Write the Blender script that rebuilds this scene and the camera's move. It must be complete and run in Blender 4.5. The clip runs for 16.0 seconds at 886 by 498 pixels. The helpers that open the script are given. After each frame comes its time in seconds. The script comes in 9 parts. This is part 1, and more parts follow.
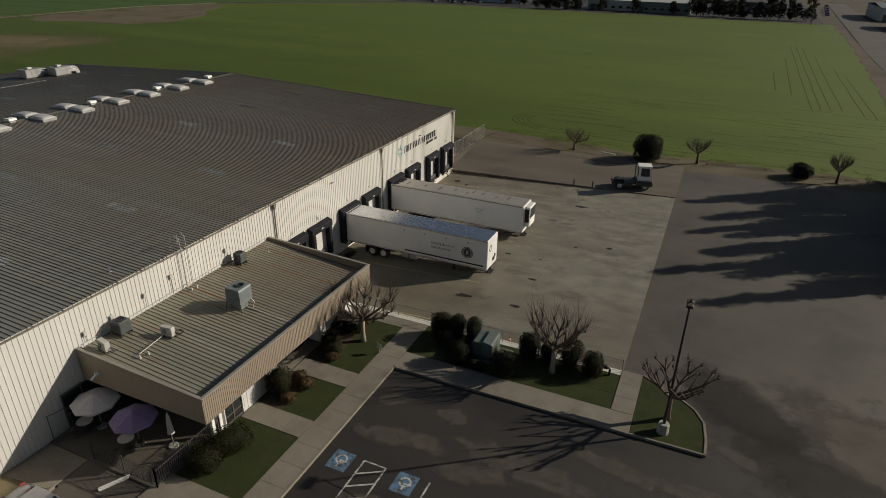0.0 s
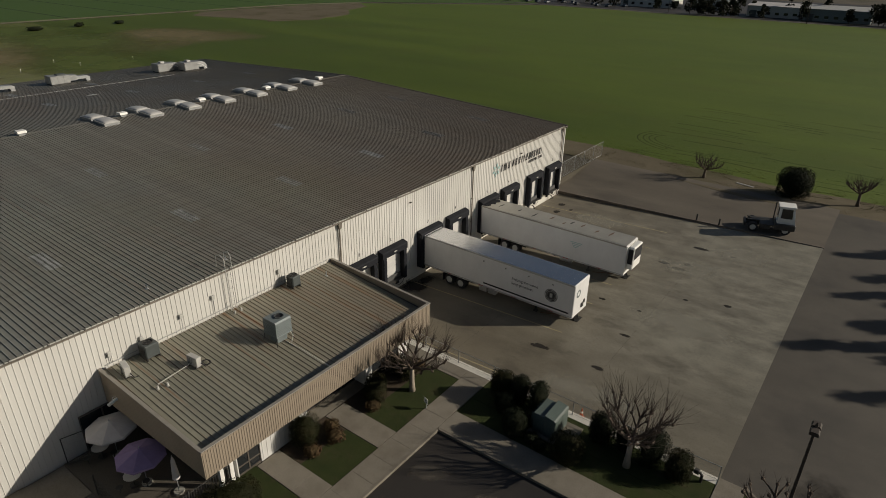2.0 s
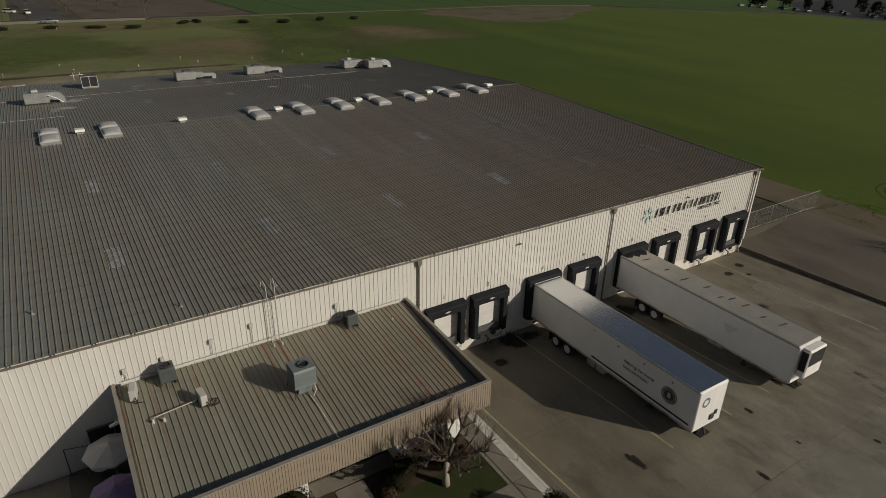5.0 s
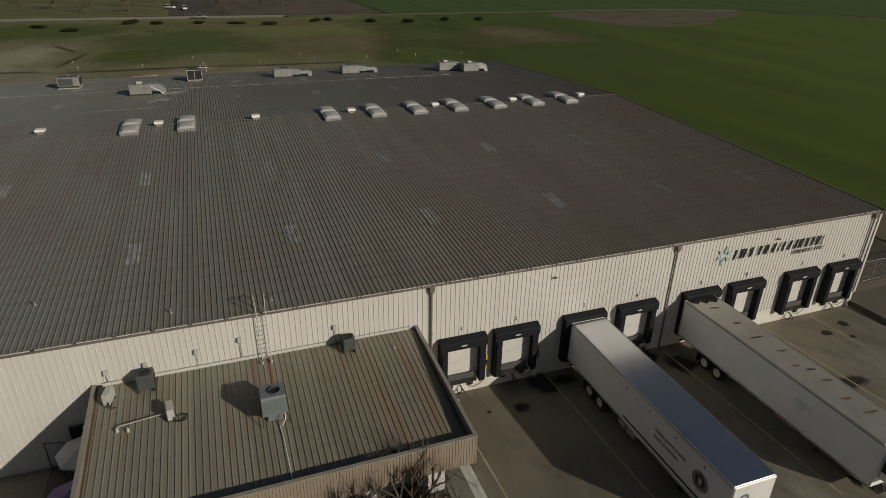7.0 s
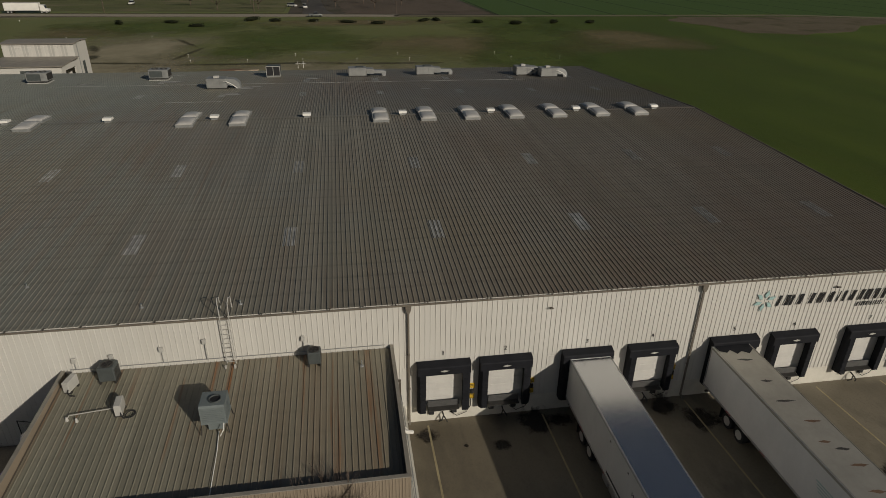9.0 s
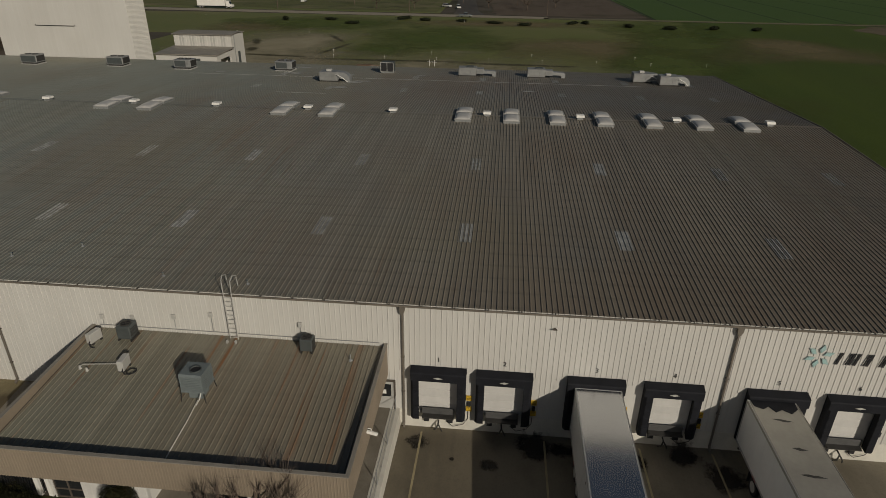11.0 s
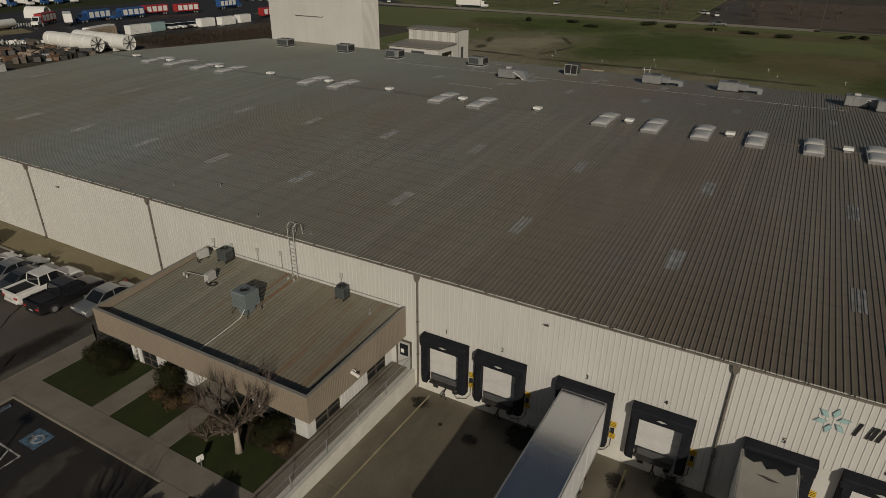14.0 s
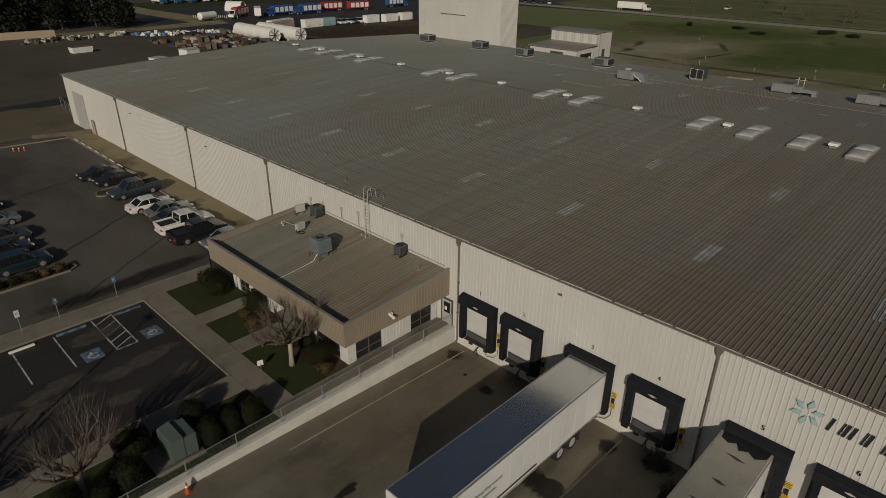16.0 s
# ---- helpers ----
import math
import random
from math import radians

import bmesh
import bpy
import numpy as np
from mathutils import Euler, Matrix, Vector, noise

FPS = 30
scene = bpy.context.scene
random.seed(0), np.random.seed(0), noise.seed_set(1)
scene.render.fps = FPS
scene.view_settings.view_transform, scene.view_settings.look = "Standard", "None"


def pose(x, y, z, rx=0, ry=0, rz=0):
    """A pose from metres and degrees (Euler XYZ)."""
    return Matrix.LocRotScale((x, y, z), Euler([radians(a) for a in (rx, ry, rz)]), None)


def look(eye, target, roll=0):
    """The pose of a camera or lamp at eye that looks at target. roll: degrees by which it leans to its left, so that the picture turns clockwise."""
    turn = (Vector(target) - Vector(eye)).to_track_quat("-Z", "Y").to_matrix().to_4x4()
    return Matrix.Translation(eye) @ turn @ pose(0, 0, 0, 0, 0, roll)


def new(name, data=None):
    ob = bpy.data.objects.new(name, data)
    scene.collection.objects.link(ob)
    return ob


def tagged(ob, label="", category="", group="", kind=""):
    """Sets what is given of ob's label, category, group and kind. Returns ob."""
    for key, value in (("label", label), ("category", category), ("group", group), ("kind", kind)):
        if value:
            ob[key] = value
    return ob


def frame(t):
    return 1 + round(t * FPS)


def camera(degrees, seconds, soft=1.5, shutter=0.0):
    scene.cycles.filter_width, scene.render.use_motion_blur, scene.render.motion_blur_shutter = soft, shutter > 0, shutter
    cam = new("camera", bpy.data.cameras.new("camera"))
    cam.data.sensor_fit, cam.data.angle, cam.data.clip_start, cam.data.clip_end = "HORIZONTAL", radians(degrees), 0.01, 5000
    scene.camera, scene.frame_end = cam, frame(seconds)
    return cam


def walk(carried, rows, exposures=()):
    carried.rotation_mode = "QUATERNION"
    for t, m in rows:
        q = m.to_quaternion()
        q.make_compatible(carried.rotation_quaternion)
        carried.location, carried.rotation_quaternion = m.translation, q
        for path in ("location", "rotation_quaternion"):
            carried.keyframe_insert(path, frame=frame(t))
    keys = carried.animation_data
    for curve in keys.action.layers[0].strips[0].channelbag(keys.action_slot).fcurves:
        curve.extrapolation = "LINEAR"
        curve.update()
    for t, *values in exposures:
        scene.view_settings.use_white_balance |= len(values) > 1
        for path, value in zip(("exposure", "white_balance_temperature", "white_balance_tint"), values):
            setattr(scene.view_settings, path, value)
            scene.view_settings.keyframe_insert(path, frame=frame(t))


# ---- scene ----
cam = camera(71.5, 16.0, soft=0.85)
METRES, EYE, TILT, LEAN, TURN = 64.0, 26.3, 0.0, 0.0, 23.7
ROWS = [
    (0.0, 0.0, 0.0, 0.0, 0.44, -25.62, -0.92),
    (0.5, 0.0126, 0.0284, 0.0001, 3.13, -25.63, -0.94),
    (1.0, 0.0248, 0.0564, -0.0006, 6.25, -25.64, -0.97),
    (1.5, 0.0367, 0.0842, -0.0013, 9.66, -25.67, -0.98),
    (2.0, 0.0488, 0.1119, -0.0023, 13.14, -25.7, -0.98),
    (2.5, 0.0601, 0.1406, -0.0033, 16.78, -25.75, -1.01),
    (3.0, 0.0714, 0.1693, -0.0043, 20.52, -25.77, -1.02),
    (3.5, 0.0827, 0.1985, -0.0053, 23.97, -25.8, -1.0),
    (4.0, 0.0929, 0.2272, -0.0061, 27.32, -25.83, -1.0),
    (6.5, 0.1389, 0.3677, -0.0088, 43.3, -25.99, -0.91),
    (7.0, 0.1487, 0.3963, -0.009, 46.21, -26.01, -0.87),
    (7.5, 0.1586, 0.4249, -0.0091, 49.01, -26.03, -0.85),
    (8.0, 0.1681, 0.4535, -0.0092, 51.68, -26.02, -0.82),
    (8.5, 0.1777, 0.4825, -0.0094, 54.39, -26.05, -0.79),
    (9.0, 0.1873, 0.5113, -0.0101, 57.24, -26.07, -0.77),
    (9.5, 0.1968, 0.54, -0.0118, 60.67, -26.06, -0.74),
    (10.0, 0.2063, 0.5693, -0.0139, 64.44, -26.05, -0.71),
    (12.5, 0.2578, 0.7216, -0.0149, 82.99, -26.09, -0.65),
    (13.0, 0.2697, 0.7523, -0.0142, 86.88, -26.09, -0.63),
    (13.5, 0.2823, 0.783, -0.0136, 91.18, -26.06, -0.61),
    (14.0, 0.2952, 0.8132, -0.0125, 95.53, -26.06, -0.61),
    (14.5, 0.3088, 0.8437, -0.0116, 99.97, -26.06, -0.59),
    (15.0, 0.323, 0.8737, -0.0108, 104.3, -26.05, -0.58),
    (15.5, 0.3381, 0.9035, -0.0104, 108.24, -26.06, -0.57),
    (16.0, 0.3533, 0.9339, -0.0105, 110.49, -26.06, -0.56),
]
walk(cam, [(t, pose(0, 0, EYE, TILT, LEAN, TURN) @ pose(METRES * x, METRES * y, METRES * z, 90 + pitch, roll, yaw)) for t, x, y, z, yaw, pitch, roll in ROWS],
     [(0.0, -0.25), (2.0, -0.36), (3.5, -0.49), (7.0, -0.78), (9.0, -0.9), (10.0, -1.0), (12.5, -1.09), (16.0, -1.14)])

# ---- light ----
SUN_TO = Vector((0.813, 0.583, 0.434)).normalized()   # towards the sun
world = bpy.data.worlds.new("world")
scene.world = world
world.use_nodes = True
wt = world.node_tree
sky = wt.nodes.new("ShaderNodeTexSky")
sky.sky_type = "NISHITA"
sky.sun_disc = False
sky.sun_elevation = math.asin(SUN_TO.z)
sky.sun_rotation = math.atan2(SUN_TO.x, SUN_TO.y)
sky.air_density, sky.dust_density, sky.ozone_density = 1.0, 1.5, 1.0
wt.nodes["Background"].inputs["Strength"].default_value = 0.042
wt.links.new(sky.outputs["Color"], wt.nodes["Background"].inputs["Color"])
sun_data = bpy.data.lights.new("sun", "SUN")
sun_data.energy, sun_data.angle, sun_data.color = 5.0, radians(0.55), (1.0, 0.91, 0.77)
sun = new("sun", sun_data)
sun.matrix_world = look(SUN_TO * 300, (0, 0, 0))


# ---- materials ----
def hexrgb(r, g, b):
    return (r, g, b, 1.0)


class Mat:
    """A small builder of node materials."""

    def __init__(self, name, rough=0.8, metal=0.0, spec=0.4):
        self.m = bpy.data.materials.new(name)
        self.m.use_nodes = True
        self.t = self.m.node_tree
        self.b = self.t.nodes["Principled BSDF"]
        self.b.inputs["Roughness"].default_value = rough
        self.b.inputs["Metallic"].default_value = metal
        self.b.inputs["Specular IOR Level"].default_value = spec
        self.co = self.t.nodes.new("ShaderNodeTexCoord").outputs["Object"]
        self.heights = []

    def node(self, kind, **inputs):
        n = self.t.nodes.new(kind)
        for k, v in inputs.items():
            self.put(n.inputs[k.replace("_", " ")], v)
        return n

    def put(self, socket, v):
        if isinstance(v, bpy.types.NodeSocket):
            self.t.links.new(v, socket)
        else:
            socket.default_value = v

    def world_co(self):
        self.co = self.t.nodes.new("ShaderNodeNewGeometry").outputs["Position"]
        return self

    def noise(self, scale, detail=5, rough=0.6, stretch=(1, 1, 1), shift=(0, 0, 0)):
        mp = self.node("ShaderNodeMapping", Vector=self.co, Scale=stretch, Location=shift)
        return self.node("ShaderNodeTexNoise", Vector=mp.outputs[0], Scale=scale, Detail=detail, Roughness=rough).outputs["Fac"]

    def ramp(self, fac, lo, hi):
        n = self.node("ShaderNodeMapRange", Value=fac)
        n.inputs["From Min"].default_value, n.inputs["From Max"].default_value = lo, hi
        return n.outputs[0]

    def mix(self, a, b, fac):
        n = self.t.nodes.new("ShaderNodeMix")
        n.data_type = "RGBA"
        self.put(n.inputs[0], fac)
        self.put(n.inputs[6], a)
        self.put(n.inputs[7], b)
        return n.outputs[2]

    def scaled(self, v, k):
        n = self.node("ShaderNodeMath")
        n.operation = "MULTIPLY"
        self.put(n.inputs[0], v)
        self.put(n.inputs[1], k)
        return n.outputs[0]

    def add(self, a, b):
        n = self.node("ShaderNodeMath")
        n.operation = "ADD"
        self.put(n.inputs[0], a)
        self.put(n.inputs[1], b)
        return n.outputs[0]

    def random(self):
        return self.t.nodes.new("ShaderNodeObjectInfo").outputs["Random"]

    def island(self):
        return self.t.nodes.new("ShaderNodeNewGeometry").outputs["Random Per Island"]

    def colour(self, c):
        self.put(self.b.inputs["Base Color"], c)
        return self

    def rough(self, v):
        self.put(self.b.inputs["Roughness"], v)
        return self

    def bump(self, h, strength=0.3, dist=0.02):
        n = self.node("ShaderNodeBump", Height=h, Strength=strength, Distance=dist)
        self.t.links.new(n.outputs[0], self.b.inputs["Normal"])
        return self


def simple(name, c, rough=0.7, metal=0.0, spec=0.4, vary=0.25, scale=3.0, grain=40.0, bump=0.15, rand=0.0, stretch=(1, 1, 1)):
    """Base colour with broad stains, a fine grain and light relief."""
    k = Mat(name, rough, metal, spec)
    dark = tuple(v * (1 - vary) for v in c) + (1,)
    light = tuple(min(1, v * (1 + vary)) for v in c) + (1,)
    broad = k.ramp(k.noise(scale, 4, 0.6, stretch), 0.3, 0.7)
    fine = k.noise(grain, 3, 0.6, stretch)
    fac = k.add(k.scaled(broad, 0.65), k.scaled(fine, 0.35))
    if rand:
        fac = k.add(k.scaled(fac, 1 - rand), k.scaled(k.random(), rand))
    k.colour(k.mix(dark, light, fac))
    if bump:
        k.bump(fine, bump, 0.01)
    return k.m


def roof_metal(name, warm, cool, rust, rust_at, wet=0.5, runs=0.6, lines=0.32, runs_at=(0.5, 0.66)):
    """Weathered ribbed sheet: streaks down the slope, rust films, fastener lines across it, warm and cool ends."""
    k = Mat(name, 0.6, 0.0, 0.5).world_co()
    streak = k.ramp(k.noise(1.0, 6, 0.65, (0.05, 1.6, 0.05)), 0.3, 0.75)
    patch = k.ramp(k.noise(0.045, 4, 0.6), 0.35, 0.65)
    grain = k.noise(9.0, 3, 0.7, (0.4, 1, 1))
    sep = k.node("ShaderNodeSeparateXYZ", Vector=k.co)
    tone = k.add(k.scaled(streak, 0.4), k.scaled(k.add(k.scaled(grain, 0.5), k.scaled(k.random(), 0.5)), 0.5))
    end = k.ramp(k.add(sep.outputs[1], k.scaled(k.noise(0.05, 4, 0.6, (1, 1, 1), (5, 9, 0)), 60.0)), 78.0, 42.0)
    base = k.mix(k.mix(*warm, tone), k.mix(*cool, tone), end)
    base = k.mix(base, hexrgb(0.235, 0.21, 0.138), k.scaled(k.ramp(k.noise(0.03, 5, 0.6, (0.8, 1, 1), (18, 4, 0)), 0.5, 0.68), 0.4))
    base = k.mix(base, hexrgb(0.2, 0.222, 0.222), k.scaled(k.ramp(k.noise(0.035, 5, 0.6, (0.8, 1, 1), (42, 27, 0)), 0.52, 0.68), 0.4))
    film = k.scaled(k.ramp(k.noise(0.06, 5, 0.62, (0.5, 1, 1), (31, 7, 0)), *rust_at), streak)
    c = k.mix(base, rust, k.scaled(film, wet))
    # brown grime washed down to the eave of the dock end
    wash = k.scaled(k.scaled(k.ramp(sep.outputs[0], -54.0, -34.0), k.ramp(sep.outputs[1], 34.0, 60.0)), k.add(0.35, k.scaled(streak, 0.65)))
    c = k.mix(c, hexrgb(0.118, 0.086, 0.058), k.scaled(wash, 0.45))
    # thin rust runs down the slope, in clusters
    run = k.scaled(k.ramp(k.noise(1.0, 4, 0.6, (0.07, 2.6, 0.07), (11, 3, 0)), 0.55, 0.7), k.ramp(k.noise(0.11, 4, 0.6, (0.6, 1, 1), (4, 17, 0)), *runs_at))
    c = k.mix(c, rust, k.scaled(run, runs))
    # fastener lines over the purlins, broken by dirt; dimple shading goes into their colour
    u = k.add(k.scaled(sep.outputs[0], 0.656), k.scaled(k.noise(0.25, 3, 0.6, (0.2, 1, 1)), 0.1))
    fr = k.node("ShaderNodeMath")
    fr.operation = "FRACT"
    k.put(fr.inputs[0], u)
    line = k.scaled(k.add(k.ramp(fr.outputs[0], 0.72, 0.9), k.scaled(k.ramp(fr.outputs[0], 0.9, 1.0), -1.0)), k.ramp(k.noise(0.6, 4, 0.7, (0.5, 1, 1), (2, 3, 0)), 0.3, 0.6))
    c = k.mix(c, tuple(v * 0.45 for v in warm[0][:3]) + (1,), k.scaled(line, lines))
    k.colour(c)
    k.rough(k.add(0.42, k.scaled(patch, 0.2)))
    k.bump(grain, 0.08, 0.01)
    return k.m


def ground_mat(name, cols, scales, stretch=(1, 1, 1), rough=0.95, bump=0.4, dist=0.05, stain=None, worn=None):
    """Ground: three tones at two scales, rotated by none, in world metres."""
    k = Mat(name, rough, 0.0, 0.2 if rough > 0.8 else 0.55).world_co()
    big = k.ramp(k.noise(scales[0], 6, 0.6, stretch), 0.34, 0.66)
    mid = k.ramp(k.noise(scales[1], 6, 0.65, stretch, (13, 5, 0)), 0.3, 0.7)
    fine = k.noise(scales[2], 4, 0.7)
    c = k.mix(cols[0], cols[1], big)
    c = k.mix(c, cols[2], k.scaled(mid, 0.6))
    c = k.mix(c, tuple(v * 0.5 for v in cols[0][:3]) + (1,), k.scaled(k.ramp(fine, 0.45, 0.8), 0.5))
    if stain:
        c = k.mix(c, stain[0], k.scaled(k.ramp(k.noise(stain[1], 5, 0.55, stain[4] if len(stain) > 4 else (1, 1, 1), (3, 41, 0)), stain[2], stain[3]), 0.8))
    if worn:
        sep = k.node("ShaderNodeSeparateXYZ", Vector=k.co)
        c = k.mix(c, worn[0], k.scaled(k.ramp(k.add(sep.outputs[0], k.scaled(k.add(big, mid), 6.0)), worn[1], worn[2]), worn[3]))
    k.colour(c)
    k.bump(fine, bump, dist)
    return k.m


def apron_mat(name):
    """Yard concrete: cloudy bleached and dirty bays, tyre-swept streaks, a browner margin, fine grime."""
    k = Mat(name, 0.62, 0.0, 0.5).world_co()
    sep = k.node("ShaderNodeSeparateXYZ", Vector=k.co)
    cloud = k.ramp(k.noise(0.16, 6, 0.62, (0.8, 1.2, 1)), 0.36, 0.64)
    mottle = k.ramp(k.noise(0.55, 6, 0.68, (0.75, 1.2, 1), (13, 5, 0)), 0.32, 0.68)
    sweep = k.ramp(k.noise(1.0, 5, 0.62, (0.09, 0.75, 1), (5, 2, 0)), 0.42, 0.7)
    fine = k.noise(7.0, 5, 0.75)
    c = k.mix(hexrgb(0.118, 0.101, 0.07), hexrgb(0.19, 0.166, 0.121), cloud)
    c = k.mix(c, hexrgb(0.25, 0.223, 0.17), k.scaled(mottle, 0.55))
    # bleached outer yard, browner along the wall beside the planting
    out = k.ramp(k.add(sep.outputs[0], k.scaled(k.add(cloud, mottle), 6.0)), -20.0, -1.0)
    c = k.mix(c, k.mix(hexrgb(0.17, 0.162, 0.128), hexrgb(0.3, 0.287, 0.23), mottle), k.scaled(out, 0.7))
    margin = k.ramp(k.add(sep.outputs[1], k.scaled(k.add(cloud, mottle), -3.5)), 46.0, 37.0)
    c = k.mix(c, hexrgb(0.128, 0.106, 0.072), k.scaled(margin, 0.5))
    c = k.mix(c, hexrgb(0.088, 0.077, 0.058), k.scaled(k.scaled(sweep, k.ramp(k.noise(0.12, 4, 0.6, (1, 1, 1), (7, 21, 0)), 0.4, 0.6)), 0.5))
    c = k.mix(c, hexrgb(0.082, 0.071, 0.053), k.scaled(k.ramp(k.noise(0.34, 6, 0.66, (0.6, 1.1, 1), (3, 41, 0)), 0.54, 0.68), 0.6))
    c = k.mix(c, hexrgb(0.07, 0.06, 0.045), k.scaled(k.ramp(fine, 0.5, 0.78), 0.5))
    k.colour(c)
    k.rough(k.add(0.5, k.scaled(mottle, 0.2)))
    k.bump(fine, 0.12, 0.008)
    return k.m


def crop_mat(name):
    """Young crop: broad patches, drill-row streaks that wander, bare soil showing here and there."""
    k = Mat(name, 0.9, 0.0, 0.2).world_co()
    big = k.ramp(k.noise(0.03, 6, 0.62, (0.7, 1.3, 1)), 0.36, 0.64)
    mid = k.ramp(k.noise(0.14, 6, 0.68, (0.6, 1.4, 1), (13, 5, 0)), 0.32, 0.68)
    row = k.ramp(k.noise(1.0, 4, 0.6, (0.045, 0.75, 1), (2, 8, 0)), 0.5, 0.72)
    fine = k.noise(2.6, 4, 0.75)
    c = k.mix(hexrgb(0.037, 0.06, 0.007), hexrgb(0.073, 0.105, 0.0105), big)
    c = k.mix(c, hexrgb(0.084, 0.088, 0.017), k.scaled(mid, 0.6))
    c = k.mix(c, hexrgb(0.022, 0.032, 0.006), k.scaled(k.scaled(row, k.ramp(k.noise(0.06, 4, 0.6, (0.5, 1, 1), (7, 1, 0)), 0.38, 0.62)), 0.6))
    c = k.mix(c, hexrgb(0.062, 0.048, 0.013), k.scaled(k.ramp(k.noise(0.045, 5, 0.6, (0.8, 1.5, 1), (3, 41, 0)), 0.54, 0.7), 0.7))
    c = k.mix(c, hexrgb(0.024, 0.036, 0.006), k.scaled(k.ramp(k.noise(0.6, 5, 0.7, (0.6, 1.3, 1), (9, 2, 0)), 0.5, 0.72), 0.55))
    c = k.mix(c, hexrgb(0.018, 0.027, 0.005), k.scaled(k.ramp(fine, 0.46, 0.75), 0.7))
    swath = k.ramp(k.noise(1.0, 5, 0.6, (0.008, 0.06, 1), (1, 6, 0)), 0.44, 0.62)
    c = k.mix(c, hexrgb(0.105, 0.132, 0.016), k.scaled(swath, 0.35))
    c = k.mix(c, hexrgb(0.03, 0.046, 0.007), k.scaled(k.ramp(k.noise(1.0, 5, 0.65, (0.014, 0.09, 1), (23, 16, 0)), 0.52, 0.68), 0.4))
    # brighter green towards the road end, darker along the warehouse
    sep = k.node("ShaderNodeSeparateXYZ", Vector=k.co)
    road_end = k.ramp(k.add(k.add(sep.outputs[1], k.scaled(sep.outputs[0], 0.45)), k.scaled(big, 24.0)), 72.0, 150.0)
    c = k.mix(k.mix(c, hexrgb(0.033, 0.048, 0.008), 0.4), k.mix(c, hexrgb(0.088, 0.124, 0.013), 0.26), road_end)
    k.colour(c)
    k.bump(fine, 0.7, 0.08)
    return k.m


def leaf_mat(name, a, b, c):
    k = Mat(name, 0.8, 0.0, 0.12)
    r = k.island()
    col = k.mix(a, b, r)
    col = k.mix(col, c, k.ramp(k.noise(1.3, 4, 0.6), 0.5, 0.75))
    k.colour(col)
    return k.m


def worn_paint(name, c, lo, hi):
    """Road paint scuffed through to the asphalt in patches."""
    k = Mat(name, 0.85).world_co()
    worn = k.ramp(k.add(k.scaled(k.noise(2.2, 5, 0.65), 0.7), k.scaled(k.noise(14.0, 3, 0.7), 0.3)), lo, hi)
    k.colour(k.mix(c, hexrgb(0.045, 0.041, 0.036), worn))
    return k.m


ROOF = roof_metal("weathered_ribbed_roof", (hexrgb(0.158, 0.14, 0.112), hexrgb(0.275, 0.247, 0.2)), (hexrgb(0.145, 0.156, 0.138), hexrgb(0.262, 0.277, 0.247)), hexrgb(0.15, 0.095, 0.058), (0.42, 0.64), 0.62)
ROOF_LOW = roof_metal("tan_ribbed_roof", (hexrgb(0.165, 0.149, 0.111), hexrgb(0.29, 0.266, 0.203)), (hexrgb(0.15, 0.148, 0.116), hexrgb(0.268, 0.262, 0.208)), hexrgb(0.2, 0.092, 0.036), (0.46, 0.62), 0.3, 1.0, 0.12, (0.34, 0.48))


def wall_metal():
    k = Mat("cream_ribbed_wall", 0.45, 0.0, 0.4).world_co()
    streak = k.ramp(k.noise(1.0, 6, 0.65, (1.5, 1.5, 0.08)), 0.45, 0.85)
    big = k.ramp(k.noise(0.12, 4, 0.6), 0.3, 0.7)
    c = k.mix(hexrgb(0.55, 0.538, 0.505), hexrgb(0.61, 0.6, 0.567), k.add(k.scaled(big, 0.75), k.scaled(k.random(), 0.25)))
    c = k.mix(c, hexrgb(0.4, 0.37, 0.32), k.scaled(streak, 0.16))
    k.colour(c)
    return k.m


WALL = wall_metal()
STEM = simple("painted_concrete_base", (0.6, 0.58, 0.52), 0.8, vary=0.18, scale=0.8, grain=12)
TRIM = simple("dark_bronze_trim", (0.1, 0.085, 0.07), 0.5, vary=0.3, scale=1.0)
BRONZE = simple("dark_bronze_pole", (0.05, 0.04, 0.033), 0.6, vary=0.25, scale=1.0)
CAP = simple("grey_cap_flashing", (0.27, 0.25, 0.215), 0.55, 0.1, vary=0.2, scale=0.8)
GUTTER = simple("brown_gutter", (0.175, 0.155, 0.13), 0.5, 0.2, vary=0.35, scale=0.8)
FASCIA = simple("tan_ribbed_fascia", (0.262, 0.216, 0.163), 0.6, vary=0.16, scale=0.5, grain=14, rand=0.2)
SOFFIT = simple("shaded_soffit_board", (0.3, 0.27, 0.22), 0.8, vary=0.15)
WHITE = simple("white_paint", (0.76, 0.75, 0.71), 0.5, vary=0.07, scale=1.2, grain=30, bump=0.05)
TRAILER = simple("trailer_white_panel", (0.72, 0.715, 0.705), 0.36, 0.0, 0.5, vary=0.12, scale=0.7, grain=7, bump=0.03, stretch=(0.5, 1, 0.35))
TRAILER_ROOF = simple("aluminium_trailer_roof", (0.6, 0.61, 0.63), 0.24, 0.95, 0.5, vary=0.08, scale=0.4, grain=5, bump=0.03)
OLD_ROOF = simple("dusty_trailer_roof", (0.36, 0.345, 0.305), 0.45, 0.35, 0.4, vary=0.2, scale=0.5, grain=5)
ALU = simple("mill_aluminium", (0.45, 0.45, 0.45), 0.4, 0.7, vary=0.15)
GALV = simple("galvanised_steel", (0.34, 0.35, 0.35), 0.5, 0.5, vary=0.2, scale=2)
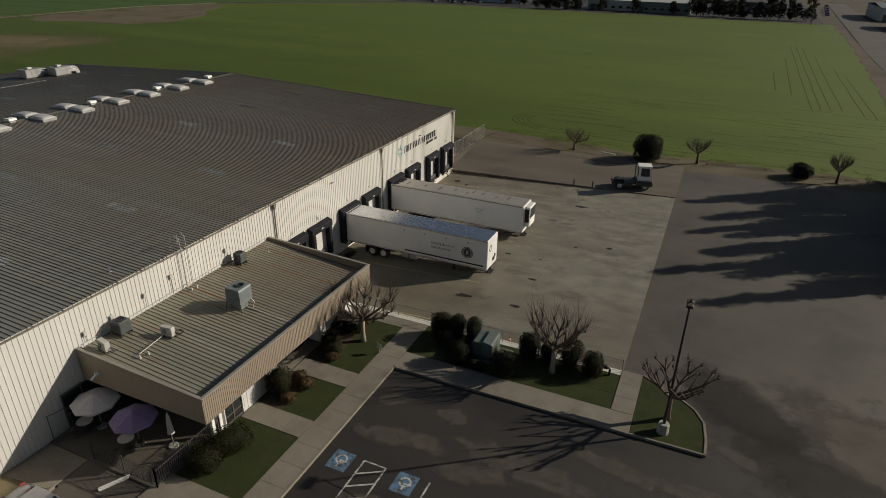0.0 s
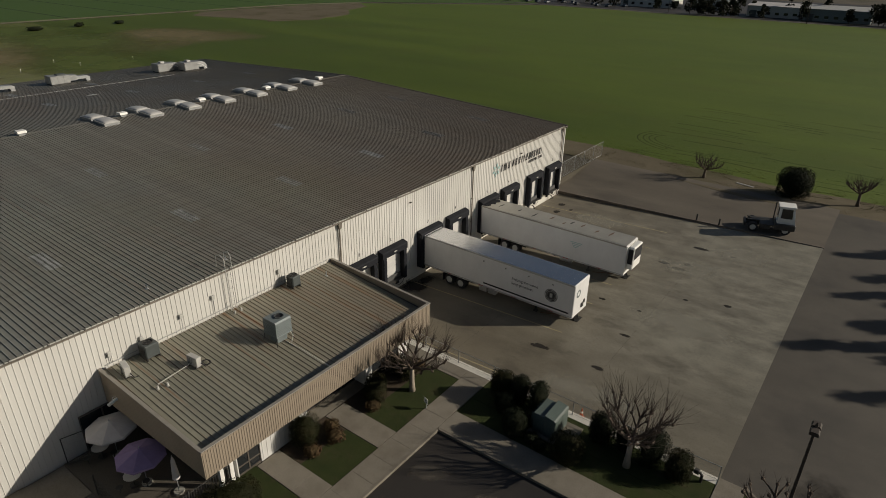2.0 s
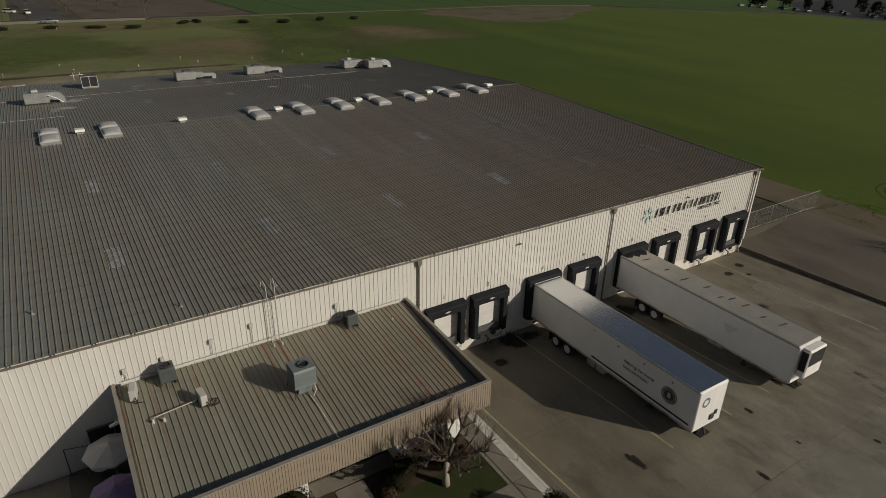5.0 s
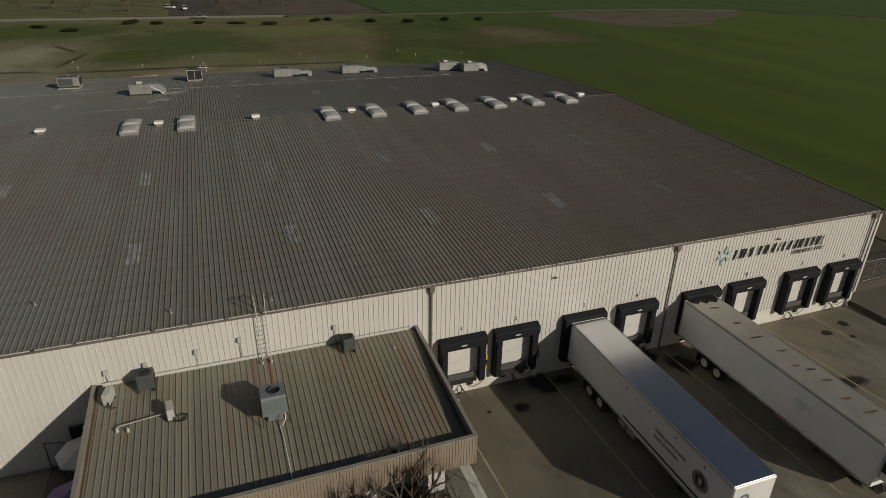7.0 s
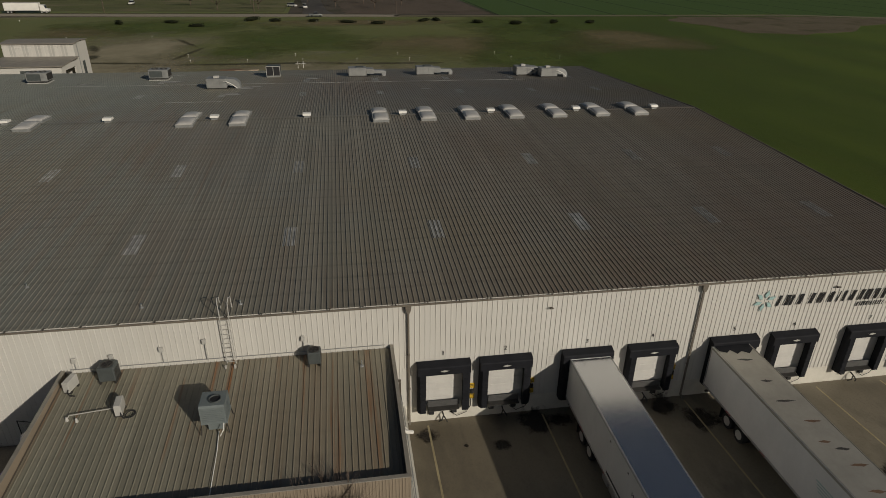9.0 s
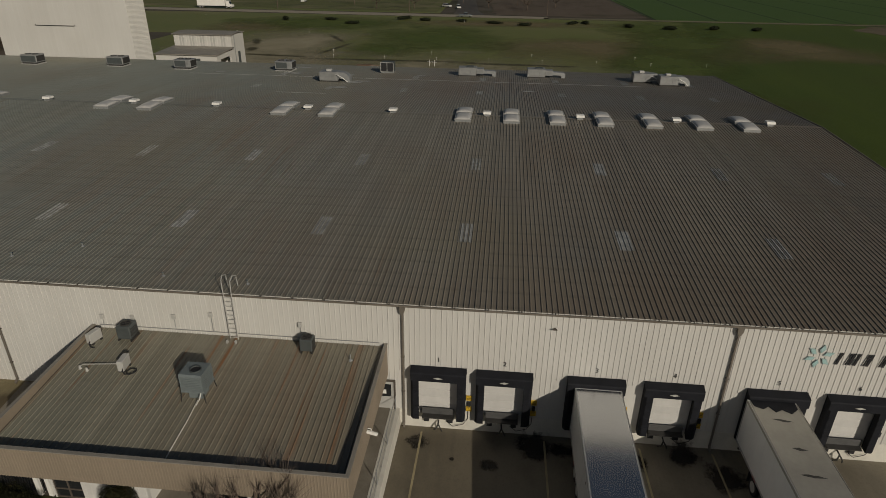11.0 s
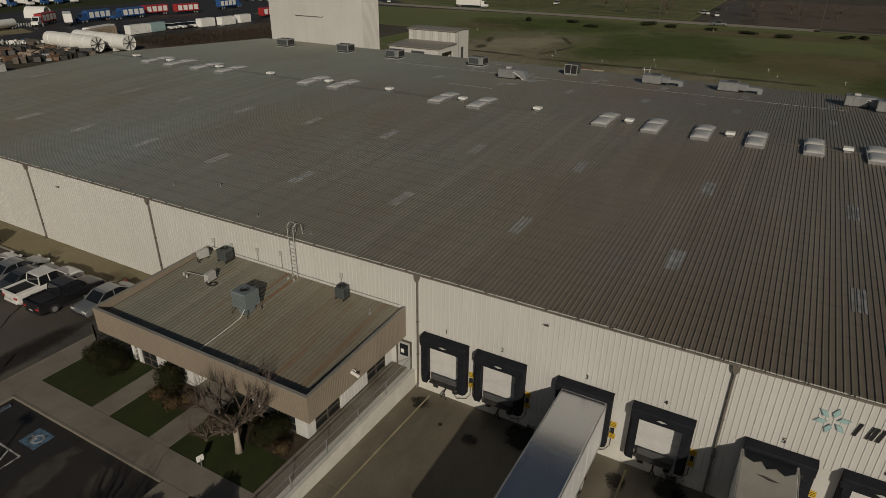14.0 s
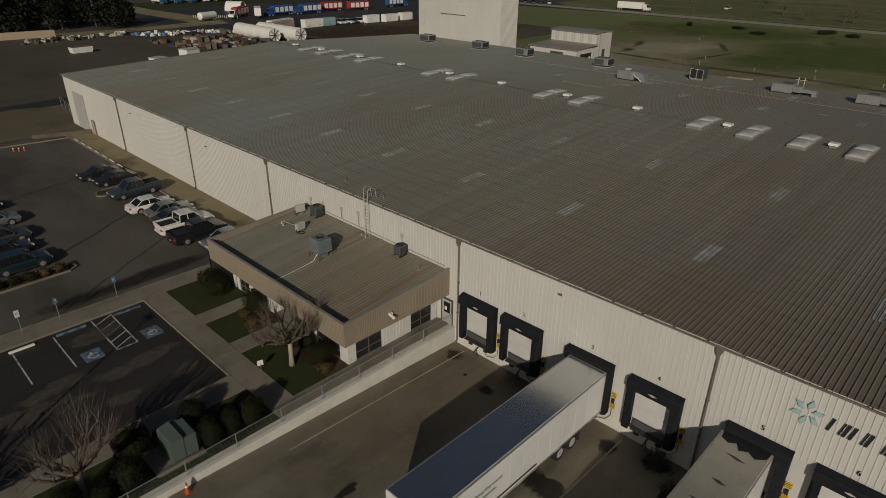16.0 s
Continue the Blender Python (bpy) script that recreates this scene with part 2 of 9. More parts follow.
UNIT = simple("grey_unit_casing", (0.165, 0.192, 0.195), 0.55, 0.1, vary=0.14, scale=1.5)
UNIT_PALE = simple("pale_unit_casing", (0.47, 0.465, 0.44), 0.55, 0.1, vary=0.12, scale=1.5)
UNIT_DARK = simple("dark_unit_casing", (0.075, 0.085, 0.085), 0.55, 0.1, vary=0.2, scale=2)
BLACK = simple("black_rubber", (0.02, 0.02, 0.022), 0.75, vary=0.3, scale=4)
SEAL = simple("black_dock_seal_fabric", (0.013, 0.014, 0.018), 0.75, 0.0, 0.2, vary=0.35, scale=1.5, grain=20, bump=0.3)
STEEL_DARK = simple("dark_steel", (0.06, 0.058, 0.055), 0.55, 0.4, vary=0.3, scale=3)
RUST = simple("rusty_steel", (0.16, 0.1, 0.065), 0.8, 0.1, vary=0.35, scale=3)
YELLOW = simple("yellow_sign", (0.62, 0.4, 0.035), 0.5, vary=0.1)
INK = simple("black_lettering", (0.02, 0.02, 0.022), 0.5, vary=0.1, bump=0)
TEAL = simple("pale_teal_lettering", (0.3, 0.42, 0.42), 0.5, vary=0.12, bump=0)
TEAL_PALE = simple("pale_teal_inset", (0.33, 0.5, 0.49), 0.5, vary=0.12, bump=0)
BLUE_PAINT = worn_paint("blue_road_paint", hexrgb(0.1, 0.19, 0.29), 0.45, 0.6)
WHITE_PAINT = worn_paint("worn_white_road_paint", hexrgb(0.46, 0.455, 0.43), 0.48, 0.62)
YELLOW_PAINT = simple("worn_yellow_line", (0.35, 0.3, 0.18), 0.85, vary=0.3, scale=1.5, grain=16)
RED = simple("red_paint", (0.34, 0.03, 0.03), 0.4, vary=0.12)
BLUE = simple("blue_paint", (0.03, 0.09, 0.25), 0.4, vary=0.12)
TUB_BLUE = simple("blue_plastic", (0.06, 0.15, 0.3), 0.5, vary=0.15)
ORANGE = simple("orange_plastic", (0.4, 0.09, 0.035), 0.5, vary=0.1)
BROWN_BOX = simple("tan_container_paint", (0.42, 0.33, 0.24), 0.6, vary=0.15)
CANVAS = simple("pale_grey_canvas", (0.5, 0.48, 0.47), 0.85, vary=0.12, scale=2)
CANVAS_PURPLE = simple("purple_canvas", (0.26, 0.19, 0.34), 0.85, vary=0.15, scale=2)
TABLE = simple("pale_table_top", (0.55, 0.53, 0.5), 0.5, vary=0.1)
BARK = simple("grey_brown_bark", (0.11, 0.083, 0.063), 0.9, vary=0.35, scale=5, grain=30, bump=0.5, stretch=(1, 1, 0.3))
BARK_PALE = simple("pale_trunk_bark", (0.34, 0.29, 0.23), 0.9, vary=0.25, scale=5, grain=30, bump=0.5, stretch=(1, 1, 0.3))
TWIG = simple("grey_brown_twigs", (0.105, 0.08, 0.064), 0.85, vary=0.3, scale=3)
TRAFO = simple("green_transformer_paint", (0.088, 0.112, 0.1), 0.5, vary=0.14, scale=2)
STONE = simple("painted_boulder", (0.33, 0.32, 0.28), 0.9, vary=0.25, scale=3)
LEAF = leaf_mat("hedge_leaves", hexrgb(0.0105, 0.0125, 0.005), hexrgb(0.025, 0.026, 0.0095), hexrgb(0.045, 0.034, 0.016))
LEAF_RED = leaf_mat("reddish_shrub_leaves", hexrgb(0.05, 0.034, 0.018), hexrgb(0.085, 0.06, 0.028), hexrgb(0.095, 0.042, 0.028))
LEAF_DARK = leaf_mat("dark_evergreen_leaves", hexrgb(0.0075, 0.0105, 0.0055), hexrgb(0.017, 0.021, 0.0095), hexrgb(0.026, 0.025, 0.0125))
LEAF_GREY = leaf_mat("grey_green_leaves", hexrgb(0.028, 0.033, 0.022), hexrgb(0.055, 0.06, 0.04), hexrgb(0.075, 0.075, 0.055))
BRUSH = leaf_mat("dry_brush_twigs", hexrgb(0.095, 0.068, 0.046), hexrgb(0.15, 0.108, 0.074), hexrgb(0.175, 0.13, 0.085))

ASPHALT = ground_mat("asphalt", (hexrgb(0.016, 0.0133, 0.0115), hexrgb(0.027, 0.0228, 0.0192), hexrgb(0.048, 0.041, 0.0342)), (0.06, 0.17, 14), (0.5, 1.0, 1), stain=(hexrgb(0.015, 0.0128, 0.0115), 0.22, 0.54, 0.68, (0.5, 1.0, 1)), rough=0.62, bump=0.2, dist=0.01)
ASPHALT_DUSTY = ground_mat("dusty_brown_asphalt", (hexrgb(0.085, 0.07, 0.052), hexrgb(0.125, 0.105, 0.079), hexrgb(0.16, 0.136, 0.103)), (0.06, 0.2, 10), (0.5, 1.2, 1), stain=(hexrgb(0.06, 0.05, 0.038), 0.14, 0.52, 0.7, (0.5, 1.2, 1)), rough=0.8, bump=0.25, dist=0.012)
ASPHALT_OLD = ground_mat("old_grey_asphalt", (hexrgb(0.05, 0.043, 0.0335), hexrgb(0.083, 0.0715, 0.056), hexrgb(0.113, 0.098, 0.077)), (0.05, 0.17, 12), stain=(hexrgb(0.038, 0.033, 0.027), 0.16, 0.52, 0.7), rough=0.7, bump=0.2, dist=0.01)
CONCRETE = apron_mat("apron_concrete")
WALKWAY = ground_mat("pale_walk_concrete", (hexrgb(0.16, 0.142, 0.112), hexrgb(0.215, 0.193, 0.156), hexrgb(0.265, 0.24, 0.198)), (0.3, 0.9, 14), stain=(hexrgb(0.13, 0.112, 0.088), 0.4, 0.54, 0.72), rough=0.85, bump=0.15, dist=0.008)
LAWN = ground_mat("lawn", (hexrgb(0.022, 0.034, 0.0092), hexrgb(0.034, 0.047, 0.0125), hexrgb(0.049, 0.052, 0.018)), (0.5, 1.6, 24), stain=(hexrgb(0.056, 0.047, 0.024), 0.8, 0.54, 0.74), bump=0.8, dist=0.04)
LOT_OLD = ground_mat("patched_lot_asphalt", (hexrgb(0.05, 0.044, 0.0365), hexrgb(0.1, 0.087, 0.071), hexrgb(0.14, 0.122, 0.1)), (0.06, 0.24, 12), (1.0, 0.45, 1), stain=(hexrgb(0.032, 0.028, 0.024), 0.12, 0.48, 0.64, (1.0, 0.45, 1)), rough=0.72, bump=0.2, dist=0.01)
MULCH = ground_mat("mulch_bed", (hexrgb(0.045, 0.034, 0.024), hexrgb(0.065, 0.048, 0.033), hexrgb(0.1, 0.077, 0.054)), (0.6, 2.2, 20), bump=0.9, dist=0.05)
FIELD = crop_mat("young_crop_field")
MEADOW = ground_mat("rough_winter_meadow", (hexrgb(0.11, 0.128, 0.038), hexrgb(0.145, 0.15, 0.052), hexrgb(0.18, 0.155, 0.072)), (0.014, 0.06, 2.0), (1.3, 0.6, 1), stain=(hexrgb(0.19, 0.155, 0.085), 0.02, 0.54, 0.72, (1.8, 0.5, 1)), bump=0.6, dist=0.08)
FAR_CROP = ground_mat("dark_green_far_crop", (hexrgb(0.035, 0.07, 0.016), hexrgb(0.045, 0.082, 0.018), hexrgb(0.055, 0.085, 0.022)), (0.01, 0.04, 1.5), bump=0.5, dist=0.08)
DIRT = ground_mat("bare_dirt", (hexrgb(0.1, 0.083, 0.052), hexrgb(0.135, 0.113, 0.073), hexrgb(0.17, 0.145, 0.1)), (0.05, 0.22, 5), stain=(hexrgb(0.062, 0.06, 0.024), 0.09, 0.52, 0.68), bump=0.7, dist=0.06)
PAD = ground_mat("pale_olive_dirt", (hexrgb(0.135, 0.125, 0.078), hexrgb(0.18, 0.165, 0.108), hexrgb(0.23, 0.21, 0.142)), (0.03, 0.12, 4), (2.0, 0.6, 1), stain=(hexrgb(0.085, 0.083, 0.036), 0.05, 0.54, 0.72, (2.2, 0.5, 1)), bump=0.6, dist=0.06)
PLOUGH = ground_mat("ploughed_brown_earth", (hexrgb(0.085, 0.067, 0.051), hexrgb(0.12, 0.096, 0.074), hexrgb(0.155, 0.125, 0.095)), (0.03, 0.12, 4), (0.5, 1.6, 1), stain=(hexrgb(0.055, 0.052, 0.03), 0.06, 0.54, 0.7), bump=0.7, dist=0.06)
GRAVEL = ground_mat("tan_gravel_strip", (hexrgb(0.185, 0.155, 0.086), hexrgb(0.25, 0.212, 0.125), hexrgb(0.31, 0.268, 0.168)), (0.08, 0.3, 10), stain=(hexrgb(0.07, 0.054, 0.035), 0.16, 0.55, 0.7), bump=0.6, dist=0.03)
ROAD = ground_mat("worn_country_road", (hexrgb(0.26, 0.23, 0.18), hexrgb(0.32, 0.285, 0.225), hexrgb(0.36, 0.32, 0.26)), (0.05, 0.3, 8), (1, 0.3, 1), bump=0.3, dist=0.02)
EARTH = ground_mat("dark_yard_earth", (hexrgb(0.06, 0.053, 0.041), hexrgb(0.09, 0.079, 0.061), hexrgb(0.13, 0.113, 0.087)), (0.02, 0.09, 4), stain=(hexrgb(0.05, 0.05, 0.028), 0.03, 0.52, 0.68), bump=0.6, dist=0.06)
STAIN = simple("joint_dirt", (0.095, 0.08, 0.06), 0.7, vary=0.4, scale=2)


def soft_stain():
    """Oil soaked into the concrete, thinning out towards an uneven edge."""
    k = Mat("oil_stain", 0.6, 0.0, 0.3)
    gen = k.t.nodes.new("ShaderNodeTexCoord").outputs["Generated"]
    off = k.node("ShaderNodeVectorMath")
    off.operation = "DISTANCE"
    off.inputs[1].default_value = (0.5, 0.5, 0.0)
    flat = k.node("ShaderNodeMapping", Vector=gen, Scale=(1, 1, 0))
    k.put(off.inputs[0], flat.outputs[0])
    k.world_co()
    ragged = k.add(k.scaled(off.outputs["Value"], 2.0), k.add(k.scaled(k.noise(1.1, 5, 0.65), 1.0), k.scaled(k.noise(4.5, 4, 0.7), 0.45)))
    k.colour(hexrgb(0.028, 0.024, 0.02))
    k.put(k.b.inputs["Alpha"], k.scaled(k.ramp(ragged, 1.36, 1.1), 0.85))
    return k.m


def soft_patch(name, c, c2, strength=0.85, rough=0.75, size=1.0, crisp=0.3):
    """Worn or weathered ground that breaks up towards an uneven edge; size is the breadth of the lobes in metres."""
    k = Mat(name, rough, 0.0, 0.3)
    gen = k.t.nodes.new("ShaderNodeTexCoord").outputs["Generated"]
    flat = k.node("ShaderNodeMapping", Vector=gen, Scale=(1, 1, 0))
    off = k.node("ShaderNodeVectorMath")
    off.operation = "DISTANCE"
    k.put(off.inputs[0], flat.outputs[0])
    off.inputs[1].default_value = (0.5, 0.5, 0.0)
    k.world_co()
    edge = k.add(k.scaled(off.outputs["Value"], 1.7), k.add(k.scaled(k.noise(0.7 / size, 5, 0.62), 1.1), k.scaled(k.noise(3.5 / size, 4, 0.65), 0.3)))
    k.colour(k.mix(c, c2, k.ramp(k.noise(1.6 / size, 5, 0.65), 0.35, 0.65)))
    k.put(k.b.inputs["Alpha"], k.scaled(k.ramp(edge, 1.25 + crisp / 2, 1.25 - crisp / 2), strength))
    return k.m


OIL = soft_stain()
CRACK = simple("black_crack_sealer", (0.009, 0.0085, 0.008), 0.55, vary=0.3, scale=2.0, grain=8)
PALE_WEAR = soft_patch("pale_worn_asphalt", hexrgb(0.07, 0.061, 0.05), hexrgb(0.135, 0.12, 0.1), 0.6, 0.75, 0.7, 0.22)
DARK_WEAR = soft_patch("dark_sealed_asphalt", hexrgb(0.02, 0.017, 0.015), hexrgb(0.034, 0.029, 0.025), 0.8, 0.7, 2.6, 0.4)
GREY_WEAR = soft_patch("weathered_grey_asphalt", hexrgb(0.068, 0.058, 0.045), hexrgb(0.1, 0.087, 0.069), 0.9, 0.75, 3.0, 0.3)
APRON_PALE = soft_patch("bleached_concrete", hexrgb(0.3, 0.282, 0.228), hexrgb(0.37, 0.352, 0.292), 0.45, 0.65, 1.1, 0.35)
SEALANT = soft_patch("white_roof_sealant", hexrgb(0.4, 0.4, 0.38), hexrgb(0.55, 0.55, 0.52), 0.75, 0.6, 0.5, 0.3)
PAD_SOFT = soft_patch("pale_bare_earth", hexrgb(0.27, 0.24, 0.155), hexrgb(0.35, 0.315, 0.215), 0.9, 0.95, 14.0, 0.6)
SOIL_SOFT = soft_patch("brown_dry_grass", hexrgb(0.17, 0.14, 0.07), hexrgb(0.21, 0.17, 0.092), 0.7, 0.95, 12.0, 0.6)
GRASS_SOFT = soft_patch("greener_grass", hexrgb(0.075, 0.11, 0.021), hexrgb(0.1, 0.13, 0.027), 0.75, 0.95, 12.0, 0.6)
RUT_SOFT = soft_patch("dark_damp_ground", hexrgb(0.06, 0.057, 0.028), hexrgb(0.08, 0.075, 0.04), 0.7, 0.95, 3.0, 0.5)
CROP_LINE = simple("dark_crop_row", (0.017, 0.03, 0.01), 0.9, vary=0.4, scale=0.1, grain=1.0)
WALL_DIRTY_SHADED = simple("dirty_shaded_concrete", (0.12, 0.1, 0.08), 0.85, vary=0.4, scale=0.6, grain=8)
DOOR = simple("grey_white_door_panel", (0.6, 0.59, 0.565), 0.5, vary=0.12, scale=1.0, grain=20, bump=0.05)

for grass in (FIELD, MEADOW, FAR_CROP):
    pb = grass.node_tree.nodes["Principled BSDF"]
    pb.inputs["Roughness"].default_value, pb.inputs["Specular IOR Level"].default_value = 0.58, 1.0
    pb.inputs["Specular Tint"].default_value = (0.75, 1.0, 0.14, 1.0)

GLASS = Mat("tinted_window_glass", 0.06, 0.0, 0.6).colour(hexrgb(0.02, 0.022, 0.024)).m
CAR_GLASS = Mat("car_window_glass", 0.05, 0.0, 0.7).colour(hexrgb(0.012, 0.014, 0.016)).m
LAMP_GLASS = Mat("lamp_lens", 0.2, 0.0, 0.6).colour(hexrgb(0.55, 0.55, 0.52)).m


def skylight_mat():
    k = Mat("translucent_skylight_panel", 0.45, 0.0, 0.4).world_co()
    n = k.ramp(k.noise(1.4, 5, 0.65), 0.38, 0.66)
    k.colour(k.mix(hexrgb(0.2, 0.202, 0.19), hexrgb(0.37, 0.372, 0.36), n))
    return k.m


SKYLIGHT = skylight_mat()
DOME = simple("white_acrylic_dome", (0.46, 0.452, 0.435), 0.28, 0.0, 0.5, vary=0.15, scale=1.0, grain=6, bump=0.03)


def chainlink():
    """Wire mesh: diagonal wires with clear gaps."""
    k = Mat("chain_link_wire", 0.5, 0.6)
    k.colour(hexrgb(0.3, 0.3, 0.29))
    sep = k.node("ShaderNodeSeparateXYZ", Vector=k.co)
    u = k.add(sep.outputs[0], sep.outputs[1])
    d1, d2 = k.add(u, sep.outputs[2]), k.add(u, k.scaled(sep.outputs[2], -1.0))
    wires = []
    for d in (d1, d2):
        n = k.node("ShaderNodeMath")
        n.operation = "FRACT"
        k.put(n.inputs[0], k.scaled(d, 14.0))
        g = k.node("ShaderNodeMath")
        g.operation = "LESS_THAN"
        k.put(g.inputs[0], n.outputs[0])
        g.inputs[1].default_value = 0.06
        wires.append(g.outputs[0])
    n = k.node("ShaderNodeMath")
    n.operation = "MAXIMUM"
    k.put(n.inputs[0], wires[0])
    k.put(n.inputs[1], wires[1])
    k.put(k.b.inputs["Alpha"], n.outputs[0])
    return k.m


MESH_WIRE = chainlink()


def paint(name, c, rough=0.3, metal=0.0):
    k = Mat(name, rough, metal, 0.5)
    n = k.ramp(k.noise(1.5, 3), 0.3, 0.7)
    k.colour(k.mix(tuple(v * 0.9 for v in c) + (1,), tuple(v * 1.05 for v in c) + (1,), n))
    k.b.inputs["Coat Weight"].default_value = 0.5
    return k.m


# ---- mesh builders ----
class MB:
    """Vertices and faces of one mesh."""

    def __init__(self):
        self.v, self.f = [], []

    def quad(self, a, b, c, d):
        n = len(self.v)
        self.v += [a, b, c, d]
        self.f.append((n, n + 1, n + 2, n + 3))
        return self

    def poly(self, pts):
        n = len(self.v)
        self.v += list(pts)
        self.f.append(tuple(range(n, n + len(pts))))
        return self

    def box(self, x0, x1, y0, y1, z0, z1, b=0.0, m=None):
        """A box, with chamfered edges where b is given."""
        n = len(self.v)
        if b <= 0:
            pts = [(x, y, z) for z in (z0, z1) for y in (y0, y1) for x in (x0, x1)]
            fs = [(0, 2, 3, 1), (4, 5, 7, 6), (0, 1, 5, 4), (2, 6, 7, 3), (0, 4, 6, 2), (1, 3, 7, 5)]
        else:
            b = min(b, (x1 - x0) * 0.45, (y1 - y0) * 0.45, (z1 - z0) * 0.45)
            pts, idx = [], {}
            for i, (sx, X) in enumerate(((-1, x0), (1, x1))):
                for j, (sy, Y) in enumerate(((-1, y0), (1, y1))):
                    for k, (sz, Z) in enumerate(((-1, z0), (1, z1))):
                        for ax in range(3):
                            p = [X - sx * b, Y - sy * b, Z - sz * b]
                            p[ax] = (X, Y, Z)[ax]
                            idx[i, j, k, ax] = len(pts)
                            pts.append(tuple(p))
            fs = []
            for ax in range(3):
                o = [a for a in range(3) if a != ax]
                for s in (0, 1):
                    loop = []
                    for u, w in ((0, 0), (1, 0), (1, 1), (0, 1)):
                        key = [0, 0, 0]
                        key[ax], key[o[0]], key[o[1]] = s, u, w
                        loop.append(idx[(*key, ax)])
                    fs.append(tuple(loop if (s == 1) == (ax != 1) else loop[::-1]))
                for u in (0, 1):
                    for w in (0, 1):
                        k0, k1 = [0, 0, 0], [0, 0, 0]
                        k0[o[0]] = k1[o[0]] = u
                        k0[o[1]] = k1[o[1]] = w
                        k1[ax] = 1
                        q = (idx[(*k0, o[0])], idx[(*k1, o[0])], idx[(*k1, o[1])], idx[(*k0, o[1])])
                        fs.append(q if (u == w) == (ax != 1) else q[::-1])
            for i in (0, 1):
                for j in (0, 1):
                    for k in (0, 1):
                        q = tuple(idx[i, j, k, a] for a in range(3))
                        fs.append(q if (i + j + k) % 2 else q[::-1])
        if m is not None:
            pts = [tuple(m @ Vector(p)) for p in pts]
        self.v += pts
        self.f += [tuple(n + i for i in f) for f in fs]
        return self

    def prism(self, outline, a0, a1, axis="y"):
        """A closed outline in the other two axes, drawn out along one."""
        def at(p, a):
            return {"x": (a, p[0], p[1]), "y": (p[0], a, p[1]), "z": (p[0], p[1], a)}[axis]
        n, k = len(self.v), len(outline)
        self.v += [at(p, a0) for p in outline] + [at(p, a1) for p in outline]
        self.f += [tuple(n + i for i in range(k))[::-1], tuple(n + k + i for i in range(k))]
        self.f += [(n + i, n + (i + 1) % k, n + k + (i + 1) % k, n + k + i) for i in range(k)]
        return self

    def tube(self, pts, radii, sides=6, cap=True):
        """A tapered tube along a line of points."""
        rings = []
        for i, p in enumerate(pts):
            p = Vector(p)
            d = Vector(pts[min(i + 1, len(pts) - 1)]) - Vector(pts[max(i - 1, 0)])
            d = d.normalized() if d.length > 1e-9 else Vector((0, 0, 1))
            u = d.cross(Vector((0.31, 0.17, 0.94)) if abs(d.z) < 0.9 else Vector((1, 0.1, 0))).normalized()
            w = d.cross(u)
            r = radii[i] if hasattr(radii, "__len__") else radii
            n = len(self.v)
            self.v += [tuple(p + r * (math.cos(2 * math.pi * s / sides) * u + math.sin(2 * math.pi * s / sides) * w)) for s in range(sides)]
            rings.append(n)
        for a, b in zip(rings, rings[1:]):
            self.f += [(a + s, a + (s + 1) % sides, b + (s + 1) % sides, b + s) for s in range(sides)]
        if cap:
            self.f += [tuple(rings[0] + s for s in range(sides))[::-1], tuple(rings[-1] + s for s in range(sides))]
        return self

    def rings(self, loops, cap=True):
        """Skin closed loops of equal length."""
        k, first = len(loops[0]), len(self.v)
        for loop in loops:
            self.v += [tuple(p) for p in loop]
        for i in range(len(loops) - 1):
            a, b = first + i * k, first + (i + 1) * k
            self.f += [(a + s, a + (s + 1) % k, b + (s + 1) % k, b + s) for s in range(k)]
        if cap:
            self.f += [tuple(first + s for s in range(k))[::-1], tuple(first + (len(loops) - 1) * k + s for s in range(k))]
        return self

    def mesh(self, name, material, smooth=False):
        me = bpy.data.meshes.new(name)
        me.from_pydata(self.v, [], self.f)
        bm = bmesh.new()
        bm.from_mesh(me)
        bmesh.ops.recalc_face_normals(bm, faces=bm.faces)
        bm.to_mesh(me)
        bm.free()
        me.materials.append(material)
        if smooth:
            me.polygons.foreach_set("use_smooth", [True] * len(me.polygons))
        return me


def part(name, mb, material, parent=None, label="", smooth=False, at=None):
    """One mesh object under a thing or a part."""
    ob = new(name, mb if isinstance(mb, bpy.types.Mesh) else mb.mesh(name, material, smooth))
    if parent:
        ob.parent = parent
    if at is not None:
        ob.location = at
    return tagged(ob, label)


def thing(name, label, category, m=None, group=""):
    ob = new(name)
    ob.empty_display_size = 0.2
    if m is not None:
        ob.matrix_basis = m
    return tagged(ob, label, category, group)


def structure(name, mb, material, label="", category="", smooth=False):
    return tagged(part(name, mb, material, None, "", smooth), label, category, "", "structure")


def sheet(name, outline, z, material, label, category, thick=0.03):
    """A flat slab of ground with the given outline."""
    return structure(name, MB().prism(outline, z - thick, z, "z"), material, label, category)


def rect(x0, x1, y0, y1):
    return [(x0, y0), (x1, y0), (x1, y1), (x0, y1)]


def circle(cx, cy, r, n=16, a0=0.0, a1=2 * math.pi):
    return [(cx + r * math.cos(a0 + (a1 - a0) * i / n), cy + r * math.sin(a0 + (a1 - a0) * i / n)) for i in range(n)]


def text_mesh(body, size, m, slant=0.0):
    cu = bpy.data.curves.new("text", "FONT")
    cu.body, cu.size, cu.extrude, cu.align_x, cu.shear = body, size, 0.006, "LEFT", slant
    ob = bpy.data.objects.new("text", cu)
    scene.collection.objects.link(ob)
    dg = bpy.context.evaluated_depsgraph_get()
    me = bpy.data.meshes.new_from_object(ob.evaluated_get(dg))
    bpy.data.objects.remove(ob)
    me.transform(m)
    return me

